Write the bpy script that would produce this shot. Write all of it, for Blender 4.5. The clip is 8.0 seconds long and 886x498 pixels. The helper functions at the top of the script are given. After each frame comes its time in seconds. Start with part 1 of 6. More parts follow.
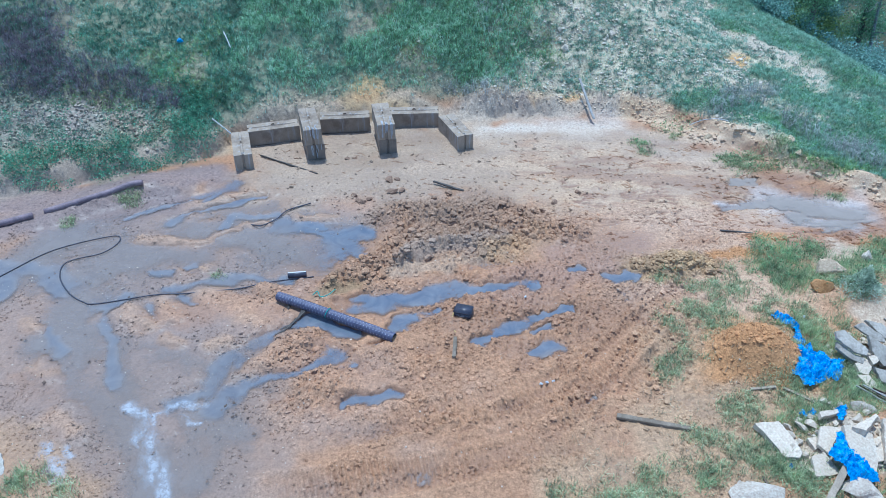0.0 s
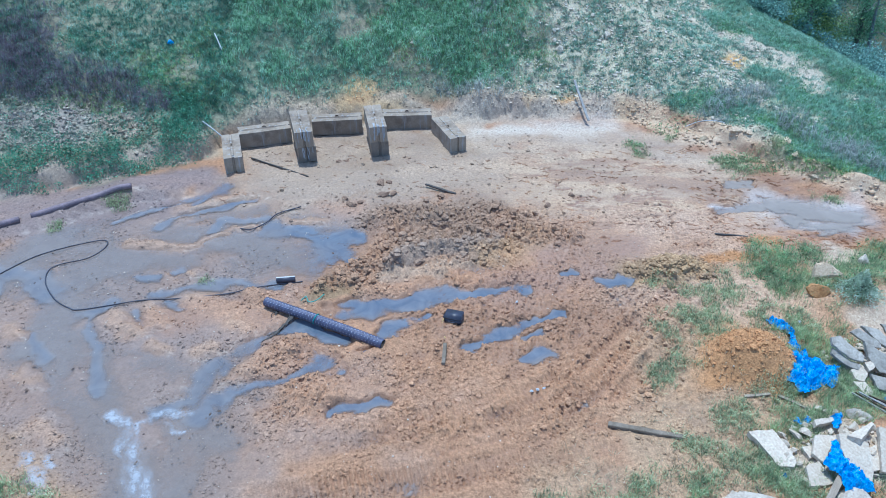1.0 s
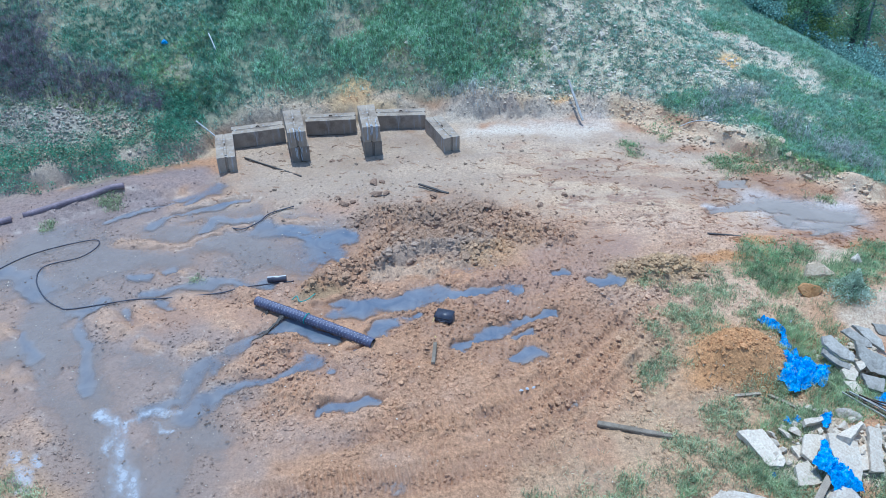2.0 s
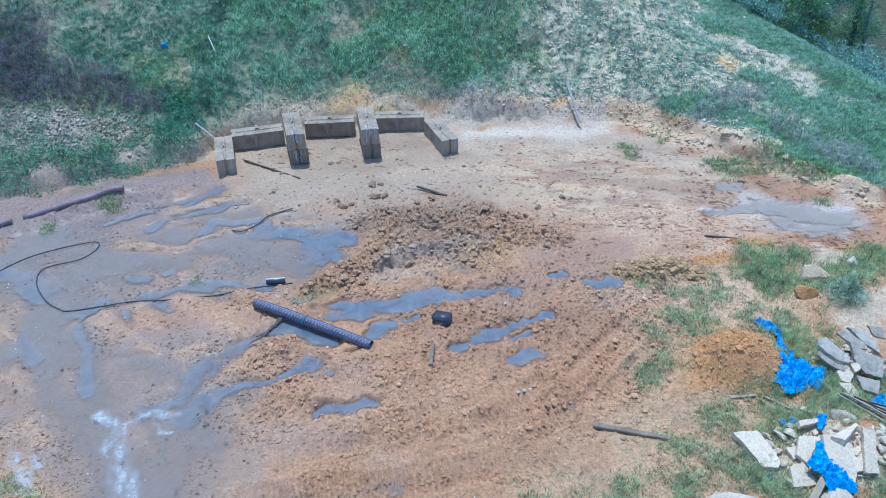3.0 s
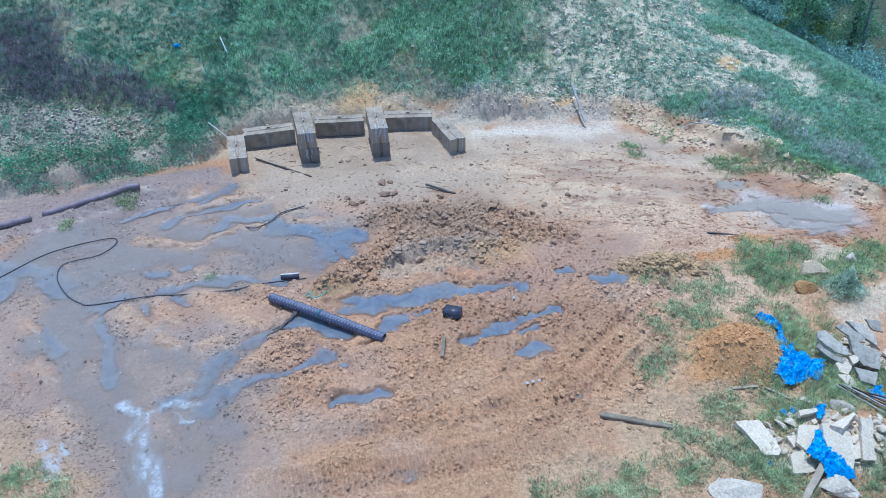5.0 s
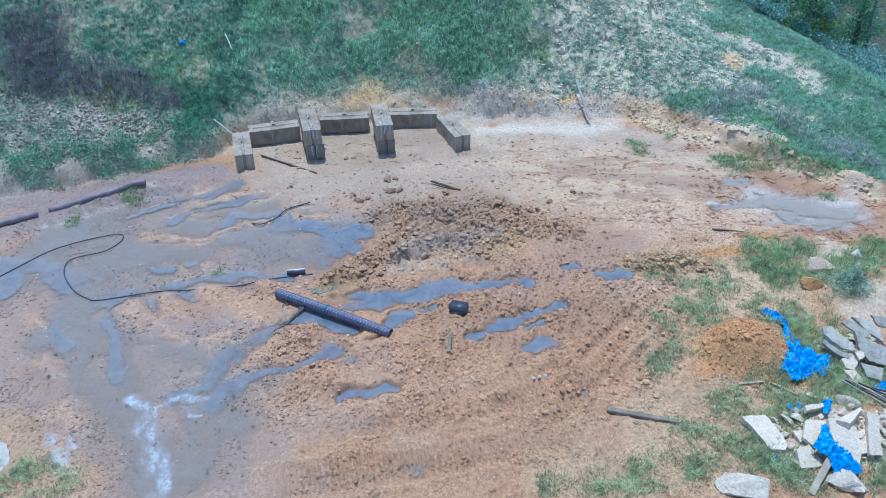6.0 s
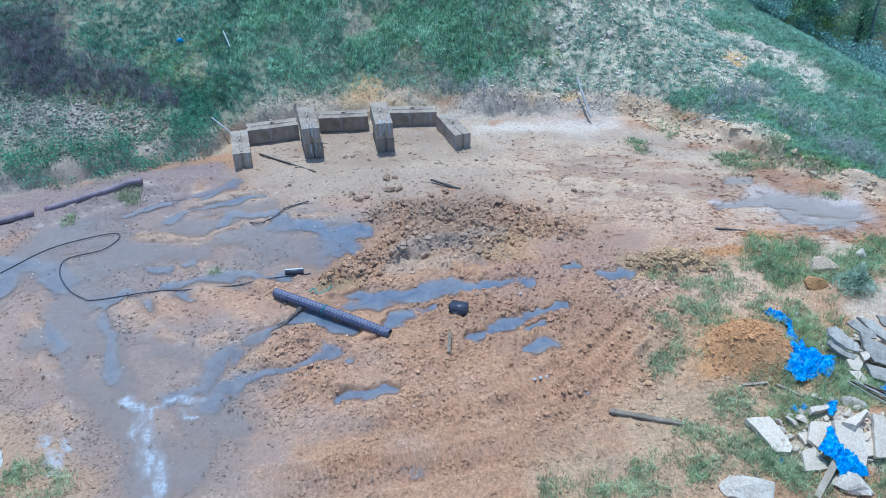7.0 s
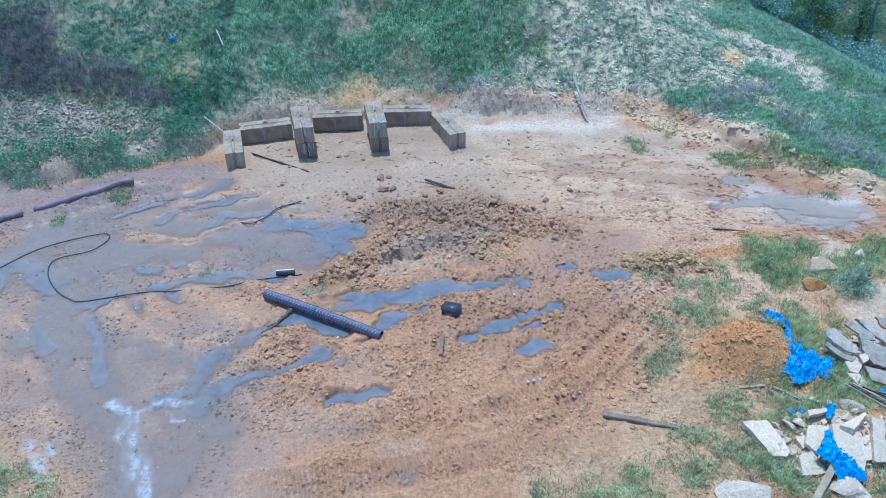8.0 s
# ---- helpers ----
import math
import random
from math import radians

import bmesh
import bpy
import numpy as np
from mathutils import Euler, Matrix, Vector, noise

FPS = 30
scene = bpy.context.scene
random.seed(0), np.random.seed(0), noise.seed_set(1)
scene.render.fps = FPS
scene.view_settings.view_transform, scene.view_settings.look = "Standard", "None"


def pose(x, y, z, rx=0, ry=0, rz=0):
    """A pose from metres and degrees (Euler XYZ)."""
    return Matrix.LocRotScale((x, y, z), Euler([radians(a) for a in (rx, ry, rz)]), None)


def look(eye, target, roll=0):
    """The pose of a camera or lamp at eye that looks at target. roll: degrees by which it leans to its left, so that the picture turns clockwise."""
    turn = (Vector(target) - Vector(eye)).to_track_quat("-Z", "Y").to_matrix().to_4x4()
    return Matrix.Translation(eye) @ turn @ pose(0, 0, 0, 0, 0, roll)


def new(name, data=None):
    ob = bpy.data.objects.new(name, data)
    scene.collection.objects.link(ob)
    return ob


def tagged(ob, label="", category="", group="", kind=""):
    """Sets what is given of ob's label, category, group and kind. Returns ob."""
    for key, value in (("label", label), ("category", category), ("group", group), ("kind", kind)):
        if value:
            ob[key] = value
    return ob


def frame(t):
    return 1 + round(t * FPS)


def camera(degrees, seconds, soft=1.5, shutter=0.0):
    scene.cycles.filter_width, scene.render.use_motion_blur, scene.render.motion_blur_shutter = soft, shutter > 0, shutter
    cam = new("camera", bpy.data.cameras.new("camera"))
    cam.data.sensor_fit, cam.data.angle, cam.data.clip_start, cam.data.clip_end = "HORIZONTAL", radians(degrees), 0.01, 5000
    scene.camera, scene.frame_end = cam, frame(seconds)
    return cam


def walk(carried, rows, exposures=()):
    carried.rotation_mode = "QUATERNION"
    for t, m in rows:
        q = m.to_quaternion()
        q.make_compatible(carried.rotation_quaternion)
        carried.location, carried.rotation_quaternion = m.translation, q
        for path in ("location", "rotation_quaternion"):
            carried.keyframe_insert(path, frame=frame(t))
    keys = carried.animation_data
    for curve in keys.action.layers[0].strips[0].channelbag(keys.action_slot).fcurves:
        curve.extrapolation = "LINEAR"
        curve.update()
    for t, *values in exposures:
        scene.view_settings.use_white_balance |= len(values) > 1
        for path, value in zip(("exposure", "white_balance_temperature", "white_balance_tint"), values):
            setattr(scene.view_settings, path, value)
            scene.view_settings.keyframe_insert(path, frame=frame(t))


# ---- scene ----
cam = camera(62.0, 8.0, soft=0.9)
PATH = [
    (0.0, -0.294, 0.061, 12.306, 54.621, -0.176, -0.189),
    (0.5, -0.152, 0.251, 12.306, 54.593, -0.117, -0.226),
    (1.0, -0.027, 0.345, 12.236, 54.649, -0.097, -0.199),
    (1.5, 0.122, 0.340, 12.173, 54.702, -0.072, -0.173),
    (3.0, 0.293, 0.271, 12.261, 54.841, -0.059, -0.113),
    (3.5, 0.204, 0.151, 12.381, 54.805, -0.084, -0.163),
    (4.0, 0.217, 0.051, 12.474, 54.802, -0.052, -0.088),
    (4.5, 0.130, -0.098, 12.525, 54.764, -0.063, -0.098),
    (6.0, -0.108, -0.315, 12.457, 54.727, -0.096, 0.030),
    (6.5, -0.152, -0.274, 12.397, 54.679, -0.081, 0.072),
    (7.0, -0.100, -0.129, 12.318, 54.690, -0.089, 0.035),
    (7.5, -0.000, -0.000, 12.227, 54.688, -0.054, 0.038),
    (8.0, 0.106, 0.087, 12.160, 54.743, -0.047, 0.074),
]
walk(cam, [(t, pose(x, y, z, rx, ry, rz)) for t, x, y, z, rx, ry, rz in PATH],
     exposures=[(0.0, 0.50, 5000, 0), (8.0, 0.50, 5000, 0)])

# ---- light: high sun behind the hill, clear sky ----
SUN_EL, SUN_AZ = radians(75), radians(18)      # azimuth from +y towards -x
sun_dir = Vector((-math.sin(SUN_AZ) * math.cos(SUN_EL), math.cos(SUN_AZ) * math.cos(SUN_EL), math.sin(SUN_EL)))
world = bpy.data.worlds.new("sky")
scene.world = world
world.use_nodes = True
wn, wl = world.node_tree.nodes, world.node_tree.links
sky = wn.new("ShaderNodeTexSky")
sky.sky_type, sky.sun_disc = "NISHITA", False
sky.sun_elevation, sky.sun_rotation = SUN_EL, -SUN_AZ
sky.air_density, sky.dust_density, sky.ozone_density = 1.0, 0.6, 2.5
wl.new(sky.outputs[0], wn["Background"].inputs[0])
wn["Background"].inputs[1].default_value = 0.15
sun = new("sun", bpy.data.lights.new("sun", "SUN"))
sun.data.energy, sun.data.angle, sun.data.color = 2.6, radians(0.6), (1.0, 0.95, 0.87)
sun.matrix_world = look(sun_dir * 60, (0, 0, 0))


# ---- noise and shape of the land ----
def lattice(a, b, seed):
    h = (a * 374761393 + b * 668265263 + seed * 974634777) & 0xFFFFFFFF
    h = ((h ^ (h >> 13)) * 1274126177) & 0xFFFFFFFF
    return ((h ^ (h >> 16)) & 0xFFFF) / 65535.0


def vnoise(x, y, seed):
    """Smooth lattice noise in 0..1 on arrays."""
    ix, iy = np.floor(x).astype(np.int64), np.floor(y).astype(np.int64)
    fx, fy = x - ix, y - iy
    fx, fy = fx * fx * (3 - 2 * fx), fy * fy * (3 - 2 * fy)
    low = lattice(ix, iy, seed) * (1 - fx) + lattice(ix + 1, iy, seed) * fx
    high = lattice(ix, iy + 1, seed) * (1 - fx) + lattice(ix + 1, iy + 1, seed) * fx
    return low * (1 - fy) + high * fy


def plates(x, y, scale, seed, tilt=0.5):
    """Broken crust: tilted plates in 0..1 by cell, and how close a point is to a crack between them."""
    wob = 0.5 * scale
    x, y = x + wob * (fbm(x, y, scale, 2, seed + 5) - 0.5), y + wob * (fbm(x, y, scale, 2, seed + 6) - 0.5)
    u, v = x / scale, y / scale
    iu, iv = np.floor(u).astype(np.int64), np.floor(v).astype(np.int64)
    near, next_near, tone = np.full(u.shape, 9.0), np.full(u.shape, 9.0), np.zeros(u.shape)
    for a in (-1, 0, 1):
        for b in (-1, 0, 1):
            cu, cv = iu + a, iv + b
            du, dv = u - cu - lattice(cu, cv, seed), v - cv - lattice(cu, cv, seed + 1)
            d = np.hypot(du, dv)
            turn = 6.283 * lattice(cu, cv, seed + 2)
            h = lattice(cu, cv, seed + 3) + tilt * (du * np.cos(turn) + dv * np.sin(turn))
            first = d < near
            next_near = np.where(first, near, np.minimum(next_near, d))
            tone = np.where(first, h, tone)
            near = np.where(first, d, near)
    return tone, 1 - smooth(0.0, 0.16, next_near - near)


def fbm(x, y, scale, octaves, seed):
    total, amp, norm = 0, 1.0, 0
    for o in range(octaves):
        total = total + amp * vnoise(x / scale, y / scale, seed + 17 * o)
        norm, amp, scale = norm + amp, amp * 0.5, scale * 0.47
    return total / norm


def smooth(a, b, v):
    v = np.clip((v - a) / (b - a), 0, 1)
    return v * v * (3 - 2 * v)


def capsules(x, y, rows, soft=0.5, ragged=0.6, seed=5):
    """Union of soft-edged, ragged strokes (x0, y0, x1, y1, radius): 1 inside, 0 outside."""
    out = np.zeros_like(x)
    rag = 1 + ragged * (fbm(x, y, 0.9, 4, seed) - 0.5) * 2
    x, y = x + ragged * 0.7 * (fbm(x, y, 0.6, 3, seed + 201) - 0.5), y + ragged * 0.7 * (fbm(x, y, 0.6, 3, seed + 301) - 0.5)
    for x0, y0, x1, y1, r in rows:
        dx, dy = x1 - x0, y1 - y0
        k = np.clip(((x - x0) * dx + (y - y0) * dy) / max(dx * dx + dy * dy, 1e-6), 0, 1)
        d = np.hypot(x - x0 - k * dx, y - y0 - k * dy) / (r * rag)
        out = np.maximum(out, 1 - smooth(1 - soft, 1 + soft, d))
    return out


FOOT_X = [-60, -20, -14, -11.8, -10, -8.5, -7.3, -5.5, -3, 0, 3, 6, 8, 9, 10.2, 11.5, 13.3, 16, 22, 60]
FOOT_Y = [2, 17.5, 20.3, 21.2, 21.8, 22.6, 24.0, 25.1, 25.7, 26.0, 26.0, 26.0, 25.7, 24.9, 23.6, 21.9, 20.5, 19.0, 17, 10]
RISE_X = [-60, -14, -10, -8, -6, 2, 5, 8, 10, 12, 15, 60]
RISE = [0.45, 0.42, 0.42, 0.52, 0.80, 0.78, 0.62, 0.45, 0.22, 0.10, 0.07, 0.05]
LIP = [0.3, 0.35, 0.3, 0.25, 0.2, 0.08, 0.04, 0.12, 0.30, 0.32, 0.30, 0.3]

# standing puddles
DEEP = [
    (-2.8, 14.8, -1.6, 15.1, 0.24), (-1.8, 15.0, 0.1, 15.5, 0.32), (-1.55, 13.95, -0.35, 14.62, 0.19), (0.45, 15.5, 1.4, 15.55, 0.20), (1.5, 15.6, 2.35, 15.78, 0.17),
    (0.5, 13.4, 1.2, 13.7, 0.17), (1.2, 13.75, 1.94, 14.18, 0.20), (1.94, 14.18, 3.2, 14.8, 0.13), (1.95, 13.1, 2.45, 13.35, 0.16), (-2.49, 11.45, -1.9, 11.6, 0.17), (-1.8, 11.7, -1.2, 11.9, 0.12),
    (4.4, 15.98, 5.05, 16.2, 0.20), (3.3, 16.4, 3.7, 16.3, 0.12), (-3.4, 14.2, -2.5, 13.75, 0.26), (-2.1, 13.2, -1.7, 13.5, 0.10), (2.2, 13.8, 2.5, 13.9, 0.10),
    (8.5, 19.66, 9.8, 19.85, 0.20), (9.5, 21.06, 10.2, 21.2, 0.20),
]
# clear runnels and pools that thread the silted side
CLEAR = [
    (-8.03, 20.37, -7.03, 20.94, 0.34), (-9.74, 19.09, -8.02, 20.02, 0.10), (-8.45, 18.84, -7.22, 19.69, 0.17), (-7.22, 19.69, -5.91, 20.2, 0.20), (-6.8, 18.41, -6.43, 18.97, 0.14),
    (-6.43, 18.97, -5.29, 19.3, 0.14), (-3.22, 18.12, -2.08, 18.42, 0.38), (-4.86, 18.41, -3.21, 18.03, 0.22), (-11.11, 16.22, -10.3, 15.42, 0.30), (-11.85, 16.47, -11.11, 16.22, 0.18),
    (-8.34, 16.27, -7.13, 16.48, 0.14), (-7.51, 15.6, -5.93, 15.92, 0.17), (-5.93, 15.92, -4.41, 15.98, 0.16), (-9.0, 14.77, -8.49, 15.19, 0.24), (-8.95, 14.65, -8.35, 13.48, 0.14),
    (-7.65, 14.88, -7.35, 14.28, 0.13), (-7.06, 15.12, -6.57, 14.96, 0.14), (-3.79, 14.16, -4.63, 13.44, 0.24), (-4.63, 13.44, -5.39, 12.66, 0.23), (-5.39, 12.66, -5.66, 11.76, 0.26),
    (-5.66, 11.76, -6.29, 11.35, 0.24), (-2.51, 12.95, -3.62, 12.4, 0.17), (-3.62, 12.4, -4.36, 12.18, 0.17), (-4.36, 12.18, -5.15, 11.76, 0.18), (-5.15, 11.76, -5.39, 11.25, 0.18), (-7.55, 20.1, -6.95, 21.0, 0.36), (-3.6, 18.2, -2.8, 17.4, 0.40), (-5.1, 18.75, -3.9, 18.5, 0.30), (-2.9, 17.4, -2.5, 17.1, 0.28),
    (-10.05, 13.89, -9.35, 13.08, 0.12), (-8.42, 13.48, -7.64, 11.96, 0.11), (-11.9, 15.4, -12.6, 16.6, 0.25),
    (-3.3, 13.41, -2.62, 12.95, 0.19), (-4.59, 13.45, -3.88, 13.82, 0.19), (-3.69, 13.7, -3.29, 13.37, 0.13), (-4.98, 12.66, -4.62, 13.15, 0.2), (-3.25, 12.66, -2.61, 12.89, 0.13),
]
# shallow beige water over silt
THIN = [
    (-10.58, 15.71, -9.2, 16.48, 0.75), (-9.62, 15.23, -9.86, 13.47, 0.66), (-9.86, 13.47, -8.79, 11.96, 0.56), (-8.06, 13.08, -7.26, 11.62, 0.36), (-9.34, 17.29, -7.16, 17.02, 0.48), (-7.57, 18.47, -4.17, 17.31, 0.68),
    (-4.13, 19.1, -2.68, 18.48, 0.42), (-7.25, 13.48, -5.93, 12.7, 0.35), (-7.02, 10.96, -6.22, 10.05, 0.46), (-6.22, 10.05, -5.84, 8.76, 0.52), (-5.55, 10.96, -4.46, 10.65, 0.42), (-6.06, 18.47, -3.41, 16.49, 0.50),
    (-9.53, 14.32, -8.85, 12.69, 0.50), (-5.34, 10.65, -5.27, 9.22, 0.42), (-7.4, 19.3, -5.6, 19.6, 0.40), (-12.5, 15.5, -11, 18, 0.8), (-8.5, 11.9, -7.4, 11.2, 0.40),
    (10.4, 20.0, 12.7, 19.4, 0.48), (10.63, 18.98, 12.06, 18.67, 0.30), (-8.5, 10.05, -8.4, 10.1, 0.12), (-8.12, 9.65, -8.05, 9.5, 0.15), (-7.95, 10.1, -7.8, 9.9, 0.10),
]
# low orange islands between the runnels
ISLANDS = [
    (-8.34, 14.77, -7.67, 14.1, 0.34), (-7.5, 15.0, -7.0, 14.5, 0.27), (-6.46, 15.36, -5.28, 14.76, 0.36), (-5.04, 15.36, -4.67, 15.01, 0.2), (-9.05, 17.87, -7.36, 17.73, 0.26), (-7.36, 17.73, -6.36, 18.32, 0.16),
    (-4.47, 19.1, -3.6, 19.04, 0.20), (-7.44, 16.35, -7.13, 16.28, 0.13), (-9.77, 12.69, -9.34, 12.32, 0.22), (-10.82, 14.32, -10.47, 13.89, 0.18), (-7.1, 13.6, -6.7, 13.5, 0.16), (-7.01, 16.49, -6.74, 16.36, 0.11),
    (-5.9, 13.3, -5.6, 13.4, 0.16), (-8.76, 11.04, -8.1, 10.64, 0.3), (-5.2, 14.3, -4.8, 14.1, 0.2), (-4.73, 12.7, -3.5, 13.29, 0.24), (-4.11, 13.59, -3.43, 13.69, 0.14), (-8.2, 19.6, -6.9, 20.3, 0.14), (-6.2, 18.6, -5.6, 18.7, 0.14),
]
# the whole silted side of the floor
SILT = [(-7.2, 11.5, -9.4, 17.5, 2.9), (-6.5, 18.6, -3.2, 18.4, 1.0), (-5.4, 9.4, -6.3, 9.6, 0.9), (-8.2, 11.4, -7.0, 10.4, 0.7), (-4.9, 10.8, -4.6, 9.2, 0.6), (-6.2, 15.5, -5.2, 17.0, 1.2), (-12.5, 15.5, -11.0, 18.0, 1.6)]
# mounds: x, y, radius along, radius across, turn, height
MOUNDS = [(-8.9, 9.6, 0.7, 0.6, 0, 0.12), (-8.0, 8.9, 0.9, 0.4, 0, 0.12),
    (7.14, 12.86, 0.79, 0.66, 0, 0.80), (6.3, 16.45, 0.85, 0.42, 8, 0.34), (-4.9, 15.4, 0.35, 0.3, 0, 0.22), (-3.0, 14.9, 0.35, 0.2, 0, 0.16),
    (-3.2, 12.2, 0.5, 0.25, 30, 0.16), (-3.6, 13.4, 0.4, 0.3, 30, 0.2), (-2.9, 11.8, 0.55, 0.35, 20, 0.2), (-10.8, 20.2, 2.4, 0.6, 35, 0.3),
    (-9.0, 20.6, 1.2, 0.4, 15, 0.2), (8.4, 12.4, 0.9, 0.6, 0, 0.2), (9.0, 10.6, 1.2, 0.9, 0, 0.3), (11.0, 15.2, 1.4, 0.9, 20, 0.45),
    (6.4, 26.6, 1.6, 0.6, 0, 0.30), (2.2, 26.6, 1.5, 0.5, 0, 0.3),
    (8.6, 25.6, 0.5, 0.9, 20, 0.16), (9.6, 24.2, 0.7, 0.35, -20, 0.18), (10.7, 23.85, 0.8, 0.35, -10, 0.22), (11.5, 23.0, 0.4, 0.7, 15, 0.30), (12.0, 21.7, 0.5, 0.6, 40, 0.20), (13.2, 20.6, 0.8, 0.35, -20, 0.20),
]
# churned crater: strokes along its broken back
CRATER = [(-3.2, 15.6, -2.3, 16.1, 0.30), (-2.3, 16.1, -1.2, 17.5, 0.52), (-1.6, 18.9, 1.2, 19.2, 0.85), (-0.9, 17.6, 1.8, 18.3, 0.85), (1.9, 18.5, 3.6, 18.3, 0.50), (1.4, 19.6, 2.8, 19.1, 0.38)]
RUBBLE = [(-4.1, 13.55, -3.5, 13.75, 0.22), (-4.3, 12.75, -3.5, 13.2, 0.22), (-4.0, 11.7, -3.0, 12.3, 0.30), (-0.9, 14.9, -0.3, 14.2, 0.2), (-2.6, 12.4, -1.4, 12.9, 0.3), (3.6, 12.0, 6.2, 15.4, 0.22), (4.4, 11.9, 6.4, 14.4, 0.2), (2.8, 12.4, 4.8, 14.8, 0.2), (-1.6, 10.6, 1.6, 11.3, 0.25), (-2.6, 9.2, 2.6, 9.9, 0.25), (5.6, 16.45, 7.0, 16.6, 0.5), (3.0, 14.2, 3.8, 15.2, 0.4), (2.4, 11.2, 3.6, 12.0, 0.4), (5.2, 14.6, 6.0, 15.4, 0.4), (0.4, 15.6, 2.2, 16.2, 0.5), (2.0, 15.6, 3.2, 16.6, 0.5), (0.2, 15.2, 1.8, 14.8, 0.5), (-0.9, 12.4, 0.9, 13.2, 0.6), (4.0, 15.0, 5.4, 16.0, 0.5),
          (-3.3, 11.7, -2.7, 12.0, 0.5), (1.6, 12.6, 2.0, 12.9, 0.4), (4.6, 13.4, 5.4, 14.6, 0.4), (-2.6, 20.4, -2.4, 20.7, 0.4), (-3.4, 19.9, -3.0, 20.1, 0.35), (1.0, 26.3, 7.2, 26.6, 0.7)]


def streaks(x, y):
    """Torn edges in the trodden skin of the far floor, running across it."""
    xs, ys = 0.26 * x + 0.10 * y, y - 0.06 * x
    n = fbm(xs, ys, 0.36, 4, 96)
    return smooth(0.55, 0.60, n) * (1 - smooth(0.60, 0.72, n)) * smooth(0.36, 0.56, fbm(x, y, 1.1, 3, 97))


def land(x, y, fine=True):
    x, y = np.asarray(x, float), np.asarray(y, float)
    wob = (fbm(x, y, 1.6, 3, 31) - 0.5) * 0.9
    foot = np.interp(x, FOOT_X, FOOT_Y)
    s = y - foot + wob
    up = np.maximum(s, 0)
    climb = np.interp(x, RISE_X, RISE) * up
    climb = np.minimum(climb, 6 + 0.05 * up)
    hill = np.interp(x, RISE_X, LIP) * smooth(0.0, 0.55, s) + climb
    # the side ridge drops to the woods behind it
    q = 0.953 * x + 0.33 * y - 25.3
    drop = np.maximum(q, 0)
    hill = hill - np.minimum(drop * drop / (drop + 0.35) * 0.6, 4.5) * smooth(18, 24, y)
    silted = capsules(x, y, SILT, 0.9, 0.6, 55)
    z = hill + (fbm(x, y, 3.5, 2, 3) - 0.5) * 0.10 * (1 - 0.75 * silted) + 0.08
    on_hill = smooth(0.1, 1.0, s)
    z = z + on_hill * (fbm(x, y, 1.3, 4, 8) - 0.5) * 0.35
    for mx, my, ra, rb, turn, h in MOUNDS:
        c, n = math.cos(radians(turn)), math.sin(radians(turn))
        u, v = ((x - mx) * c + (y - my) * n) / ra, (-(x - mx) * n + (y - my) * c) / rb
        z = z + h * np.exp(-np.minimum(u * u + v * v, 30) ** 1.4 * 0.75)
    cr = capsules(x, y, CRATER, 0.85, 0.7, 41)
    z = z + cr * (0.24 - 0.10 * smooth(1.5, 3.5, x))
    # dark hollow and pale pool in front of the broken back
    hol = capsules(x, y, [(-2.6, 15.9, -1.2, 16.15, 0.30), (-1.2, 16.3, 1.5, 16.9, 0.33)], 0.5, 0.3, 43)
    z = z - hol * 0.05
    deep = capsules(x, y, DEEP, 0.7, 1.0, 51)
    runnel = capsules(x, y, CLEAR, 0.8, 0.8, 54)
    thin = capsules(x, y, THIN, 0.9, 0.9, 52)
    isle = capsules(x, y, ISLANDS, 0.9, 0.9, 53)
    z = z - 0.16 * deep - 0.098 * silted - (0.125 - 0.09 * silted) * thin * (1 - 0.7 * isle) - (0.14 - 0.08 * silted) * runnel * (1 - 0.5 * isle) + 0.088 * isle * silted
    if fine:
        z = z + 0.16 * (deep * (1 - deep) + 0.6 * runnel * (1 - runnel)) * (fbm(x, y, 0.22, 3, 58) - 0.45)
    if fine:
        heap = np.exp(-((((x - 7.22) / 0.95) ** 2 + ((y - 13.05) / 0.8) ** 2) ** 2))
        rub = np.maximum(np.maximum(cr, 0.5 * heap), 0.55 * capsules(x, y, RUBBLE, 0.6, 0.6, 44))
        rub = rub * (1 - 0.65 * smooth(24, 25, y))
        slab_h, crack = plates(x, y, 0.46, 67, 0.7)
        clod_h, split = plates(x, y, 0.19, 71, 0.6)
        crumb_h, seam = plates(x, y, 0.095, 75, 0.5)
        z = z + cr * (0.05 * (slab_h - 0.5) - 0.05 * crack ** 2 + 0.34 * (fbm(x, y, 0.9, 3, 61) - 0.5))
        z = z + rub * (0.05 * (clod_h - 0.5) - 0.04 * split ** 2 + 0.045 * (crumb_h - 0.5) + (fbm(x, y, 0.6, 5, 61) - 0.5) * 0.42)
        scarp = capsules(x, y, [(1.0, 26.2, 3.9, 26.5, 0.55), (3.9, 26.6, 7.4, 26.9, 0.55), (-6.2, 25.3, 0.5, 26.0, 0.3)], 0.5, 0.7, 48)
        z = z + scarp * (0.06 * (slab_h - 0.5) + 0.05 * (clod_h - 0.5) - 0.02 * split + 0.24 * (fbm(x, y, 0.5, 4, 49) - 0.5))
        # two ledges where the crust has broken away
        for rows, lift in (([(-1.5, 16.35, -0.5, 17.0, 0.16), (-0.4, 17.15, 0.75, 17.4, 0.20)], 0.11), ([(-0.75, 18.6, 0.3, 18.8, 0.16)], 0.07)):
            z = z + lift * capsules(x, y - 0.10, rows, 0.7, 0.9, 46) - 0.4 * lift * capsules(x, y + 0.16, rows, 0.6, 0.9, 46)
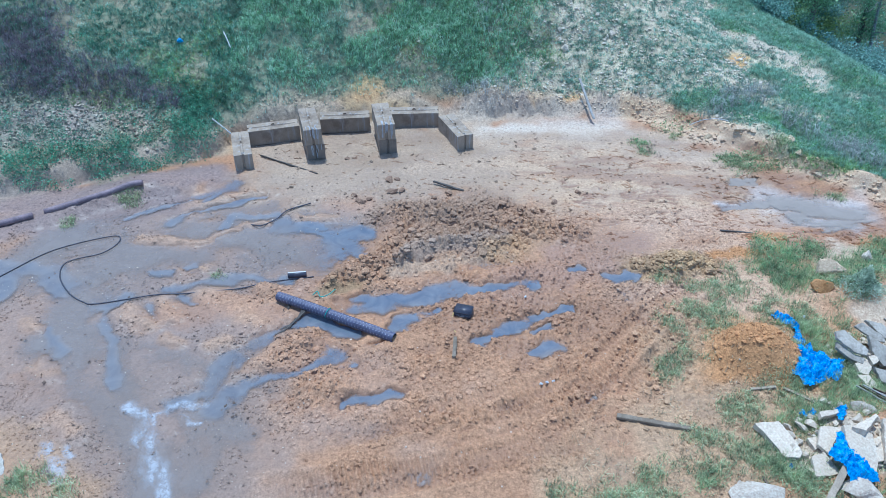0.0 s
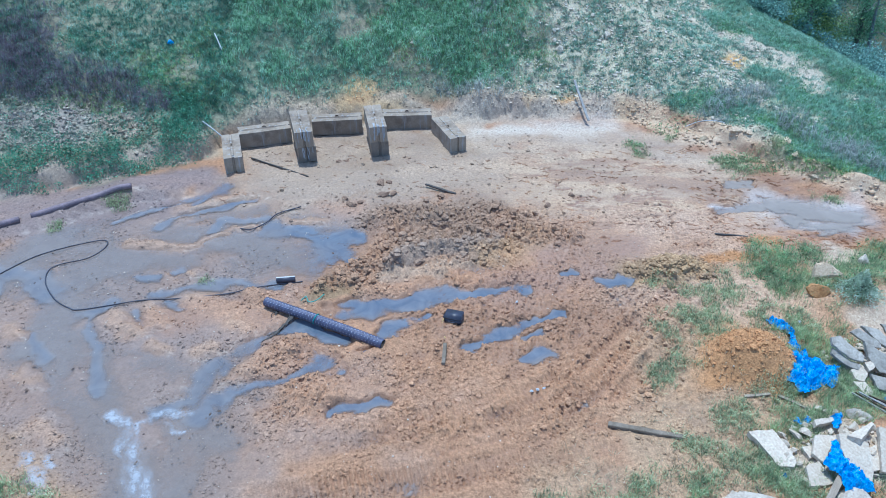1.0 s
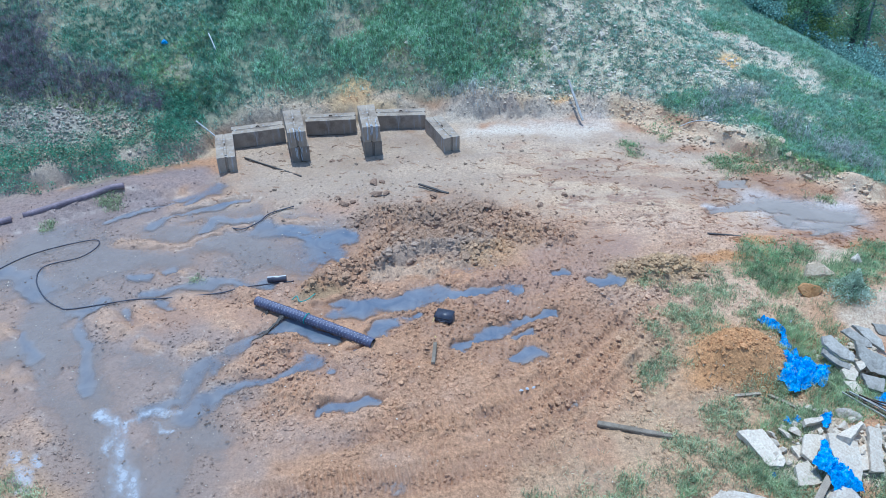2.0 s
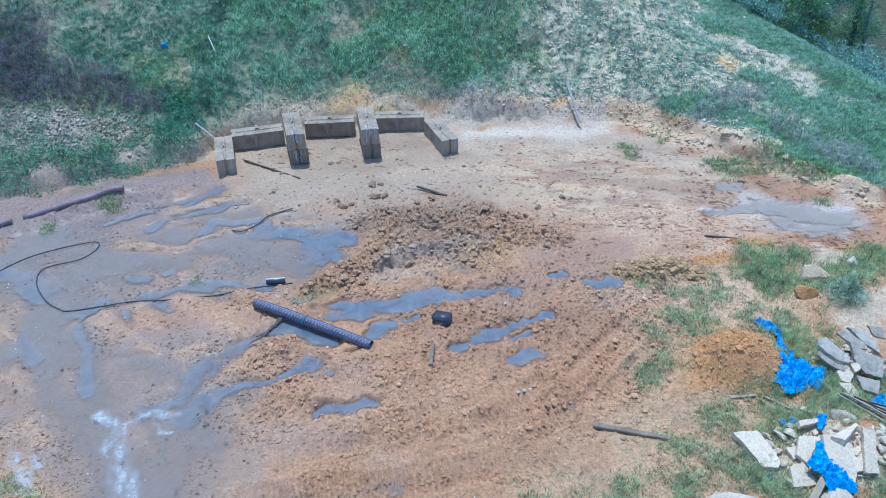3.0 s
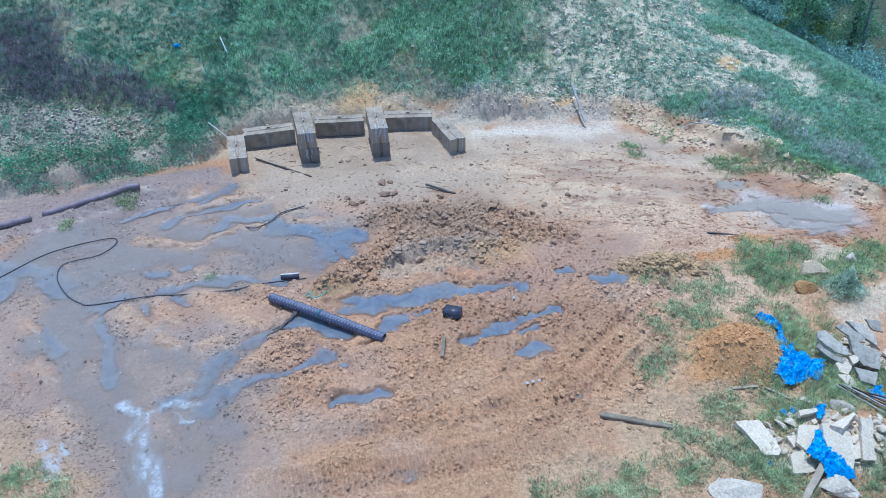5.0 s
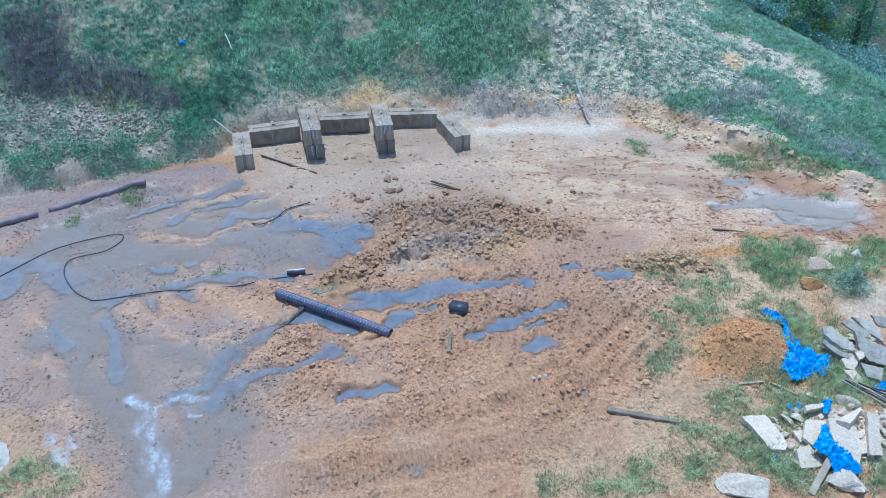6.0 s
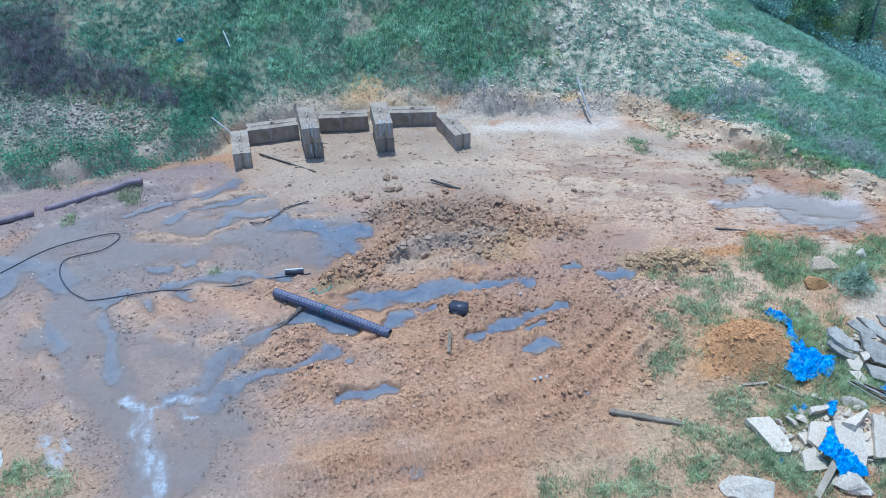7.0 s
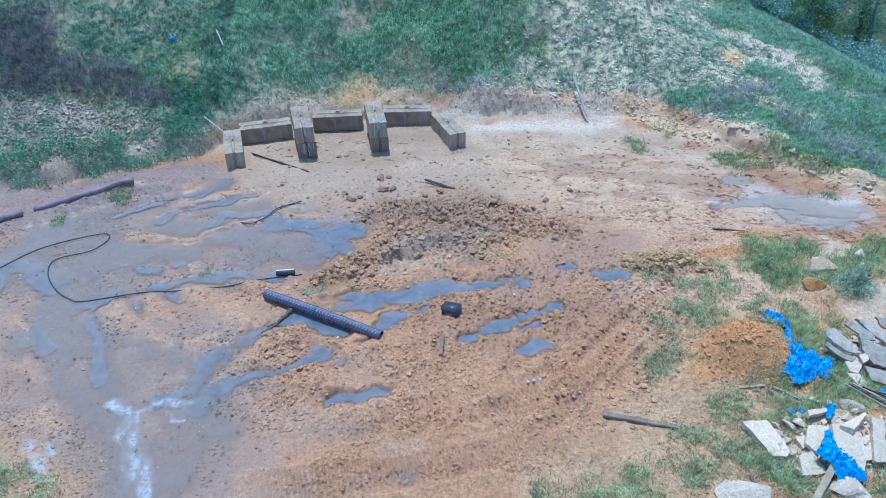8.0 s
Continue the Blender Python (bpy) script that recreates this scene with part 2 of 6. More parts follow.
        flat = np.clip(1 - 0.7 * thin - 0.7 * deep - 0.7 * runnel, 0.2, 1) * (1 - 0.5 * on_hill) * (1 - 0.72 * silted * (1 - isle))
        cloddy = 0.22 + 1.2 * smooth(0.42, 0.62, fbm(x, y, 1.4, 4, 65))
        cloddy = cloddy * (1 - 0.75 * smooth(19.0, 20.5, y)) * (1 - 0.5 * smooth(4.5, 6.5, x) * (1 - smooth(14, 15, y)))
        z = z + flat * ((fbm(x, y, 0.55, 4, 63) - 0.5) * 0.10 + cloddy * (0.034 * (crumb_h - 0.5) + 0.035 * (clod_h - 0.5) * smooth(0.5, 0.7, fbm(x, y, 0.8, 3, 69)) - 0.012 * seam + (fbm(x, y, 0.20, 3, 64) - 0.5) * 0.07))
        z = z + smooth(1, 4, x) * smooth(17, 19, y) * (1 - on_hill) * ((fbm(x * 0.3, y, 0.42, 4, 96) - 0.5) * 0.10 - 0.05 * streaks(x, y))
        # wheel ruts and tread marks crossing the near mud
        for rx, ry, turn, width, cut in ((0.6, 10.0, 14, 0.6, 0.7), (2.6, 11.6, 24, 0.5, 0.7), (4.7, 14.0, 46, 0.34, 1.5), (5.6, 13.6, 46, 0.3, 1.3), (3.9, 12.6, 50, 0.3, 1.2), (3.2, 12.9, 40, 0.3, 1.0), (-1.5, 9.4, 10, 0.5, 0.9), (0.4, 11.4, 17, 0.45, 0.8)):
            c, n = math.cos(radians(turn)), math.sin(radians(turn))
            u, v = (x - rx) * c + (y - ry) * n, -(x - rx) * n + (y - ry) * c + 0.25 * (fbm(x, y, 2.5, 2, 77) - 0.5)
            band = (1 - smooth(width * 0.7, width, np.abs(v))) * (1 - smooth(2.2, 3.4, np.abs(u))) * (1 - deep)
            z = z - band * cut * (0.014 + 0.022 * np.sin(u * 2 * math.pi / 0.12 + 4 * np.abs(v) + 2.5 * fbm(x, y, 0.5, 2, 79)) * (0.4 + 1.2 * fbm(x, y, 0.7, 2, 80)))
            z = z + 0.045 * cut * (0.4 + 1.2 * fbm(x, y, 0.3, 3, 78)) * np.exp(-((np.abs(v) - width) / 0.12) ** 2) * (1 - smooth(2.2, 3.4, np.abs(u)))
    return z


def height(x, y):
    """Height of the land at one spot, without its fine lumps."""
    return float(land(np.array([x]), np.array([y]), False)[0])


# ---- materials ----
def material(name, rough=0.8, spec=0.35, metal=0.0):
    m = bpy.data.materials.new(name)
    m.use_nodes = True
    p = m.node_tree.nodes["Principled BSDF"]
    p.inputs["Roughness"].default_value, p.inputs["Metallic"].default_value = rough, metal
    p.inputs["Specular IOR Level"].default_value = spec
    return m, m.node_tree.nodes, m.node_tree.links, p


def noise_node(n, l, scale, detail=6, rough=0.6, coords=None):
    t = n.new("ShaderNodeTexNoise")
    t.inputs["Scale"].default_value, t.inputs["Detail"].default_value, t.inputs["Roughness"].default_value = scale, detail, rough
    if coords is not None:
        l.new(coords, t.inputs["Vector"])
    return t


def ramp(n, l, source, stops):
    r = n.new("ShaderNodeValToRGB")
    while len(r.color_ramp.elements) < len(stops):
        r.color_ramp.elements.new(0.5)
    for e, (pos, col) in zip(r.color_ramp.elements, stops):
        e.position, e.color = pos, (*col, 1)
    l.new(source, r.inputs[0])
    return r


def contrast(n, l, source, lo=0.34, hi=0.66):
    return ramp(n, l, source, [(lo, (0, 0, 0)), (hi, (1, 1, 1))]).outputs[0]


def mixed(n, l, kind, a, b, fac):
    m = n.new("ShaderNodeMix")
    m.data_type, m.blend_type = "RGBA", kind
    for sock, v in ((m.inputs["Factor"], fac), (m.inputs["A"], a), (m.inputs["B"], b)):
        if isinstance(v, (int, float)):
            sock.default_value = v
        elif isinstance(v, tuple):
            sock.default_value = (*v, 1)
        else:
            l.new(v, sock)
    return m.outputs["Result"]


def bumped(n, l, p, source, strength, distance):
    b = n.new("ShaderNodeBump")
    b.inputs["Strength"].default_value, b.inputs["Distance"].default_value = strength, distance
    l.new(source, b.inputs["Height"])
    l.new(b.outputs[0], p.inputs["Normal"])


def surface(name, dark, light, scale=6, rough=0.8, spec=0.35, bump=0.4, depth=0.01, fine=60, vary=0.0, metal=0.0, stain=None, speckle=0.3, streak=None):
    """Two-scale mottled surface; vary: brightness by object; stain: a second colour in patches."""
    m, n, l, p = material(name, rough, spec, metal)
    co = n.new("ShaderNodeTexCoord").outputs["Object"]
    big, small = noise_node(n, l, scale, 5, 0.65, co), noise_node(n, l, fine, 4, 0.6, co)
    col = ramp(n, l, big.outputs[0], [(0.3, dark), (0.7, light)]).outputs[0]
    if stain:
        spot = noise_node(n, l, scale * 0.6, 4, 0.7, co)
        l.new(co, spot.inputs["Vector"])
        col = mixed(n, l, "MIX", col, stain, ramp(n, l, spot.outputs[0], [(0.52, (0, 0, 0)), (0.66, (0.75, 0.75, 0.75))]).outputs[0])
    col = mixed(n, l, "OVERLAY", col, contrast(n, l, small.outputs[0], 0.3, 0.7), speckle)
    if streak:
        m1 = n.new("ShaderNodeMapping")
        m1.inputs["Scale"].default_value = (9, 9, 0.8)
        l.new(co, m1.inputs["Vector"])
        run = noise_node(n, l, 1.0, 4, 0.6, m1.outputs[0])
        col = mixed(n, l, "MIX", col, streak, ramp(n, l, run.outputs[0], [(0.56, (0, 0, 0)), (0.68, (0.7, 0.7, 0.7))]).outputs[0])
    if vary:
        info = n.new("ShaderNodeObjectInfo")
        col = mixed(n, l, "MULTIPLY", col, ramp(n, l, info.outputs["Random"], [(0, (1 - vary,) * 3), (1, (1, 1, 1))]).outputs[0], 1.0)
    l.new(col, p.inputs["Base Color"])
    bumped(n, l, p, small.outputs[0], bump, depth)
    return m


def leaf_material(name, dark, light, rough=0.6):
    """Blades and leaves, each with its own shade."""
    m, n, l, p = material(name, rough, 0.3)
    geo = n.new("ShaderNodeNewGeometry")
    co = n.new("ShaderNodeTexCoord").outputs["Object"]
    patch = noise_node(n, l, 0.7, 3, 0.6, co)
    c1 = ramp(n, l, geo.outputs["Random Per Island"], [(0.0, dark), (1.0, light)]).outputs[0]
    c2 = mixed(n, l, "OVERLAY", c1, patch.outputs[0], 0.5)
    clump = noise_node(n, l, 4.5, 4, 0.7, co)
    c2 = mixed(n, l, "OVERLAY", c2, contrast(n, l, clump.outputs[0], 0.36, 0.64), 0.5)
    l.new(c2, p.inputs["Base Color"])
    glow = n.new("ShaderNodeBsdfTranslucent")
    l.new(c2, glow.inputs["Color"])
    both = n.new("ShaderNodeMixShader")
    both.inputs[0].default_value = 0.35
    l.new(p.outputs[0], both.inputs[1]), l.new(glow.outputs[0], both.inputs[2])
    l.new(both.outputs[0], n["Material Output"].inputs["Surface"])
    return m


def soil_material():
    m, n, l, p = material("soil", 0.9, 0.3)
    co = n.new("ShaderNodeTexCoord").outputs["Object"]
    att = n.new("ShaderNodeAttribute")
    att.attribute_name = "soil"
    wet = n.new("ShaderNodeAttribute")
    wet.attribute_name = "wet"
    grain, grit = noise_node(n, l, 11, 8, 0.8, co), noise_node(n, l, 30, 5, 0.75, co)
    stones = n.new("ShaderNodeTexVoronoi")
    stones.inputs["Scale"].default_value = 11
    l.new(co, stones.inputs["Vector"])
    mild = n.new("ShaderNodeMapRange")
    mild.inputs["To Min"].default_value, mild.inputs["To Max"].default_value = 0.52, 0.22
    l.new(wet.outputs["Fac"], mild.inputs["Value"])
    col = mixed(n, l, "OVERLAY", att.outputs["Color"], contrast(n, l, grain.outputs[0], 0.3, 0.7), mild.outputs[0])
    dry = n.new("ShaderNodeMapRange")
    dry.inputs["To Min"].default_value, dry.inputs["To Max"].default_value = 0.36, 0.18
    l.new(wet.outputs["Fac"], dry.inputs["Value"])
    col = mixed(n, l, "OVERLAY", col, contrast(n, l, grit.outputs[0], 0.3, 0.7), dry.outputs[0])
    fleck = ramp(n, l, stones.outputs["Distance"], [(0.06, (1, 1, 1)), (0.16, (0, 0, 0))])
    rnd = ramp(n, l, stones.outputs["Color"], [(0.80, (0, 0, 0)), (0.86, (0.6, 0.6, 0.6))])
    fm = mixed(n, l, "MULTIPLY", fleck.outputs[0], rnd.outputs[0], 1.0)
    col = mixed(n, l, "MIX", col, (0.62, 0.55, 0.47), fm)
    damp = mixed(n, l, "MULTIPLY", col, (0.80, 0.77, 0.76), wet.outputs["Fac"])
    l.new(damp, p.inputs["Base Color"])
    r = n.new("ShaderNodeMapRange")
    r.inputs["To Min"].default_value, r.inputs["To Max"].default_value = 0.92, 0.34
    l.new(wet.outputs["Fac"], r.inputs["Value"])
    l.new(r.outputs[0], p.inputs["Roughness"])
    film = contrast(n, l, wet.outputs["Fac"], 0.25, 0.75)
    half_film = n.new("ShaderNodeMath")
    half_film.operation = "MULTIPLY"
    half_film.inputs[1].default_value = 0.35
    l.new(film, half_film.inputs[0])
    l.new(half_film.outputs[0], p.inputs["Coat Weight"])
    p.inputs["Coat Roughness"].default_value, p.inputs["Coat IOR"].default_value = 0.34, 1.33
    add = n.new("ShaderNodeMath")
    half = n.new("ShaderNodeMath")
    half.operation = "MULTIPLY"
    half.inputs[1].default_value = 0.45
    l.new(grit.outputs[0], half.inputs[0])
    l.new(grain.outputs[0], add.inputs[0]), l.new(half.outputs[0], add.inputs[1])
    bumped(n, l, p, add.outputs[0], 0.6, 0.05)
    return m


def water_material():
    m, n, l, p = material("muddy water", 0.06, 0.5)
    co = n.new("ShaderNodeTexCoord").outputs["Object"]
    att = n.new("ShaderNodeAttribute")
    att.attribute_name = "silt"
    swirl = noise_node(n, l, 1.8, 6, 0.65, co)
    swirl.inputs["Distortion"].default_value = 1.2
    # blue-grey of the reflected sky is put into the water's base colour
    sky_sheen = ramp(n, l, swirl.outputs[0], [(0.3, (0.115, 0.155, 0.215)), (0.7, (0.235, 0.265, 0.305))]).outputs[0]
    # the silt's own beige, greyed to hold some sky sheen as well
    silt = ramp(n, l, swirl.outputs[0], [(0.3, (0.275, 0.235, 0.208)), (0.7, (0.345, 0.30, 0.268))]).outputs[0]
    lime = n.new("ShaderNodeAttribute")
    lime.attribute_name = "lime"
    # far right puddles: paler silt colour that includes the bright sky's glare
    glare_silt = ramp(n, l, swirl.outputs[0], [(0.3, (0.33, 0.275, 0.225)), (0.7, (0.395, 0.335, 0.275))]).outputs[0]
    l.new(mixed(n, l, "MIX", mixed(n, l, "MIX", sky_sheen, silt, att.outputs["Fac"]), glare_silt, lime.outputs["Fac"]), p.inputs["Base Color"])
    p.inputs["IOR"].default_value = 1.33
    dep = n.new("ShaderNodeAttribute")
    dep.attribute_name = "depth"
    fade = n.new("ShaderNodeMapRange")
    fade.interpolation_type = "SMOOTHSTEP"
    fade.inputs["From Max"].default_value, fade.inputs["To Max"].default_value = 0.085, 0.72
    l.new(dep.outputs["Fac"], fade.inputs["Value"])
    thin_film, cover = n.new("ShaderNodeBsdfTransparent"), n.new("ShaderNodeMixShader")
    l.new(fade.outputs[0], cover.inputs[0])
    l.new(thin_film.outputs[0], cover.inputs[1]), l.new(p.outputs[0], cover.inputs[2])
    l.new(cover.outputs[0], n["Material Output"].inputs["Surface"])
    bumped(n, l, p, noise_node(n, l, 14, 2, 0.5, co).outputs[0], 0.05, 0.01)
    return m


def foam_material():
    """Thin scum that lets the water show through."""
    m, n, l, p = material("thin foam", 0.6, 0.4)
    co = n.new("ShaderNodeTexCoord").outputs["Object"]
    holes = noise_node(n, l, 6, 8, 0.75, co)
    holes.inputs["Distortion"].default_value = 0.5
    p.inputs["Base Color"].default_value = (0.58, 0.60, 0.64, 1)
    cover = n.new("ShaderNodeAttribute")
    cover.attribute_name = "cover"
    mult = n.new("ShaderNodeMath")
    mult.operation = "MULTIPLY"
    l.new(ramp(n, l, holes.outputs[0], [(0.34, (0.10, 0.10, 0.10)), (0.68, (0.80, 0.80, 0.80))]).outputs[0], mult.inputs[0])
    l.new(cover.outputs["Fac"], mult.inputs[1])
    gap, both = n.new("ShaderNodeBsdfTransparent"), n.new("ShaderNodeMixShader")
    l.new(mult.outputs[0], both.inputs[0])
    l.new(gap.outputs[0], both.inputs[1]), l.new(p.outputs[0], both.inputs[2])
    l.new(both.outputs[0], n["Material Output"].inputs["Surface"])
    return m


FOAM = foam_material()
SOIL, WATER = soil_material(), water_material()
CONCRETE = surface("weathered concrete", (0.31, 0.24, 0.175), (0.46, 0.375, 0.29), 2.2, 0.85, 0.3, 0.6, 0.015, 40, 0.2, stain=(0.22, 0.165, 0.12), streak=(0.46, 0.45, 0.44), speckle=0.15)
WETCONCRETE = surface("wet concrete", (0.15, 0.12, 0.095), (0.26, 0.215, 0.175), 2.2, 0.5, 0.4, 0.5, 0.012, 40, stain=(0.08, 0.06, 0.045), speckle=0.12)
LIME = surface("lime wash", (0.30, 0.30, 0.31), (0.45, 0.455, 0.47), 9, 0.7, 0.3, 0.3, 0.004, 40)
CLAY = surface("dark torn clay", (0.17, 0.105, 0.07), (0.36, 0.235, 0.155), 6, 0.8, 0.3, 0.8, 0.02, 25)
SLAB = surface("broken slab concrete", (0.55, 0.445, 0.33), (0.75, 0.63, 0.49), 5, 0.88, 0.3, 0.6, 0.015, 22, 0.15, stain=(0.50, 0.42, 0.32), speckle=0.25)
STONE = surface("pale stone", (0.49, 0.405, 0.315), (0.73, 0.625, 0.505), 3, 0.9, 0.3, 0.6, 0.02, 22, 0.25)
DARKSLAB = surface("grey slab concrete", (0.37, 0.325, 0.265), (0.60, 0.54, 0.46), 5, 0.88, 0.3, 0.6, 0.015, 22, 0.3, stain=(0.20, 0.17, 0.14), speckle=0.12)
PALESTONE = surface("bleached stone", (0.46, 0.385, 0.29), (0.72, 0.63, 0.51), 3, 0.9, 0.3, 0.6, 0.02, 22)
OCHRE = surface("ochre stone", (0.36, 0.17, 0.06), (0.52, 0.29, 0.13), 4, 0.9, 0.3, 0.6, 0.02, 25)
VERGE = surface("cream verge stone", (0.52, 0.37, 0.24), (0.68, 0.53, 0.37), 5, 0.9, 0.3, 0.8, 0.03, 18)
TAN = surface("tan stone", (0.46, 0.33, 0.20), (0.60, 0.47, 0.31), 4, 0.9, 0.3, 0.5, 0.02, 25)
TIMBER = surface("grey weathered timber", (0.15, 0.115, 0.08), (0.29, 0.235, 0.175), 5, 0.85, 0.3, 0.5, 0.006, 70, 0.2)
DARKWOOD = surface("dark wet timber", (0.035, 0.03, 0.028), (0.10, 0.085, 0.075), 5, 0.6, 0.4, 0.4, 0.006, 60)
GREYWOOD = surface("silvery old timber", (0.26, 0.24, 0.22), (0.46, 0.44, 0.41), 5, 0.85, 0.3, 0.5, 0.006, 70)
PALEWOOD = surface("pale raw timber", (0.28, 0.22, 0.16), (0.44, 0.36, 0.27), 5, 0.8, 0.3, 0.4, 0.006, 60)
BLACKPLASTIC = surface("black polythene", (0.03, 0.03, 0.045), (0.08, 0.078, 0.10), 6, 0.42, 0.5, 0.2, 0.004, 60)
BLUEPIPE = surface("dusty blue-black plastic", (0.055, 0.058, 0.10), (0.13, 0.13, 0.20), 6, 0.5, 0.45, 0.2, 0.004, 60)
DUSTYPIPE = surface("dusty black pipe", (0.15, 0.11, 0.125), (0.28, 0.21, 0.225), 5, 0.6, 0.4, 0.3, 0.004, 50)
IRON = surface("rusted iron", (0.05, 0.04, 0.035), (0.14, 0.09, 0.06), 9, 0.7, 0.4, 0.4, 0.004, 80, metal=0.4)
TARP = surface("blue tarpaulin", (0.012, 0.145, 0.47), (0.065, 0.40, 0.80), 7, 0.5, 0.4, 0.3, 0.01, 24, speckle=0.3)
WHITE = surface("chalky white", (0.45, 0.45, 0.45), (0.64, 0.64, 0.63), 8, 0.7, 0.4, 0.2, 0.004, 60)
DOT = surface("pale clay plug", (0.18, 0.18, 0.24), (0.36, 0.36, 0.43), 20, 0.7, 0.3, 0.2, 0.002, 80)
TEAL = surface("teal cord", (0.01, 0.25, 0.24), (0.03, 0.42, 0.38), 20, 0.6, 0.4, 0.2, 0.002, 80)
YELLOW = surface("yellow cord", (0.50, 0.38, 0.12), (0.70, 0.56, 0.22), 20, 0.7, 0.3, 0.2, 0.002, 80)


# ---- mesh helpers ----
def big_mesh(name, verts, faces, mat, smooth_faces=True):
    """One object from arrays: verts (n, 3), faces (m, 3 or 4)."""
    me = bpy.data.meshes.new(name)
    verts, faces = np.asarray(verts, np.float32), np.asarray(faces, np.int32)
    k = faces.shape[1]
    me.vertices.add(len(verts))
    me.vertices.foreach_set("co", verts.ravel())
    me.loops.add(faces.size)
    me.loops.foreach_set("vertex_index", faces.ravel())
    me.polygons.add(len(faces))
    me.polygons.foreach_set("loop_start", np.arange(0, faces.size, k, dtype=np.int32))
    me.polygons.foreach_set("use_smooth", np.full(len(faces), smooth_faces))
    me.update(calc_edges=True)
    me.materials.append(mat)
    return new(name, me)


def part(name, bm, mat, parent=None, label="", smooth_faces=False):
    me = bpy.data.meshes.new(name)
    bmesh.ops.recalc_face_normals(bm, faces=bm.faces)
    for f in bm.faces:
        f.smooth = smooth_faces
    bm.to_mesh(me)
    bm.free()
    me.materials.append(mat)
    ob = new(name, me)
    if parent is not None:
        ob.parent = parent
    if label:
        ob["label"] = label
    return ob


def thing(name, m, label, category, group="", kind=""):
    ob = new(name)
    ob.empty_display_size = 0.1
    ob.matrix_world = m
    return tagged(ob, label, category, group, kind)


def box_bm(sx, sy, sz, bevel=0.02, cuts=0, jitter=0.0, seed=0, base=0.0):
    """A box with its foot at z = base, worn by bevel and jitter."""
    bm = bmesh.new()
    bmesh.ops.create_cube(bm, size=1, matrix=Matrix.Translation((0, 0, base + sz / 2)) @ Matrix.Diagonal((sx, sy, sz, 1)))
    if cuts:
        bmesh.ops.subdivide_edges(bm, edges=[e for e in bm.edges if e.calc_length() > 0.5 * max(sx, sy, sz)], cuts=cuts, use_grid_fill=True)
    if bevel:
        sharp = [e for e in bm.edges if len(e.link_faces) == 2 and e.calc_face_angle() > 0.5]
        bmesh.ops.bevel(bm, geom=sharp, offset=bevel, segments=2, affect="EDGES")
    if jitter:
        for v in bm.verts:
            v.co += Vector([noise.noise(v.co * 5 + Vector((seed, seed * 2, k * 9))) for k in range(3)]) * jitter
    return bm


def tube_bm(points, radius, sides=8, ribs=None, closed=True):
    """A tube along points; ribs: a function of the length along it that scales the radius."""
    bm = bmesh.new()
    pts = [Vector(p) for p in points]
    rings, run = [], 0.0
    for i, p in enumerate(pts):
        d = (pts[min(i + 1, len(pts) - 1)] - pts[max(i - 1, 0)]).normalized()
        if i:
            run += (p - pts[i - 1]).length
        side = d.cross(Vector((0, 0, 1)))
        side = side.normalized() if side.length > 1e-3 else Vector((1, 0, 0))
        upv = side.cross(d)
        r = (radius[i] if isinstance(radius, (list, tuple)) else radius) * (ribs(run) if ribs else 1)
        rings.append([bm.verts.new(p + (side * math.cos(a) + upv * math.sin(a)) * r) for a in [2 * math.pi * k / sides for k in range(sides)]])
    for a, b in zip(rings, rings[1:]):
        for k in range(sides):
            bm.faces.new((a[k], a[(k + 1) % sides], b[(k + 1) % sides], b[k]))
    if closed:
        bm.faces.new(rings[0][::-1]), bm.faces.new(rings[-1])
    return bm


def curve_points(rows, steps=8):
    """Smooth line through rows of points (Catmull-Rom)."""
    p = [Vector(r) for r in rows]
    p = [p[0] * 2 - p[1]] + p + [p[-1] * 2 - p[-2]]
    out = []
    for i in range(1, len(p) - 2):
        for k in range(steps):
            t = k / steps
            out.append(0.5 * ((2 * p[i]) + (p[i + 1] - p[i - 1]) * t + (2 * p[i - 1] - 5 * p[i] + 4 * p[i + 1] - p[i + 2]) * t * t
                              + (3 * p[i] - p[i - 1] - 3 * p[i + 1] + p[i + 2]) * t ** 3))
    return out + [p[-2]]


# ---- ground ----
def over_foot(x, y):
    return y - np.interp(x, FOOT_X, FOOT_Y)


RIDGE_GREEN = [(12.6, 33.5, 13.0, 32.0, 0.9), (13.0, 32.0, 14.8, 30.2, 0.9), (14.8, 30.2, 16.2, 27.6, 0.8), (16.2, 27.6, 17.5, 25.0, 1.3), (12.5, 28.1, 13.0, 28.0, 0.5), (12.4, 22.4, 13.3, 21.3, 0.9),
               (11.9, 24.3, 13.4, 23.2, 0.9), (14.0, 26.0, 15.2, 24.2, 1.4), (15.0, 22.5, 16.5, 20.5, 1.6), (9.2, 26.0, 11.0, 25.4, 0.6), (13.2, 20.9, 15.0, 19.8, 0.7)]
BARE = [(12.4, 31.4, 13.7, 30.06, 0.5), (13.7, 30.06, 14.6, 29.3, 0.55), (14.6, 29.3, 14.9, 28.1, 0.65), (14.9, 28.1, 14.3, 26.8, 0.5), (11.7, 28.9, 12.0, 29.3, 0.45), (-15, 22.6, -12.6, 22.8, 1.1), (-11.8, 23.4, -10.4, 23.5, 0.8), (-6.6, 25.2, -1.0, 25.9, 0.5), (-9.8, 25.0, -9.2, 26.2, 0.5), (-1.6, 28.1, -0.6, 27.4, 0.42), (-0.6, 27.4, 0.2, 26.8, 0.42)]


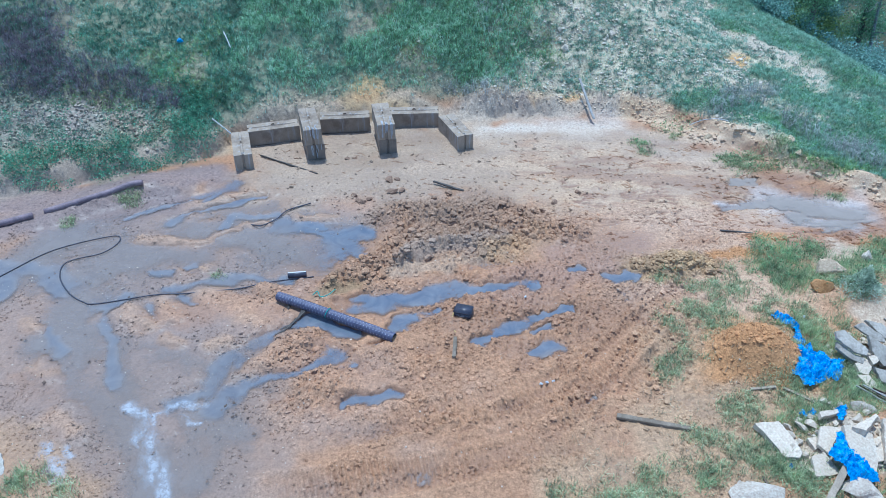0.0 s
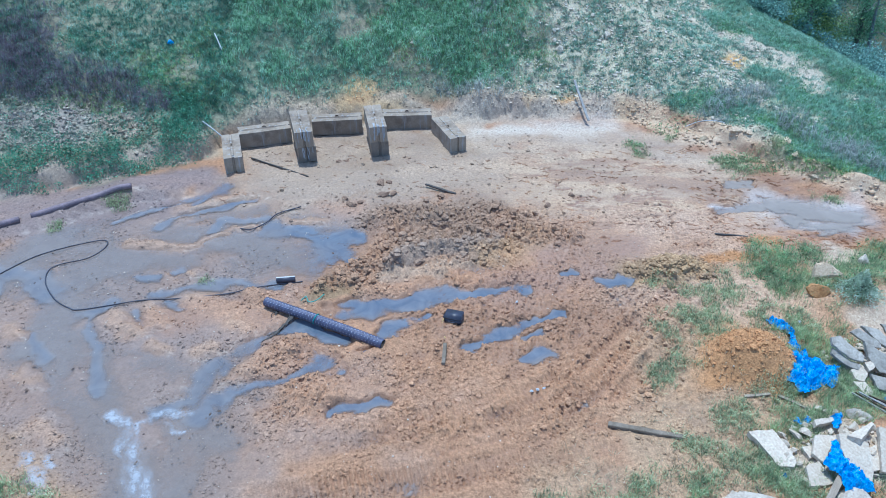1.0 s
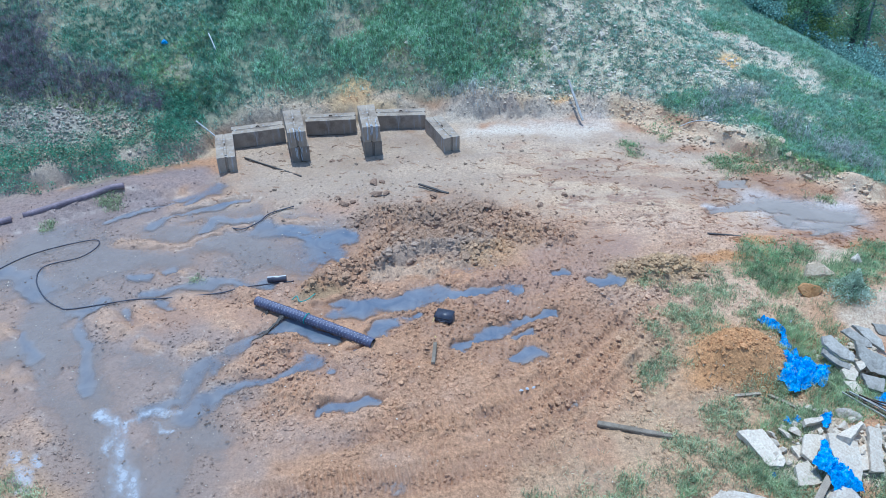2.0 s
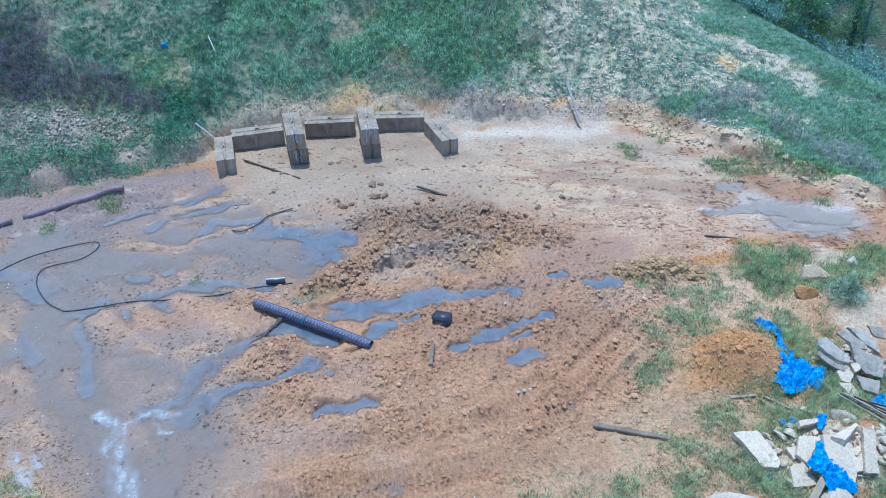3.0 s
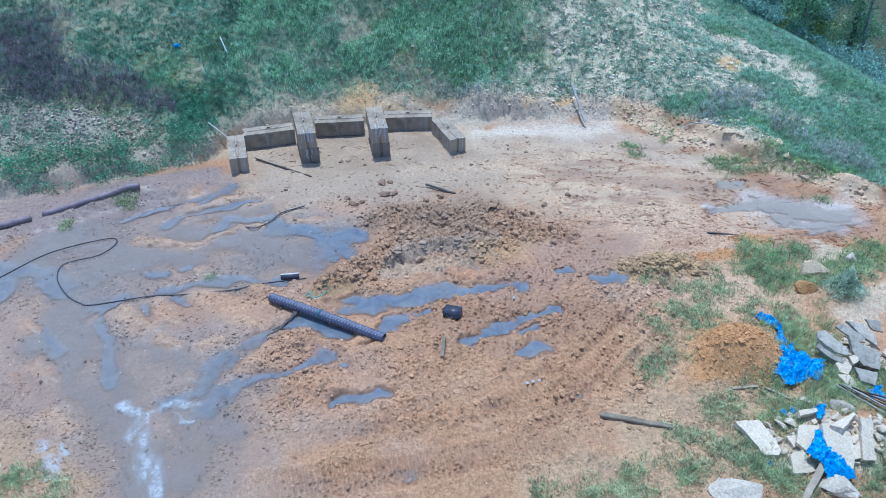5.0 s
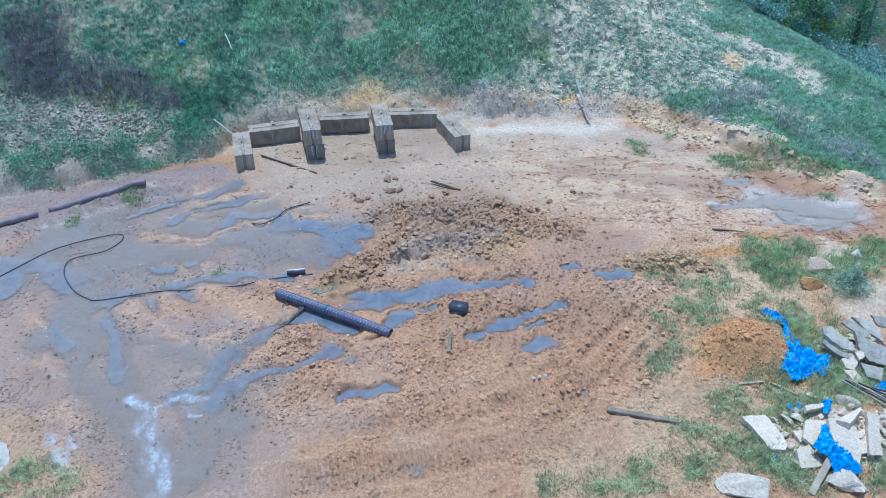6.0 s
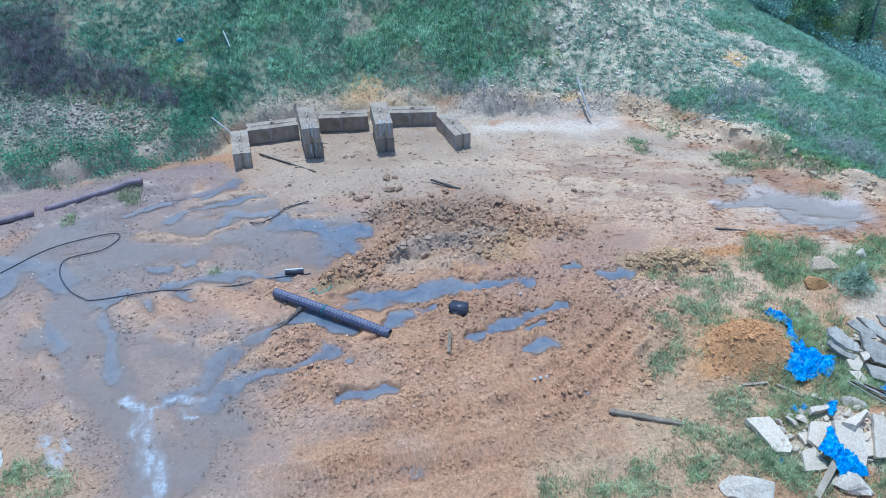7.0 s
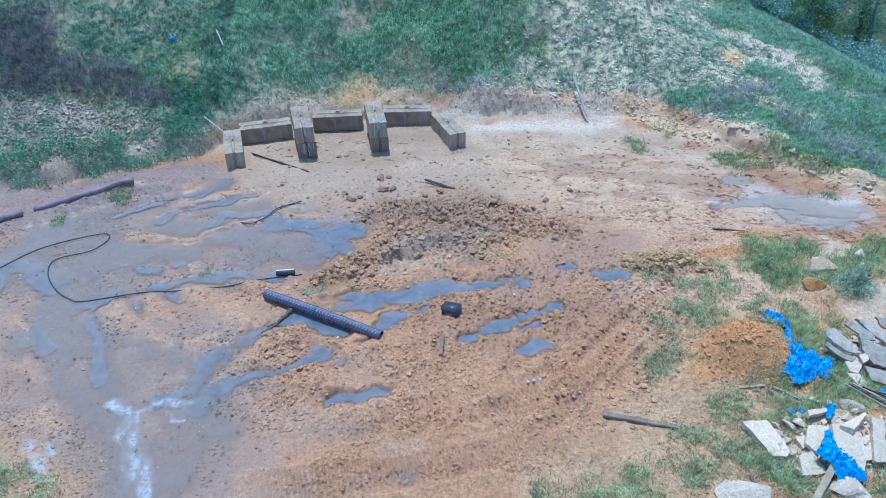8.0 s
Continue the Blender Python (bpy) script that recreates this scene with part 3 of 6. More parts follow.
def green_hill(x, y):
    """How thickly grass covers the bank."""
    s = over_foot(x, y)
    k = smooth(0.6, 2.0, s) * smooth(0.28, 0.52, fbm(x, y, 1.8, 4, 101)) * (0.4 + 0.6 * smooth(0.34, 0.5, fbm(x, y, 0.5, 3, 102)))
    k = k * (1 - smooth(-0.8, 4.2, x) * 0.92) * (1 - 0.45 * smooth(7.5, 10, -x))
    right = smooth(0.35, 0.65, s) * capsules(x, y, RIDGE_GREEN, 0.5, 0.6, 104)
    q = smooth(-2.0, -1.2, 0.953 * x + 0.33 * y - 25.3) * smooth(22, 24, y)
    k = np.maximum(np.maximum(k, right), q)
    return k * (1 - 0.9 * capsules(x, y, BARE, 0.5))


LIME_FLOOR = [(1.7, 25.0, 3.6, 25.2, 0.5), (3.6, 25.3, 6.2, 25.4, 0.55), (5.6, 25.9, 6.6, 26.0, 0.35)]


def soil_colour(x, y, z):
    """Base colour and wetness of the soil, by place."""
    foot = np.interp(x, FOOT_X, FOOT_Y)
    s = y - foot
    col = np.empty((len(x), 3))
    col[:] = (0.425, 0.238, 0.132)

    def tint(rows, c, amount=1.0, soft=0.6, seed=71):
        k = (amount * capsules(x, y, rows, soft, 0.7, seed))[:, None]
        col[:] = col * (1 - k) + np.array(c) * k
    warm = fbm(x, y, 2.4, 4, 81)[:, None]
    col *= 0.80 + 0.45 * warm
    tint([(5.5, 10.5, 8.5, 15.5, 1.8)], (0.52, 0.345, 0.195), 0.55)
    tint([(-1, 9.5, 4.5, 14.5, 1.5)], (0.42, 0.24, 0.135), 0.4)
    tint([(-7, 12, -10, 18, 4.5), (-6, 18.5, -2, 20.5, 2.2)], (0.445, 0.30, 0.21), 0.65)
    # silt colour, pulled towards grey-blue for part of the sky sheen
    tint(SILT, (0.345, 0.264, 0.219), 0.8, 0.9)
    tint([(-5.0, 12.0, -4.6, 9.0, 1.0), (-7.6, 11.6, -7.2, 9.4, 0.8)], (0.35, 0.25, 0.185), 0.7, 1.0)
    tint([(-9.6, 10.2, -8.0, 9.2, 0.6), (-8.6, 9.0, -7.4, 9.0, 0.5)], (0.48, 0.305, 0.175), 0.8)
    tint(ISLANDS, (0.48, 0.308, 0.198), 0.75)
    tint([(-7, 23.5, 2, 24.3, 1.1)], (0.43, 0.33, 0.24), 0.85)
    tint([(-6.5, 24.8, 1.4, 25.7, 0.7)], (0.45, 0.35, 0.255), 0.85)
    tint([(-14, 19.6, -8, 21.4, 0.9), (-13, 18.6, -9, 20.0, 0.8)], (0.275, 0.205, 0.182), 0.85)
    tint([(-5, 21.5, 2, 22, 1.8), (2, 22.5, 7, 22, 1.8)], (0.465, 0.345, 0.24), 0.9)
    tint([(3.5, 20.8, 9, 20.5, 1.7), (6, 22.6, 9, 22.2, 1.2)], (0.56, 0.395, 0.255), 0.9)
    run = (np.maximum(0.9 * streaks(x, y), 0.5 * smooth(0.50, 0.66, fbm(x * 0.3, y, 0.42, 4, 96))) * smooth(1, 4, x) * smooth(16.5, 18.5, y))[:, None]
    col = col * (1 - run) + np.array((0.33, 0.185, 0.115)) * run
    tint([(4.6, 18.4, 9.0, 18.6, 1.1), (5.4, 15.6, 8.6, 15.4, 1.0), (6.0, 16.9, 9.0, 17.4, 0.5)], (0.60, 0.425, 0.30), 0.5, 1.0)
    tint([(0.8, 24.5, 7.2, 24.3, 0.9), (7.2, 24.4, 8.6, 24.4, 0.7), (7.6, 23.2, 9.4, 22.8, 0.7)], (0.53, 0.395, 0.275), 0.85)
    tint(LIME_FLOOR, (0.62, 0.54, 0.45), 0.62, 1.0)
    tint([(1.0, 26.3, 3.9, 26.6, 0.5), (3.9, 26.6, 7.4, 27.0, 0.5)], (0.43, 0.345, 0.265), 0.85)
    tint([(0.3, 25.9, 3.2, 26.05, 0.35), (3.2, 26.05, 6.4, 26.3, 0.25)], (0.48, 0.39, 0.295), 0.8)
    tint([(3.2, 26.6, 3.8, 27.0, 0.3), (6.8, 26.2, 7.6, 26.0, 0.4)], (0.60, 0.41, 0.24), 0.8)
    tint([(7.6, 25.9, 9.3, 24.2, 0.45), (9.3, 24.2, 11.2, 23.8, 0.40), (11.2, 23.8, 11.8, 22.0, 0.42), (11.8, 22.0, 13.8, 20.2, 0.38)], (0.63, 0.45, 0.29), 0.95)
    tint([(4.8, 10.4, 7.2, 11.4, 1.2), (2.6, 9.2, 5.6, 9.4, 0.8), (5.2, 12.6, 6.4, 14.2, 0.6)], (0.46, 0.305, 0.18), 0.8)
    tint([(6.5, 12.6, 7.8, 12.8, 0.75), (6.7, 12.9, 7.9, 13.1, 0.80), (6.3, 12.3, 7.6, 12.2, 0.45), (8.9, 17.9, 9.6, 17.9, 0.3), (7.4, 16.9, 9.4, 17.2, 0.25), (12.4, 17.2, 13.4, 17.6, 0.5)], (0.49, 0.25, 0.105), 0.95)
    tint([(1.6, 15.6, 5.0, 16.9, 0.8), (3.0, 17.2, 5.4, 17.6, 0.5)], (0.44, 0.27, 0.185), 0.6, 0.8, 92)
    tint([(5.4, 16.3, 7.0, 16.5, 0.5)], (0.43, 0.28, 0.14), 0.8)
    tint([(-1.6, 18.9, 1.2, 19.2, 0.9), (-0.9, 17.6, 1.8, 18.3, 0.9)], (0.345, 0.232, 0.155), 0.8)
    tint([(-1.2, 16.6, 0.0, 17.4, 0.32), (0.0, 17.4, 1.5, 17.6, 0.34)], (0.34, 0.26, 0.20), 0.6)
    tint([(-3.3, 15.4, -2.5, 15.6, 0.3)], (0.27, 0.19, 0.10), 0.7)
    tint([(-1.56, 16.1, 0.0, 16.45, 0.20), (0.0, 16.6, 1.5, 17.2, 0.14)], (0.45, 0.325, 0.222), 0.6)
    tint([(1.4, 17.2, 2.6, 17.9, 0.5)], (0.49, 0.30, 0.15), 0.6)
    tint([(2.0, 18.4, 4.6, 18.2, 0.9), (-2.6, 16.4, -1.6, 18.4, 0.6)], (0.42, 0.25, 0.15), 0.65)
    tint([(-4.8, 15.2, -4.8, 14.8, 0.7), (-3.6, 13.2, -2.8, 12.0, 0.8), (-5.4, 14.9, -7, 14.6, 0.5)], (0.46, 0.26, 0.15), 0.7)
    tint([(10.5, 14.2, 11.3, 14.5, 0.35), (11.3, 14.6, 12.0, 15.3, 0.35), (10.4, 16.6, 11.2, 17.0, 0.3), (11.2, 17.6, 12.2, 16.8, 0.25)], (0.60, 0.465, 0.33), 0.85)
    # pale soil under the far right puddles, lightened for the sky glare on them
    tint([(10.4, 20.0, 12.7, 19.4, 0.6), (10.63, 18.98, 12.06, 18.67, 0.35), (8.5, 19.66, 9.8, 19.85, 0.2)], (0.62, 0.545, 0.49), 0.85, 0.8)
    tint([(7.1, 10.0, 8.9, 10.1, 0.45), (8.2, 10.7, 8.9, 9.6, 0.4), (9.3, 12.5, 10.4, 12.8, 0.4)], (0.58, 0.47, 0.345), 0.85)
    hill = smooth(0.3, 1.1, s)[:, None]
    dirt = np.array((0.31, 0.27, 0.18)) * (0.7 + 0.6 * fbm(x, y, 1.1, 4, 82)[:, None])
    stony = smooth(-1.0, 5.0, x)[:, None]
    dirt = dirt * (1 - stony) + np.array((0.60, 0.50, 0.355)) * (0.55 + 0.75 * fbm(x, y, 0.5, 4, 83)[:, None]) * stony
    col = col * (1 - hill) + dirt * hill
    tint([(-15, 22.6, -12.6, 22.8, 1.0), (-11.6, 23.4, -10.8, 23.5, 0.5)], (0.37, 0.31, 0.255), 0.85)
    tint([(-11.3, 23.3, -10.8, 23.4, 0.35)], (0.50, 0.36, 0.26), 0.7)
    tint([(-6.6, 25.2, -1.0, 26.1, 0.55)], (0.47, 0.37, 0.26), 0.8)
    tint([(-3.6, 26.0, -3.0, 26.7, 0.45), (-2.6, 25.9, -1.8, 25.9, 0.35)], (0.56, 0.38, 0.19), 0.7)
    tint([(-8.2, 23.2, -7.8, 23.4, 0.4), (-3.4, 26.5, -2.8, 26.8, 0.4), (11.4, 28.4, 11.8, 28.8, 0.4), (4.6, 26.6, 4.9, 26.8, 0.3)], (0.60, 0.36, 0.17), 0.8)
    tint([(12.2, 31.4, 13.7, 30.06, 0.6), (13.7, 30.06, 14.6, 29.3, 0.65), (14.6, 29.3, 14.9, 28.1, 0.75), (14.9, 28.1, 14.3, 26.8, 0.55)], (0.58, 0.47, 0.36), 0.9)
    tint([(11.7, 28.9, 12.0, 29.3, 0.4)], (0.62, 0.36, 0.13), 0.9)
    tint([(-14.5, 20.6, -10.5, 21.9, 0.6), (-10.5, 21.9, -8.3, 23.2, 0.6)], (0.38, 0.31, 0.235), 0.85)
    thatch = (green_hill(x, y) ** 0.6 * 0.85)[:, None]
    col = col * (1 - thatch) + np.array((0.17, 0.24, 0.145)) * thatch
    # soil under the wood: dark leaf litter plus the trees' shade, both painted in
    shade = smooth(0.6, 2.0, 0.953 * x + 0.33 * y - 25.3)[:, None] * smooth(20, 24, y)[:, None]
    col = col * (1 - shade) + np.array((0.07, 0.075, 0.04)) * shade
    wet = np.maximum(np.maximum(capsules(x, y, DEEP, 0.9, 0.4, 51), capsules(x, y, CLEAR, 0.9, 0.6, 54)), 0.9 * capsules(x, y, THIN, 0.9, 0.4, 52))
    wet = np.maximum(wet, 0.9 * capsules(x, y, SILT, 0.9, 0.6, 55) * (1 - 0.6 * capsules(x, y, ISLANDS, 0.6, 0.9, 53)))
    wet = np.maximum(wet, smooth(18.5, 20.5, y) * (0.25 + 0.6 * smooth(0.40, 0.62, fbm(x * 0.5, y, 1.3, 4, 91))))
    wet = np.maximum(wet, 0.85 * capsules(x, y, [(1.6, 15.6, 5.0, 16.9, 0.8), (0.4, 14.2, 3.8, 14.6, 0.7), (3.0, 17.2, 5.4, 17.6, 0.5)], 0.8, 0.7, 92))
    wet = np.clip(np.maximum(wet, 1 - smooth(0.0, 0.10, z)) * (0.5 + 0.9 * fbm(x, y, 0.8, 4, 90)), 0, 1) * (1 - smooth(0, 0.6, s)) * (1 - 0.9 * capsules(x, y, LIME_FLOOR, 0.7, 0.7, 71))
    return np.clip(col, 0.02, 0.85), wet


def dress(ob, col, wet):
    attr = ob.data.color_attributes.new("soil", "FLOAT_COLOR", "POINT")
    attr.data.foreach_set("color", np.concatenate([col, np.ones((len(col), 1))], 1).astype(np.float32).ravel())
    wa = ob.data.attributes.new("wet", "FLOAT", "POINT")
    wa.data.foreach_set("value", wet.astype(np.float32))


def make_ground():
    gx = np.concatenate([np.arange(-6.0, -3.4, 0.04), np.arange(-3.4, 4.2, 0.027), np.arange(4.2, 9.5, 0.036)])
    gx = np.concatenate([-6.04 - np.cumsum(0.065 * np.ones(160)), gx, 9.5 + np.cumsum(0.07 * np.ones(140))])
    wide = np.cumsum(0.08 * 1.25 ** np.arange(40))
    gx = np.concatenate([np.sort(gx), gx.max() + wide, gx.min() - wide])
    gx = np.sort(gx)
    gy = np.concatenate([-5.1 - np.cumsum(0.2 * 1.25 ** np.arange(38))[::-1], np.arange(-5, 8.4, 0.2), np.arange(8.5, 15.4, 0.034), np.arange(15.4, 20.0, 0.027), np.arange(20.0, 20.5, 0.04), np.arange(20.5, 22.04, 0.06), np.arange(22.1, 24.4, 0.09), np.arange(24.4, 27.6, 0.055), np.arange(27.6, 38, 0.12), 38 + np.cumsum(0.1 * 1.25 ** np.arange(40))])
    X, Y = np.meshgrid(gx, gy)
    x, y = X.ravel(), Y.ravel()
    z = land(x, y)
    nx, ny = len(gx), len(gy)
    i = (np.arange(ny - 1)[:, None] * nx + np.arange(nx - 1)[None, :]).ravel()
    ob = big_mesh("ground", np.stack([x, y, z], 1), np.stack([i, i + 1, i + 1 + nx, i + nx], 1), SOIL)
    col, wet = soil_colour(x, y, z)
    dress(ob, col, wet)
    tagged(ob, "churned red-brown clay floor below a grassy bank", "ground", kind="structure")


def make_water():
    gx, gy = np.arange(-17, 14.6, 0.06), np.arange(7.8, 21.8, 0.06)
    X, Y = np.meshgrid(gx, gy)
    x, y = X.ravel(), Y.ravel()
    nx, ny = len(gx), len(gy)
    i = (np.arange(ny - 1)[:, None] * nx + np.arange(nx - 1)[None, :]).ravel()
    keep = y.reshape(-1)[i] < np.interp(x[i], FOOT_X, FOOT_Y) - 0.2
    ground_z = land(x, y)
    low = ground_z < 0.015
    i = i[keep & (low[i] | low[i + 1] | low[i + nx] | low[i + nx + 1])]
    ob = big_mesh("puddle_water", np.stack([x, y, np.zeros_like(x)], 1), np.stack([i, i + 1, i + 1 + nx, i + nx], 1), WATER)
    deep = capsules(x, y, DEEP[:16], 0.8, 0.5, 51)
    # where the painted sky blue of pools and runnels replaces the silt colour
    sky_sheen = np.maximum(deep, 0.9 * capsules(x, y, [(a, b, c, d, 1.7 * r) for a, b, c, d, r in CLEAR], 1.2, 0.8, 54))
    silt = np.clip(1 - sky_sheen + smooth(5, 7, x) + 0.3 * smooth(4.2, 4.9, -x) * (1 - smooth(19.6, 20.2, y)) + 0.5 * (fbm(x, y, 0.7, 4, 57) - 0.5), 0, 1)
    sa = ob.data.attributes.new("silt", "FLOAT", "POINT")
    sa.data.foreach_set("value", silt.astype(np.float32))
    # weight of the pale glare colour, growing to the right
    la = ob.data.attributes.new("lime", "FLOAT", "POINT")
    la.data.foreach_set("value", smooth(8.0, 10.0, x).astype(np.float32))
    da = ob.data.attributes.new("depth", "FLOAT", "POINT")
    da.data.foreach_set("value", np.maximum(-ground_z, 0).astype(np.float32))
    tagged(ob, "shallow muddy rain water lying in the clay", "water", kind="structure")


make_ground()
make_water()


# ---- concrete blocks ----
BL, BW, BH = 1.8, 0.6, 0.58


def block_mesh(seed):
    """Interlocking block: grooved ends, a low tongue along the top, worn arrises; length along y, front at y = 0."""
    bm = bmesh.new()
    w, g, d = BW / 2, 0.045, 0.05
    outline = [(-w, 0), (-g, 0), (-g * 0.6, d), (g * 0.6, d), (g, 0), (w, 0), (w, BL), (g, BL), (g * 0.6, BL - d), (-g * 0.6, BL - d), (-g, BL), (-w, BL)]
    low = [bm.verts.new((x, y, 0)) for x, y in outline]
    top = [bm.verts.new((x, y, BH - 0.02)) for x, y in outline]
    n = len(outline)
    bm.faces.new(low[::-1])
    for k in range(n):
        bm.faces.new((low[k], low[(k + 1) % n], top[(k + 1) % n], top[k]))
    bm.faces.new(top)
    sharp = [e for e in bm.edges if e.calc_face_angle(0) > 0.9]
    bmesh.ops.bevel(bm, geom=sharp, offset=0.018, segments=2, affect="EDGES")
    bmesh.ops.triangulate(bm, faces=[f for f in bm.faces if len(f.verts) > 4])
    bmesh.ops.subdivide_edges(bm, edges=[e for e in bm.edges if e.calc_length() > 0.3], cuts=2)
    for v in bm.verts:
        k = noise.noise(v.co * 4 + Vector((seed * 3.1, 0, 0)))
        v.co += Vector((noise.noise(v.co * 7 + Vector((seed, 5, 0))), noise.noise(v.co * 7 + Vector((seed, 9, 0))), k)) * 0.012
    return bm


def loop_bm():
    pts = [Vector((0.0, 0.9 - 0.06 * math.cos(a), BH - 0.03 + 0.075 * math.sin(a))) for a in [math.pi * k / 10 for k in range(11)]]
    return tube_bm(pts, 0.018, 6)


def ridge_bm():
    bm = bmesh.new()
    prof = [(-0.055, 0), (-0.03, 0.035), (0.03, 0.035), (0.055, 0)]
    ends = []
    for y in (0.12, 0.7, 1.1, BL - 0.12):
        ends.append([bm.verts.new((x, y, BH - 0.025 + z)) for x, z in prof])
    for a, b in zip(ends, ends[1:]):
        for k in range(3):
            bm.faces.new((a[k], a[k + 1], b[k + 1], b[k]))
    bm.faces.new(ends[0][::-1]), bm.faces.new(ends[-1])
    return bm


def drip_bm(seed, x, top):
    """One run of lime: from the top edge of a block down its front."""
    rng = random.Random(seed)
    bm = bmesh.new()
    wide = rng.uniform(0.008, 0.030)
    fall = rng.uniform(0.4, 0.98) * (BH - 0.05)
    deep = -0.016 if abs(x) > 0.05 else 0.0
    path = [(x, deep, BH - 0.03 - fall * j / 6) for j in range(7)]
    if top:
        path = [(x, rng.uniform(0.25, 0.6), BH + 0.004), (x + rng.gauss(0, 0.02), 0.14, BH + 0.004), (x, 0.0, BH + 0.002)] + path
    left, right = [], []
    for j, (px, py, pz) in enumerate(path):
        w = wide * rng.uniform(0.5, 1.4) * (0.5 if j == len(path) - 1 else 1)
        px += rng.gauss(0, 0.006)
        left.append(bm.verts.new((px - w, py, pz))), right.append(bm.verts.new((px + w, py, pz)))
    for j in range(len(path) - 1):
        bm.faces.new((left[j], left[j + 1], right[j + 1], right[j]))
    bmesh.ops.recalc_face_normals(bm, faces=bm.faces[:])
    bmesh.ops.solidify(bm, geom=bm.faces[:], thickness=-0.005)
    return bm


def make_blocks():
    # x, y of the front's middle, turn to the right in degrees, height of the foot, label
    rows = [
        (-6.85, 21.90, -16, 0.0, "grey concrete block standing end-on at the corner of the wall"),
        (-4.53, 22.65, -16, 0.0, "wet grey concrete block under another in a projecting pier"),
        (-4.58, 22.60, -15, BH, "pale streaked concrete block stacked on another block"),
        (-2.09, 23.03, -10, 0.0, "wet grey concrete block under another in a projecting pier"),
        (-2.12, 22.99, -11, BH, "pale streaked concrete block stacked on another block"),
        (0.60, 23.36, -22, 0.0, "grey concrete block set slanting at the open end"),
        (-7.12, 23.88, 73, 0.0, "long grey concrete block in the back row"),
        (-4.68, 24.92, 84, 0.0, "long grey concrete block in the back row"),
        (-2.15, 25.38, 87, 0.0, "stained brown concrete block in the back row"),
    ]
    for k, (x, y, turn, z, label) in enumerate(rows):
        ob = thing("concrete_block", pose(x, y, z + 0.07, 0, 0, -turn), label, "concrete block", "blocks of the low wall")
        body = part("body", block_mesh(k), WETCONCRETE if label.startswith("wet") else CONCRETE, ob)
        if k in (1, 2, 4):
            for run, place in enumerate({1: (-0.15, -0.11, 0.02, 0.07, 0.20), 2: (-0.20, -0.08, 0.0, 0.04, 0.13), 4: (-0.13, -0.02, 0.03, 0.16, 0.20)}[k]):
                part("lime_run", drip_bm(600 + 20 * k + run, place, k != 1), LIME, body, "white run of lime down the front")
        part("tongue", ridge_bm(), CONCRETE, ob)
        part("lifting_loop", loop_bm(), IRON, ob, "rusted iron lifting loop")


make_blocks()


# ---- long things on the ground ----
def drain_pipe():
    a, b = Vector((-4.50, 15.03, 0.17)), Vector((-1.40, 13.45, 0.14))
    ob = thing("drain_pipe", Matrix.Translation((a + b) / 2), "black perforated drain pipe lying across puddles", "pipe")
    mid = (a + b) / 2
    n = 180
    pts = [a.lerp(b, k / n) - mid + Vector((0, 0, 0.03 * math.sin(k / n * 3.1))) for k in range(n + 1)]
    tube = part("tube", tube_bm(pts, 0.122, 18, lambda s: 1.0 + 0.045 * math.sin(s * 2 * math.pi / 0.09), closed=False), BLUEPIPE, ob, smooth_faces=True)
    axis = (b - a).normalized()
    side = axis.cross(Vector((0, 0, 1))).normalized()
    upv = side.cross(axis)
    dots = bmesh.new()
    for i in range(int((b - a).length / 0.09) - 1):
        for j in range(9):
            t, ang = (i + 1 + 0.5 * (j % 2)) * 0.09, 2 * math.pi * j / 9 + 0.2
            c = a + axis * t - mid + Vector((0, 0, 0.03 * math.sin(t / (b - a).length * 3.1)))
            out = side * math.cos(ang) + upv * math.sin(ang)
            tang = axis.cross(out)
            dots.faces.new([dots.verts.new(c + out * 0.129 + (axis * math.cos(q) + tang * math.sin(q)) * 0.019) for q in [k * math.pi / 3 for k in range(6)]])
    tagged(part("perforations", dots, DOT, tube, "pale clay-filled drain holes"), kind="stuff")
    for t in (1.55, 1.95):
        c = a + axis * t - mid + Vector((0, 0, 0.03))
        ring = [c + (side * math.cos(q) + upv * math.sin(q)) * 0.136 + axis * 0.03 * math.sin(q) for q in [k * math.pi / 12 for k in range(25)]]
        part("strap", tube_bm(ring, 0.010 if t < 1.7 else 0.008, 6), TEAL if t < 1.7 else DOT, ob, "teal cord tied round the pipe" if t < 1.7 else "pale cord tied round the pipe")
    part("tube_lining", tube_bm(pts[:], 0.105, 14, closed=False), BLACKPLASTIC, ob, smooth_faces=True)
    return ob


drain_pipe()


def hose():
    rows = [(-13.2, 13.6), (-12.9, 15.0), (-12.1, 16.34), (-11.3, 17.34), (-9.93, 18.01), (-9.63, 17.72), (-9.93, 17.15), (-10.72, 16.74), (-10.67, 16.09), (-10.12, 15.35),
            (-9.59, 14.97), (-9.2, 14.9), (-7.85, 15.26), (-6.98, 15.33), (-5.68, 15.53), (-5.11, 15.68), (-4.55, 15.9), (-3.73, 16.05)]
    pts = [Vector((x, y, max(height(x, y), 0.0) + 0.02)) for x, y in rows]
    ob = part("hose", tube_bm(curve_points(pts, 10), 0.016, 8), BLACKPLASTIC, None, smooth_faces=True)
    tagged(ob, "thin black hose snaking over the wet clay", "hose")


hose()


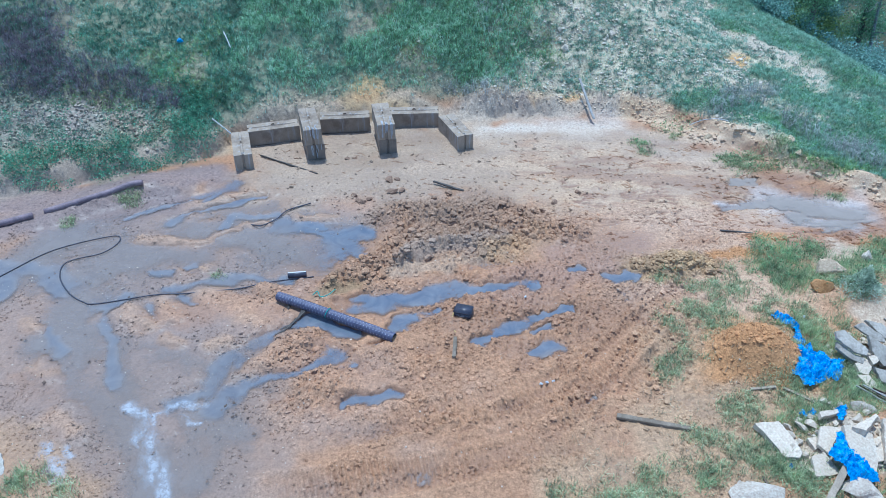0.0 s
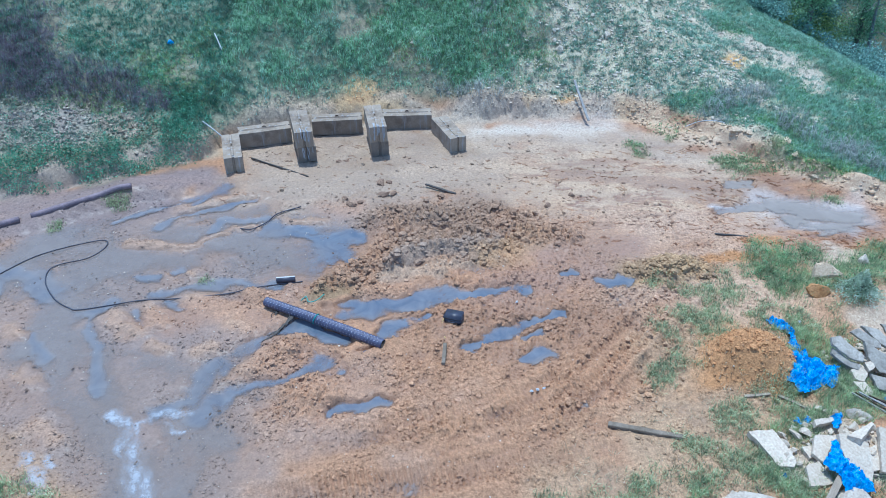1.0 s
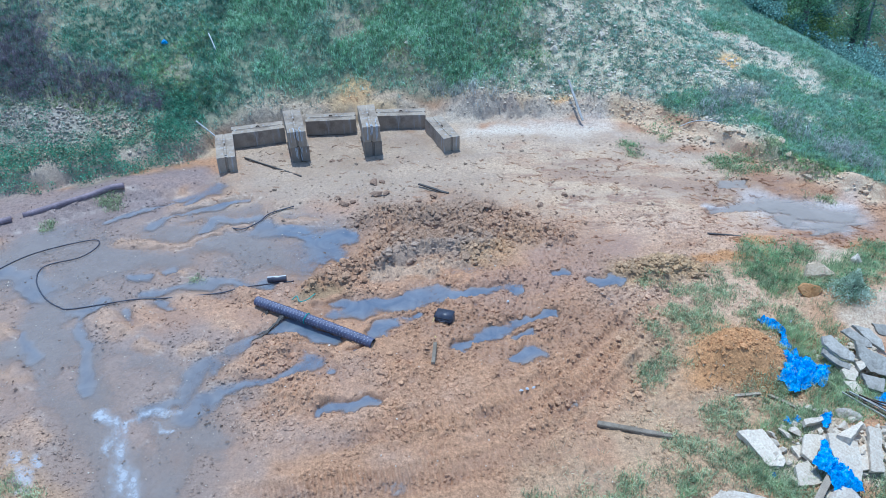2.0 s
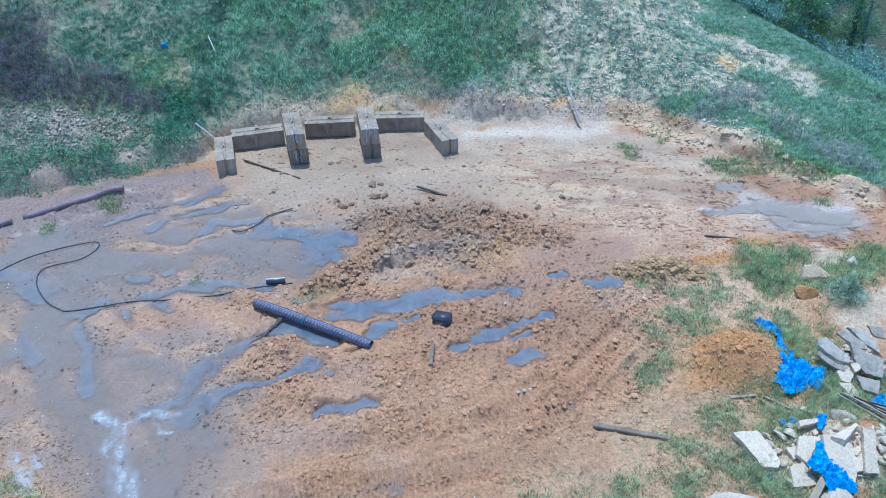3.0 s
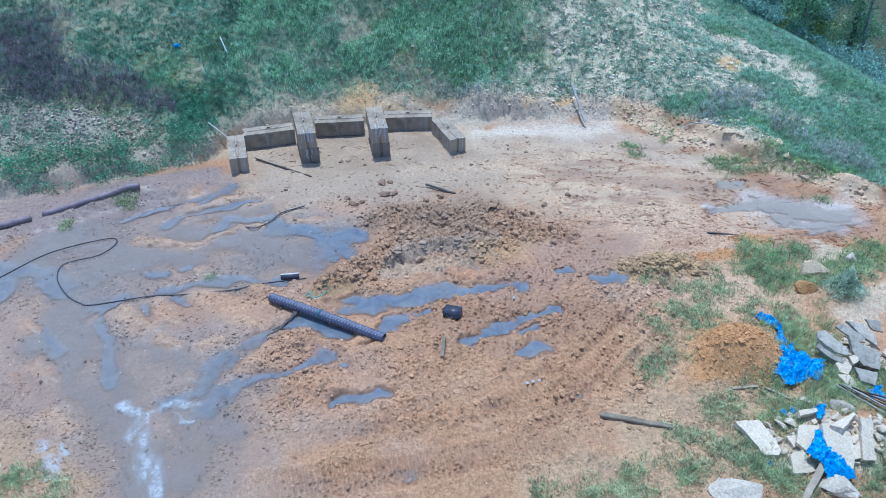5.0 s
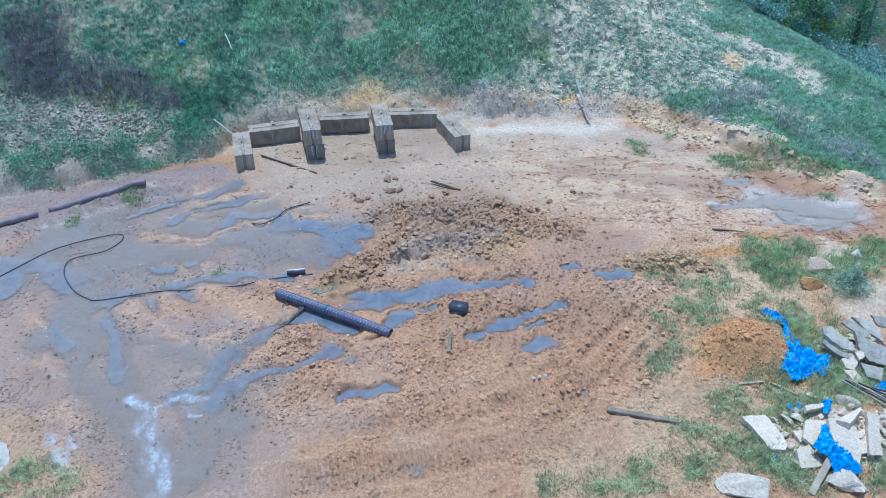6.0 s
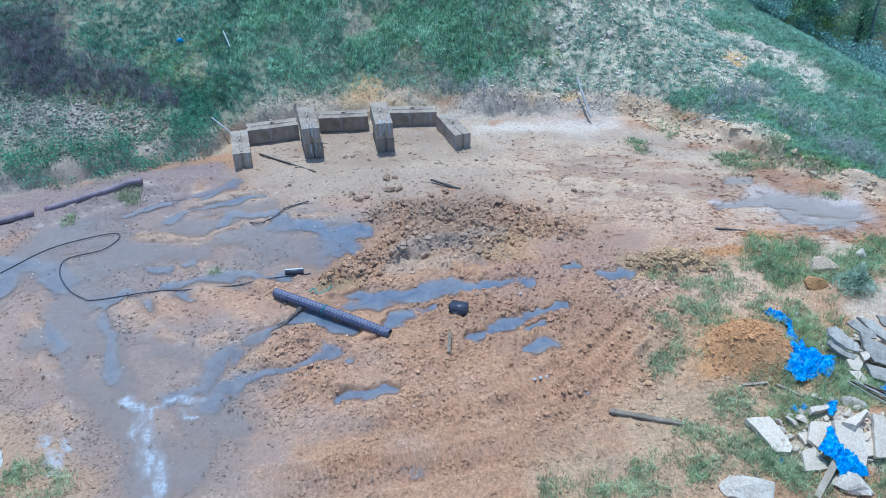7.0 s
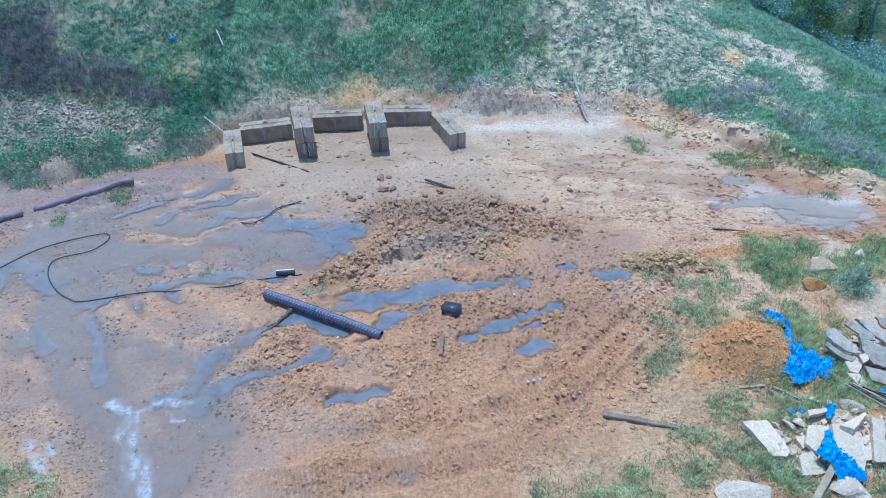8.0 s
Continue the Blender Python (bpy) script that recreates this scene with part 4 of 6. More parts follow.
def plank(name, a, b, width, thick, mat, label, category="plank", za=None, zb=None, tilt=0):
    """A board from a to b (x, y), lying on the ground or at the given heights of its ends."""
    za = max(height(*a), 0) if za is None else za
    zb = max(height(*b), 0) if zb is None else zb
    A, B = Vector((*a, za)), Vector((*b, zb))
    d = B - A
    bm = box_bm(d.length, width, thick, min(width, thick) * 0.12, 6, 0.012, int(abs(a[0] * 13)))
    ob = part(name, bm, mat)
    ob.matrix_world = Matrix.Translation((A + B) / 2) @ d.to_track_quat("X", "Z").to_matrix().to_4x4() @ pose(0, 0, 0, tilt)
    return tagged(ob, label, category)


plank("timber_plank", (3.55, 11.0), (5.05, 10.62), 0.12, 0.07, TIMBER, "grey weathered timber plank lying on dry clay")
plank("timber_bar", (-6.5, 22.8), (-4.38, 21.61), 0.05, 0.045, DARKWOOD, "dark wet timber bar lying beside the blocks", za=0.12, zb=0.06)
plank("timber_bar", (-0.5, 20.98), (0.47, 20.41), 0.075, 0.045, DARKWOOD, "dark wet timber bar on lumps of clay", za=0.14, zb=0.12)
plank("timber_bar", (8.03, 18.21), (8.97, 18.09), 0.06, 0.04, DARKWOOD, "thin dark timber lath lying in wet clay")
plank("leaning_board", (5.50, 25.50), (5.05, 26.85), 0.09, 0.045, GREYWOOD, "silvery weathered board leaning on the bank", "board", za=0.24, zb=1.28)


# ---- clods and stones ----
ICO = bmesh.new()
bmesh.ops.create_icosphere(ICO, subdivisions=1, radius=1)
ICO_V, ICO_F = np.array([v.co for v in ICO.verts]), np.array([[v.index for v in f.verts] for f in ICO.faces])
ICO.free()


OCT_V = np.array([(1, 0, 0), (-1, 0, 0), (0, 1, 0), (0, -1, 0), (0, 0, 1), (0, 0, -1)], float)
OCT_F = np.array([(0, 2, 4), (2, 1, 4), (1, 3, 4), (3, 0, 4), (2, 0, 5), (1, 2, 5), (3, 1, 5), (0, 3, 5)])


def lumps(name, spots, size, mat, seed, label, category, sink=0.25, flat=0.7, coloured=True, tone=(0.8, 1.15), crumb=False, round_off=False, jag=(0.5, 1.35)):
    """Many small angular lumps in one mesh; size: one radius for each."""
    rng = np.random.default_rng(seed)
    shape_v, shape_f = (OCT_V * 1.25, OCT_F) if crumb else (ICO_V, ICO_F)
    n, k = len(spots), len(shape_v)
    v = shape_v[None] * rng.uniform(*jag, (n, k, 1)) * rng.uniform(0.65, 1.3, (n, 1, 3))
    a, b = rng.uniform(0, 6.28, n), rng.uniform(-0.6, 0.6, n)
    ca, sa, cb, sb = np.cos(a)[:, None], np.sin(a)[:, None], np.cos(b)[:, None], np.sin(b)[:, None]
    x, y, z = v[..., 0], v[..., 1], v[..., 2]
    x, z = x * cb - z * sb, x * sb + z * cb
    x, y = x * ca - y * sa, x * sa + y * ca
    v = np.stack([x, y, z * flat], 2) * size[:, None, None] + spots[:, None, :]
    v[..., 2] += (size * flat * (1 - 2 * sink))[:, None]
    f = (shape_f[None] + (np.arange(n) * k)[:, None, None]).reshape(-1, 3)
    ob = big_mesh(name, v.reshape(-1, 3), f, mat, round_off)
    if coloured:
        col, wet = soil_colour(spots[:, 0], spots[:, 1], spots[:, 2])
        col = np.clip(col * rng.uniform(*tone, (n, 1)), 0.02, 0.8)
        dress(ob, np.repeat(col, k, 0), np.repeat(wet * 0.7, k))
    return tagged(ob, label, category, kind="stuff")


def spots_of(n, x0, x1, y0, y1, seed, density):
    p = scatter(n, x0, x1, y0, y1, seed, density)
    p[:, 2] += 0.02
    return p


def scatter(n, x0, x1, y0, y1, seed, density):
    rng = np.random.default_rng(seed)
    x, y = rng.uniform(x0, x1, n), rng.uniform(y0, y1, n)
    keep = rng.uniform(0, 1, n) < density(x, y)
    x, y = x[keep], y[keep]
    return np.stack([x, y, land(x, y) - 0.02], 1)


def mud(x, y):
    return (1 - smooth(-0.3, 0.3, over_foot(x, y))) * (1 - 0.85 * capsules(x, y, THIN, 0.5, 0.5, 52)) * (1 - 0.6 * capsules(x, y, DEEP, 0.5, 0.5, 51))


def broken(x, y):
    return np.maximum(capsules(x, y, CRATER, 0.4, 0.5, 41), 0.8 * capsules(x, y, RUBBLE, 0.6, 0.6, 44))


def make_lumps():
    rng = np.random.default_rng(5)
    p = spots_of(150000, -13, 14, 8, 25.5, 31, lambda x, y: mud(x, y) * (0.04 + (0.6 * smooth(0.45, 0.62, fbm(x, y, 0.9, 4, 131)) + 0.55 * broken(x, y)) * (1 - 0.9 * smooth(18.8, 20.2, y))) * (1 - 0.6 * smooth(19.5, 21, y)))
    lumps("small_clods", p, 0.012 + 0.030 * rng.uniform(0, 1, len(p)) ** 2.2, SOIL, 32, "small crumbs of red-brown clay strewn over the floor", "clods", tone=(0.82, 1.2), crumb=True, flat=0.5)
    p = spots_of(120000, -13, 14, 8, 25.5, 33, lambda x, y: mud(x, y) * (0.004 + 0.24 * broken(x, y) ** 2))
    lumps("clay_lumps", p, 0.014 + 0.055 * rng.uniform(0, 1, len(p)) ** 4, SOIL, 34, "broken lumps of damp red-brown clay", "clods", tone=(0.8, 1.15), flat=0.55, sink=0.40)
    p = spots_of(6000, -4, 5, 15, 21, 35, lambda x, y: capsules(x, y, CRATER, 0.5, 0.5, 41) * (0.10 + 0.6 * smooth(0.45, 0.6, fbm(x, y, 0.8, 3, 133))))
    lumps("large_clods", p, 0.03 + 0.10 * rng.uniform(0, 1, len(p)) ** 3, SOIL, 36, "torn clods of wet clay heaped round the crater", "clods", tone=(0.75, 1.15), flat=0.55, sink=0.45)
    p = spots_of(2600, -4, 5, 15, 21, 57, lambda x, y: capsules(x, y, CRATER, 0.3, 0.5, 41) * (0.15 + 0.85 * smooth(0.42, 0.58, fbm(x, y, 0.7, 3, 135))))
    lumps("crust_blocks", p, 0.045 + 0.085 * rng.uniform(0, 1, len(p)) ** 2, SOIL, 58, "angular blocks of broken clay crust heaped in the crater", "clods", tone=(0.72, 1.12), flat=0.62, sink=0.34, jag=(0.72, 1.22))
    p = spots_of(2800, -7, 11, 18.5, 24.5, 55, lambda x, y: mud(x, y) * (0.06 + 0.5 * smooth(0.5, 0.66, fbm(x * 0.4, y, 0.5, 3, 134))))
    lumps("trodden_clods", p, 0.02 + 0.05 * rng.uniform(0, 1, len(p)) ** 3, SOIL, 56, "flat dark clods trodden into the damp floor", "clods", tone=(0.4, 1.1), flat=0.45)
    p = spots_of(5000, -12, 12, 9, 24, 37, lambda x, y: 0.20 * (1 - smooth(-0.5, 0.0, over_foot(x, y))))
    lumps("pale_grit", p, 0.010 + 0.014 * rng.uniform(0, 1, len(p)) ** 2, STONE, 38, "pale stone chips scattered over the clay", "stones", coloured=False, crumb=True)
    p = spots_of(40000, -1.5, 17, 24, 36, 39, lambda x, y: (1 - 0.9 * green_hill(x, y)) * smooth(0.4, 1.2, over_foot(x, y)) * (0.08 + 0.5 * smooth(0.5, 5.5, x) * (1 - smooth(11.5, 14, x))) * smooth(0.30, 0.6, fbm(x, y, 0.7, 3, 141)))
    lumps("bank_stones", p, 0.018 + 0.065 * rng.uniform(0, 1, len(p)) ** 3.2, PALESTONE, 40, "pale stones littering the bare part of the bank", "stones", coloured=False)
    p = spots_of(4500, -17, -9.5, 21, 24.5, 41, lambda x, y: capsules(x, y, [(-15, 22.6, -12.6, 22.8, 1.1), (-11.8, 23.4, -10.4, 23.5, 0.8)], 0.5))
    lumps("bank_stones", p, 0.016 + 0.055 * rng.uniform(0, 1, len(p)) ** 2.4, SOIL, 42, "grey stones and chips on a bare patch of bank", "stones", tone=(0.45, 1.6))
    p = spots_of(7000, 7, 15, 19.5, 27, 43, lambda x, y: capsules(x, y, [(7.6, 25.9, 9.3, 24.2, 0.55), (9.3, 24.2, 11.2, 23.8, 0.5), (11.2, 23.8, 11.8, 22.0, 0.5), (11.8, 22.0, 13.8, 20.2, 0.5), (13.0, 18.5, 13.8, 19.5, 0.7)], 0.5))
    lumps("verge_rubble", p, 0.015 + 0.08 * rng.uniform(0, 1, len(p)) ** 4, SOIL, 44, "tan clods and stones along the edge of the floor", "clods", tone=(0.7, 1.3), flat=0.5, sink=0.4, round_off=True)
    p = spots_of(10000, -7, 9, 24.4, 27.4, 45, lambda x, y: smooth(-0.2, 0.5, over_foot(x, y)) * (1 - smooth(0.9, 1.6, over_foot(x, y))) * (0.2 + 0.6 * smooth(0.5, 2, x)))
    lumps("foot_rubble", p, 0.015 + 0.045 * rng.uniform(0, 1, len(p)) ** 3, SOIL, 46, "broken clods along the foot of the bank", "clods", tone=(0.7, 1.5), flat=0.5, sink=0.35)
    p = spots_of(9000, 6, 8.8, 12.0, 14.2, 47, lambda x, y: np.exp(-(((x - 7.3) / 1.1) ** 2 + ((y - 13.15) / 0.65) ** 2) * 0.9))
    lumps("heap_crumbs", p, 0.008 + 0.03 * rng.uniform(0, 1, len(p)) ** 4, SOIL, 48, "crumbly orange clay on a small heap", "clods", tone=(0.75, 1.15), flat=0.5, sink=0.4)
    p = spots_of(420, 6, 8.8, 12.0, 14.2, 149, lambda x, y: np.exp(-(((x - 7.3) / 1.0) ** 2 + ((y - 13.15) / 0.6) ** 2) * 0.9))
    lumps("heap_clods", p, 0.035 + 0.05 * rng.uniform(0, 1, len(p)) ** 2, SOIL, 150, "lumps of tan and orange clay on a small heap", "clods", tone=(0.8, 1.3), flat=0.6, sink=0.4)
    p = spots_of(1500, 5.0, 7.5, 15.9, 17.1, 151, lambda x, y: 0.85 * capsules(x, y, [(5.5, 16.35, 6.95, 16.6, 0.40), (5.6, 16.1, 6.3, 16.2, 0.2)], 0.3))
    lumps("mound_clods", p, 0.025 + 0.075 * rng.uniform(0, 1, len(p)) ** 2, SOIL, 152, "broken ochre clods piled on a low mound", "clods", tone=(0.75, 1.25), flat=0.65, sink=0.35, jag=(0.72, 1.22))
    p = spots_of(3200, -5.2, 6.2, 10.6, 16.2, 153, lambda x, y: mud(x, y) * smooth(0.50, 0.62, fbm(x, y, 0.9, 3, 154)) * (1 - 0.8 * capsules(x, y, DEEP + CLEAR, 0.3)) * (1 - 0.5 * smooth(3.5, 4.5, x)))
    lumps("turned_clods", p, 0.03 + 0.055 * rng.uniform(0, 1, len(p)) ** 2, SOIL, 155, "flat turned clods of orange clay between the puddles", "clods", tone=(0.92, 1.25), flat=0.5, sink=0.42, jag=(0.72, 1.22))


make_lumps()


def mud_tears(n, x0, x1, y0, y1, seed, density, label):
    """Curled lips of torn mud: low crooked ridges lying across the floor, in one mesh."""
    rng = np.random.default_rng(seed)
    p = spots_of(n, x0, x1, y0, y1, seed, density)
    n, k = len(p), 9
    t = np.linspace(-1, 1, k)[None, :]
    long_, wide, tall = (0.05 + 0.20 * rng.uniform(0, 1, (n, 1)) ** 2), rng.uniform(0.03, 0.085, (n, 1)), rng.uniform(0.012, 0.036, (n, 1))
    turn = rng.normal(-0.12, 0.35, (n, 1))
    bend = rng.normal(0, 0.3, (n, 1)) * long_
    ragged = rng.normal(0, 0.012, (n, k))
    px = p[:, :1] + t * long_ * np.cos(turn) - (bend * t * t + ragged) * np.sin(turn)
    py = p[:, 1:2] + t * long_ * np.sin(turn) + (bend * t * t + ragged) * np.cos(turn)
    ends = 1 - 0.85 * t * t
    pz = land(px.ravel(), py.ravel()).reshape(n, k)
    w = wide * ends * rng.uniform(0.6, 1.4, (n, k))
    front = np.stack([px, py - w, pz - 0.01], 2)
    crest = np.stack([px, py - 0.3 * w, pz + tall * ends * rng.uniform(0.6, 1.3, (n, k))], 2)
    back = np.stack([px, py + w, pz - 0.01], 2)
    v = np.stack([front, crest, back], 2).reshape(-1, 3)
    row = (np.arange(n)[:, None] * 3 * k + np.arange(k - 1)[None, :] * 3).ravel()
    f = np.concatenate([np.stack([row, row + 3, row + 4, row + 1], 1), np.stack([row + 1, row + 4, row + 5, row + 2], 1)])
    ob = big_mesh("mud_tears", v, f, SOIL, False)
    col, wet = soil_colour(p[:, 0], p[:, 1], p[:, 2])
    col = np.clip(col * np.array((0.85, 0.76, 0.70)) * rng.uniform(0.75, 1.2, (n, 1)), 0.02, 0.8)
    dress(ob, np.repeat(col, 3 * k, 0), np.repeat(wet * 0.4, 3 * k))
    return tagged(ob, label, "mud", kind="stuff")


mud_tears(2000, 1.5, 13, 17.5, 23.6, 301, lambda x, y: mud(x, y) * (0.03 + 0.5 * smooth(0.46, 0.62, fbm(x * 0.5, y, 0.9, 3, 302))) * (0.45 + 0.55 * smooth(5, 7, x)), "torn dark lips of mud across the trodden floor")
mud_tears(240, -7, 3, 20, 24, 305, lambda x, y: 0.35 * mud(x, y), "small dark lips of mud before the blocks")


def silt_specks():
    """Chips and dark crumbs standing out of the silted film."""
    rng = np.random.default_rng(81)
    p = spots_of(2200, -13, -2.5, 8.2, 19.8, 82, lambda x, y: capsules(x, y, SILT, 0.6) * (0.15 + 0.7 * smooth(0.45, 0.65, fbm(x, y, 1.3, 3, 83))))
    p[:, 2] = np.maximum(p[:, 2], 0.0)
    lumps("pale_grit", p, 0.006 + 0.012 * rng.uniform(0, 1, len(p)) ** 3, STONE, 84, "white chips scattered over the silt", "stones", coloured=False, crumb=True, flat=0.5)
    p = spots_of(2600, -13, -2.5, 8.2, 19.8, 85, lambda x, y: capsules(x, y, SILT, 0.6) * smooth(0.56, 0.68, fbm(x, y, 0.8, 3, 86)))
    p[:, 2] = np.maximum(p[:, 2], -0.01)
    lumps("dark_crumbs", p, 0.014 + 0.03 * rng.uniform(0, 1, len(p)) ** 3, SOIL, 87, "dark wet crumbs of clay on the silt", "clods", tone=(0.35, 0.8), crumb=True, flat=0.5)


silt_specks()


CLODS = [(-3.5, 22.7, 0.11), (-3.22, 22.74, 0.09), (-1.95, 21.2, 0.19), (-1.7, 21.25, 0.12), (-1.8, 20.42, 0.17), (-1.5, 20.5, 0.13), (-3.0, 20.24, 0.10), (-2.75, 19.85, 0.15), (-2.5, 20.0, 0.11), (-2.9, 19.95, 0.12), (4.15, 20.44, 0.12), (5.95, 21.18, 0.10), (3.3, 19.8, 0.14), (6.4, 19.9, 0.1)]


def boulder(name, at, size, mat, seed, label, category="rock", turn=0, group=""):
    """A rounded, faceted rock; size: three radii; at: x, y and the height of its foot."""
    bm = bmesh.new()
    bmesh.ops.create_icosphere(bm, subdivisions=3, radius=1)
    for v in bm.verts:
        k = 1 + 0.5 * noise.noise(v.co * 1.2 + Vector((seed * 3.7, 0, 0))) + 0.16 * noise.noise(v.co * 3.5 + Vector((0, seed, 0)))
        c = v.co * k
        for f in range(7):
            cut = Vector((math.cos(f * 2.4 + seed), math.sin(f * 2.4 + seed), 0.9 * math.sin(f * 1.7 + seed * 2))).normalized()
            over = c.dot(cut) - 0.68
            if over > 0:
                c = c - cut * over * 0.92
        v.co = Vector((c.x * size[0], c.y * size[1], (c.z + 0.6) * size[2]))
    ob = part(name, bm, mat)
    ob.matrix_world = pose(*at, 0, 0, turn)
    return tagged(ob, label, category, group)


for k, (x, y, r) in enumerate(((4.72, 28.81, 0.20), (4.53, 29.47, 0.12), (4.53, 29.14, 0.13), (6.69, 29.51, 0.19), (6.25, 29.73, 0.12), (6.2, 30.41, 0.12),
                              (5.61, 30.16, 0.1), (7.24, 29.1, 0.1), (6.97, 30.2, 0.11), (9.23, 29.36, 0.1))):
    boulder("white_rock", (x, y, height(x, y) - 0.02), (r, r * 0.8, r * 0.8), PALESTONE, k, "white rock lying on the stony bank", turn=40 * k, group="white rocks on the bank")
boulder("block_stone", (10.25, 16.0, 0.06), (0.42, 0.28, 0.36), VERGE, 21, "cream blocky stone standing among dry stems", turn=-14)
boulder("pale_stone", (11.68, 16.75, 0.05), (0.18, 0.16, 0.2), STONE, 22, "pale rounded stone beside the weeds")
boulder("ochre_stone", (9.72, 15.15, 0.18), (0.30, 0.2, 0.26), OCHRE, 23, "ochre clay-stained stone in the weeds", turn=-15)
boulder("tan_stone", (9.42, 24.08, 0.03), (0.21, 0.12, 0.19), TAN, 24, "squarish tan stone on the edge of the floor", turn=10)
boulder("pale_boulder", (11.25, 23.5, 0.34), (0.40, 0.24, 0.13), VERGE, 25, "pale boulder on the verge below the grass", turn=-20)
for k, (x, y, r) in enumerate(((10.35, 23.85, 0.20), (11.75, 22.9, 0.24), (11.85, 22.2, 0.16), (10.75, 23.7, 0.15), (12.2, 21.3, 0.14), (13.1, 20.5, 0.15), (9.0, 24.7, 0.14))):
    boulder("verge_stone", (x, y, height(x, y) - 0.08), (r * 1.3, r * 0.8, r * 0.5), VERGE, 90 + k, "cream stone bedded in the edge of the verge", turn=35 * k, group="stones of the verge")
for k, (x, y, r) in enumerate(CLODS):
    boulder("torn_clod", (x, y, max(height(x, y), 0) - 0.02), (r * 1.15, r * 0.75, r * 0.5), CLAY, 110 + k, "torn clod of dark wet clay on the floor", "clod", 50 * k, "clods thrown on the floor")
boulder("tan_rock", (8.78, 11.0, 0.2), (0.28, 0.2, 0.2), STONE, 26, "tan rock among slabs and dry grass")
boulder("pale_boulder", (7.95, 9.05, 0.02), (0.38, 0.3, 0.26), STONE, 27, "large pale boulder below the broken slabs", turn=-20)
boulder("pale_boulder", (5.95, 8.98, -0.02), (0.62, 0.40, 0.18), STONE, 28, "low pale boulder in rough grass", turn=-10)


# ---- broken slabs and tarpaulins ----
def slab(at, turn, outline, thick, label, mat=None, seed=0):
    """A broken piece of slab: top face with the given outline, at height at[2]."""
    bm = bmesh.new()
    rng = random.Random(900 + seed)
    rough = []
    for (x0, y0), (x1, y1) in zip(outline, outline[1:] + outline[:1]):
        rough.append((x0, y0))
        far = math.hypot(x1 - x0, y1 - y0)
        for k in range(1, int(far / 0.11) + 1):
            f, off = k / (int(far / 0.11) + 1), rng.uniform(-0.014, 0.014)
            rough.append((x0 + (x1 - x0) * f - (y1 - y0) / far * off, y0 + (y1 - y0) * f + (x1 - x0) / far * off))
    outline = rough
    top = [bm.verts.new((x, y, 0)) for x, y in outline]
    face = bm.faces.new(top)
    if face.normal.z < 0 or sum(a[0] * b[1] - a[1] * b[0] for a, b in zip(outline, outline[1:] + outline[:1])) < 0:
        bmesh.ops.reverse_faces(bm, faces=[face])
    low = bmesh.ops.extrude_face_region(bm, geom=[face])
    for v in [g for g in low["geom"] if isinstance(g, bmesh.types.BMVert)]:
        v.co.z -= thick
        v.co.x *= 1.04
    bmesh.ops.recalc_face_normals(bm, faces=bm.faces)
    bmesh.ops.bevel(bm, geom=[e for e in bm.edges], offset=0.006, segments=1, affect="EDGES")
    bmesh.ops.triangulate(bm, faces=[f for f in bm.faces if len(f.verts) > 4])
    bmesh.ops.subdivide_edges(bm, edges=[e for e in bm.edges if e.calc_length() > 0.12], cuts=1)
    for v in bm.verts:
        v.co += Vector([noise.noise(v.co * 9 + Vector((seed, k * 7, at[0]))) for k in range(3)]) * 0.003
    ob = part("concrete_slab", bm, mat or SLAB)
    ob.matrix_world = pose(*at, *turn)
    return tagged(ob, label, "slab", "broken slabs in the rubble")


slab((8.18, 9.81, 0.50), (22, 0, 10), [(-0.14, 0.49), (0.09, 0.46), (0.38, 0.21), (0.23, -0.3), (0.03, -0.6), (-0.11, -0.31), (-0.25, -0.11), (-0.23, 0.2)], 0.12, "large pale broken concrete slab leaning on rubble", seed=1)
slab((7.78, 10.16, 0.38), (15, 0, -15), [(-0.2, 0.21), (0.24, 0.31), (0.25, 0.19), (0.03, -0.11), (-0.05, -0.38), (-0.28, -0.22)], 0.1, "pale broken concrete slab among rubble", seed=2)
slab((8.48, 10.29, 0.72), (-5, 0, 20), [(-0.41, 0.01), (0.33, 0.12), (0.33, 0.05), (-0.24, -0.18)], 0.2, "thick wedge of pale concrete standing on slabs", seed=3)
slab((7.96, 10.75, 0.48), (10, 0, 10), [(-0.21, 0.05), (0.23, 0.06), (0.23, -0.02), (-0.24, -0.09)], 0.12, "short pale concrete piece wrapped by blue tarpaulin", seed=4)
slab((8.83, 9.92, 0.55), (25, 0, 0), [(-0.02, 0.48), (0.21, 0.41), (0.03, -0.44), (-0.22, -0.42)], 0.12, "long pale concrete slab leaning on rubble", seed=5)
slab((8.59, 9.83, 0.42), (20, 0, 20), [(0.02, 0.23), (0.26, 0.22), (-0.06, -0.23), (-0.21, -0.21)], 0.1, "narrow pale concrete slab between two others", seed=6)
slab((7.44, 9.58, 0.19), (10, 0, 0), [(-0.18, 0.22), (0.12, 0.34), (0.29, -0.15), (0.04, -0.2), (-0.26, -0.21)], 0.12, "dusty grey concrete slab lying in grass", seed=7)
slab((6.82, 10.18, 0.25), (12, 0, -25), [(-0.59, 0.22), (-0.15, 0.45), (0.17, 0.15), (0.39, -0.14), (0.36, -0.26), (0.09, -0.36), (-0.28, -0.03)], 0.16, "white broken concrete slab at the edge of the rubble", seed=8)
slab((7.48, 10.16, 0.24), (10, 0, 0), [(-0.13, 0.1), (0.08, 0.14), (0.12, -0.06), (-0.06, -0.17)], 0.12, "small pale piece of concrete slab", seed=9)


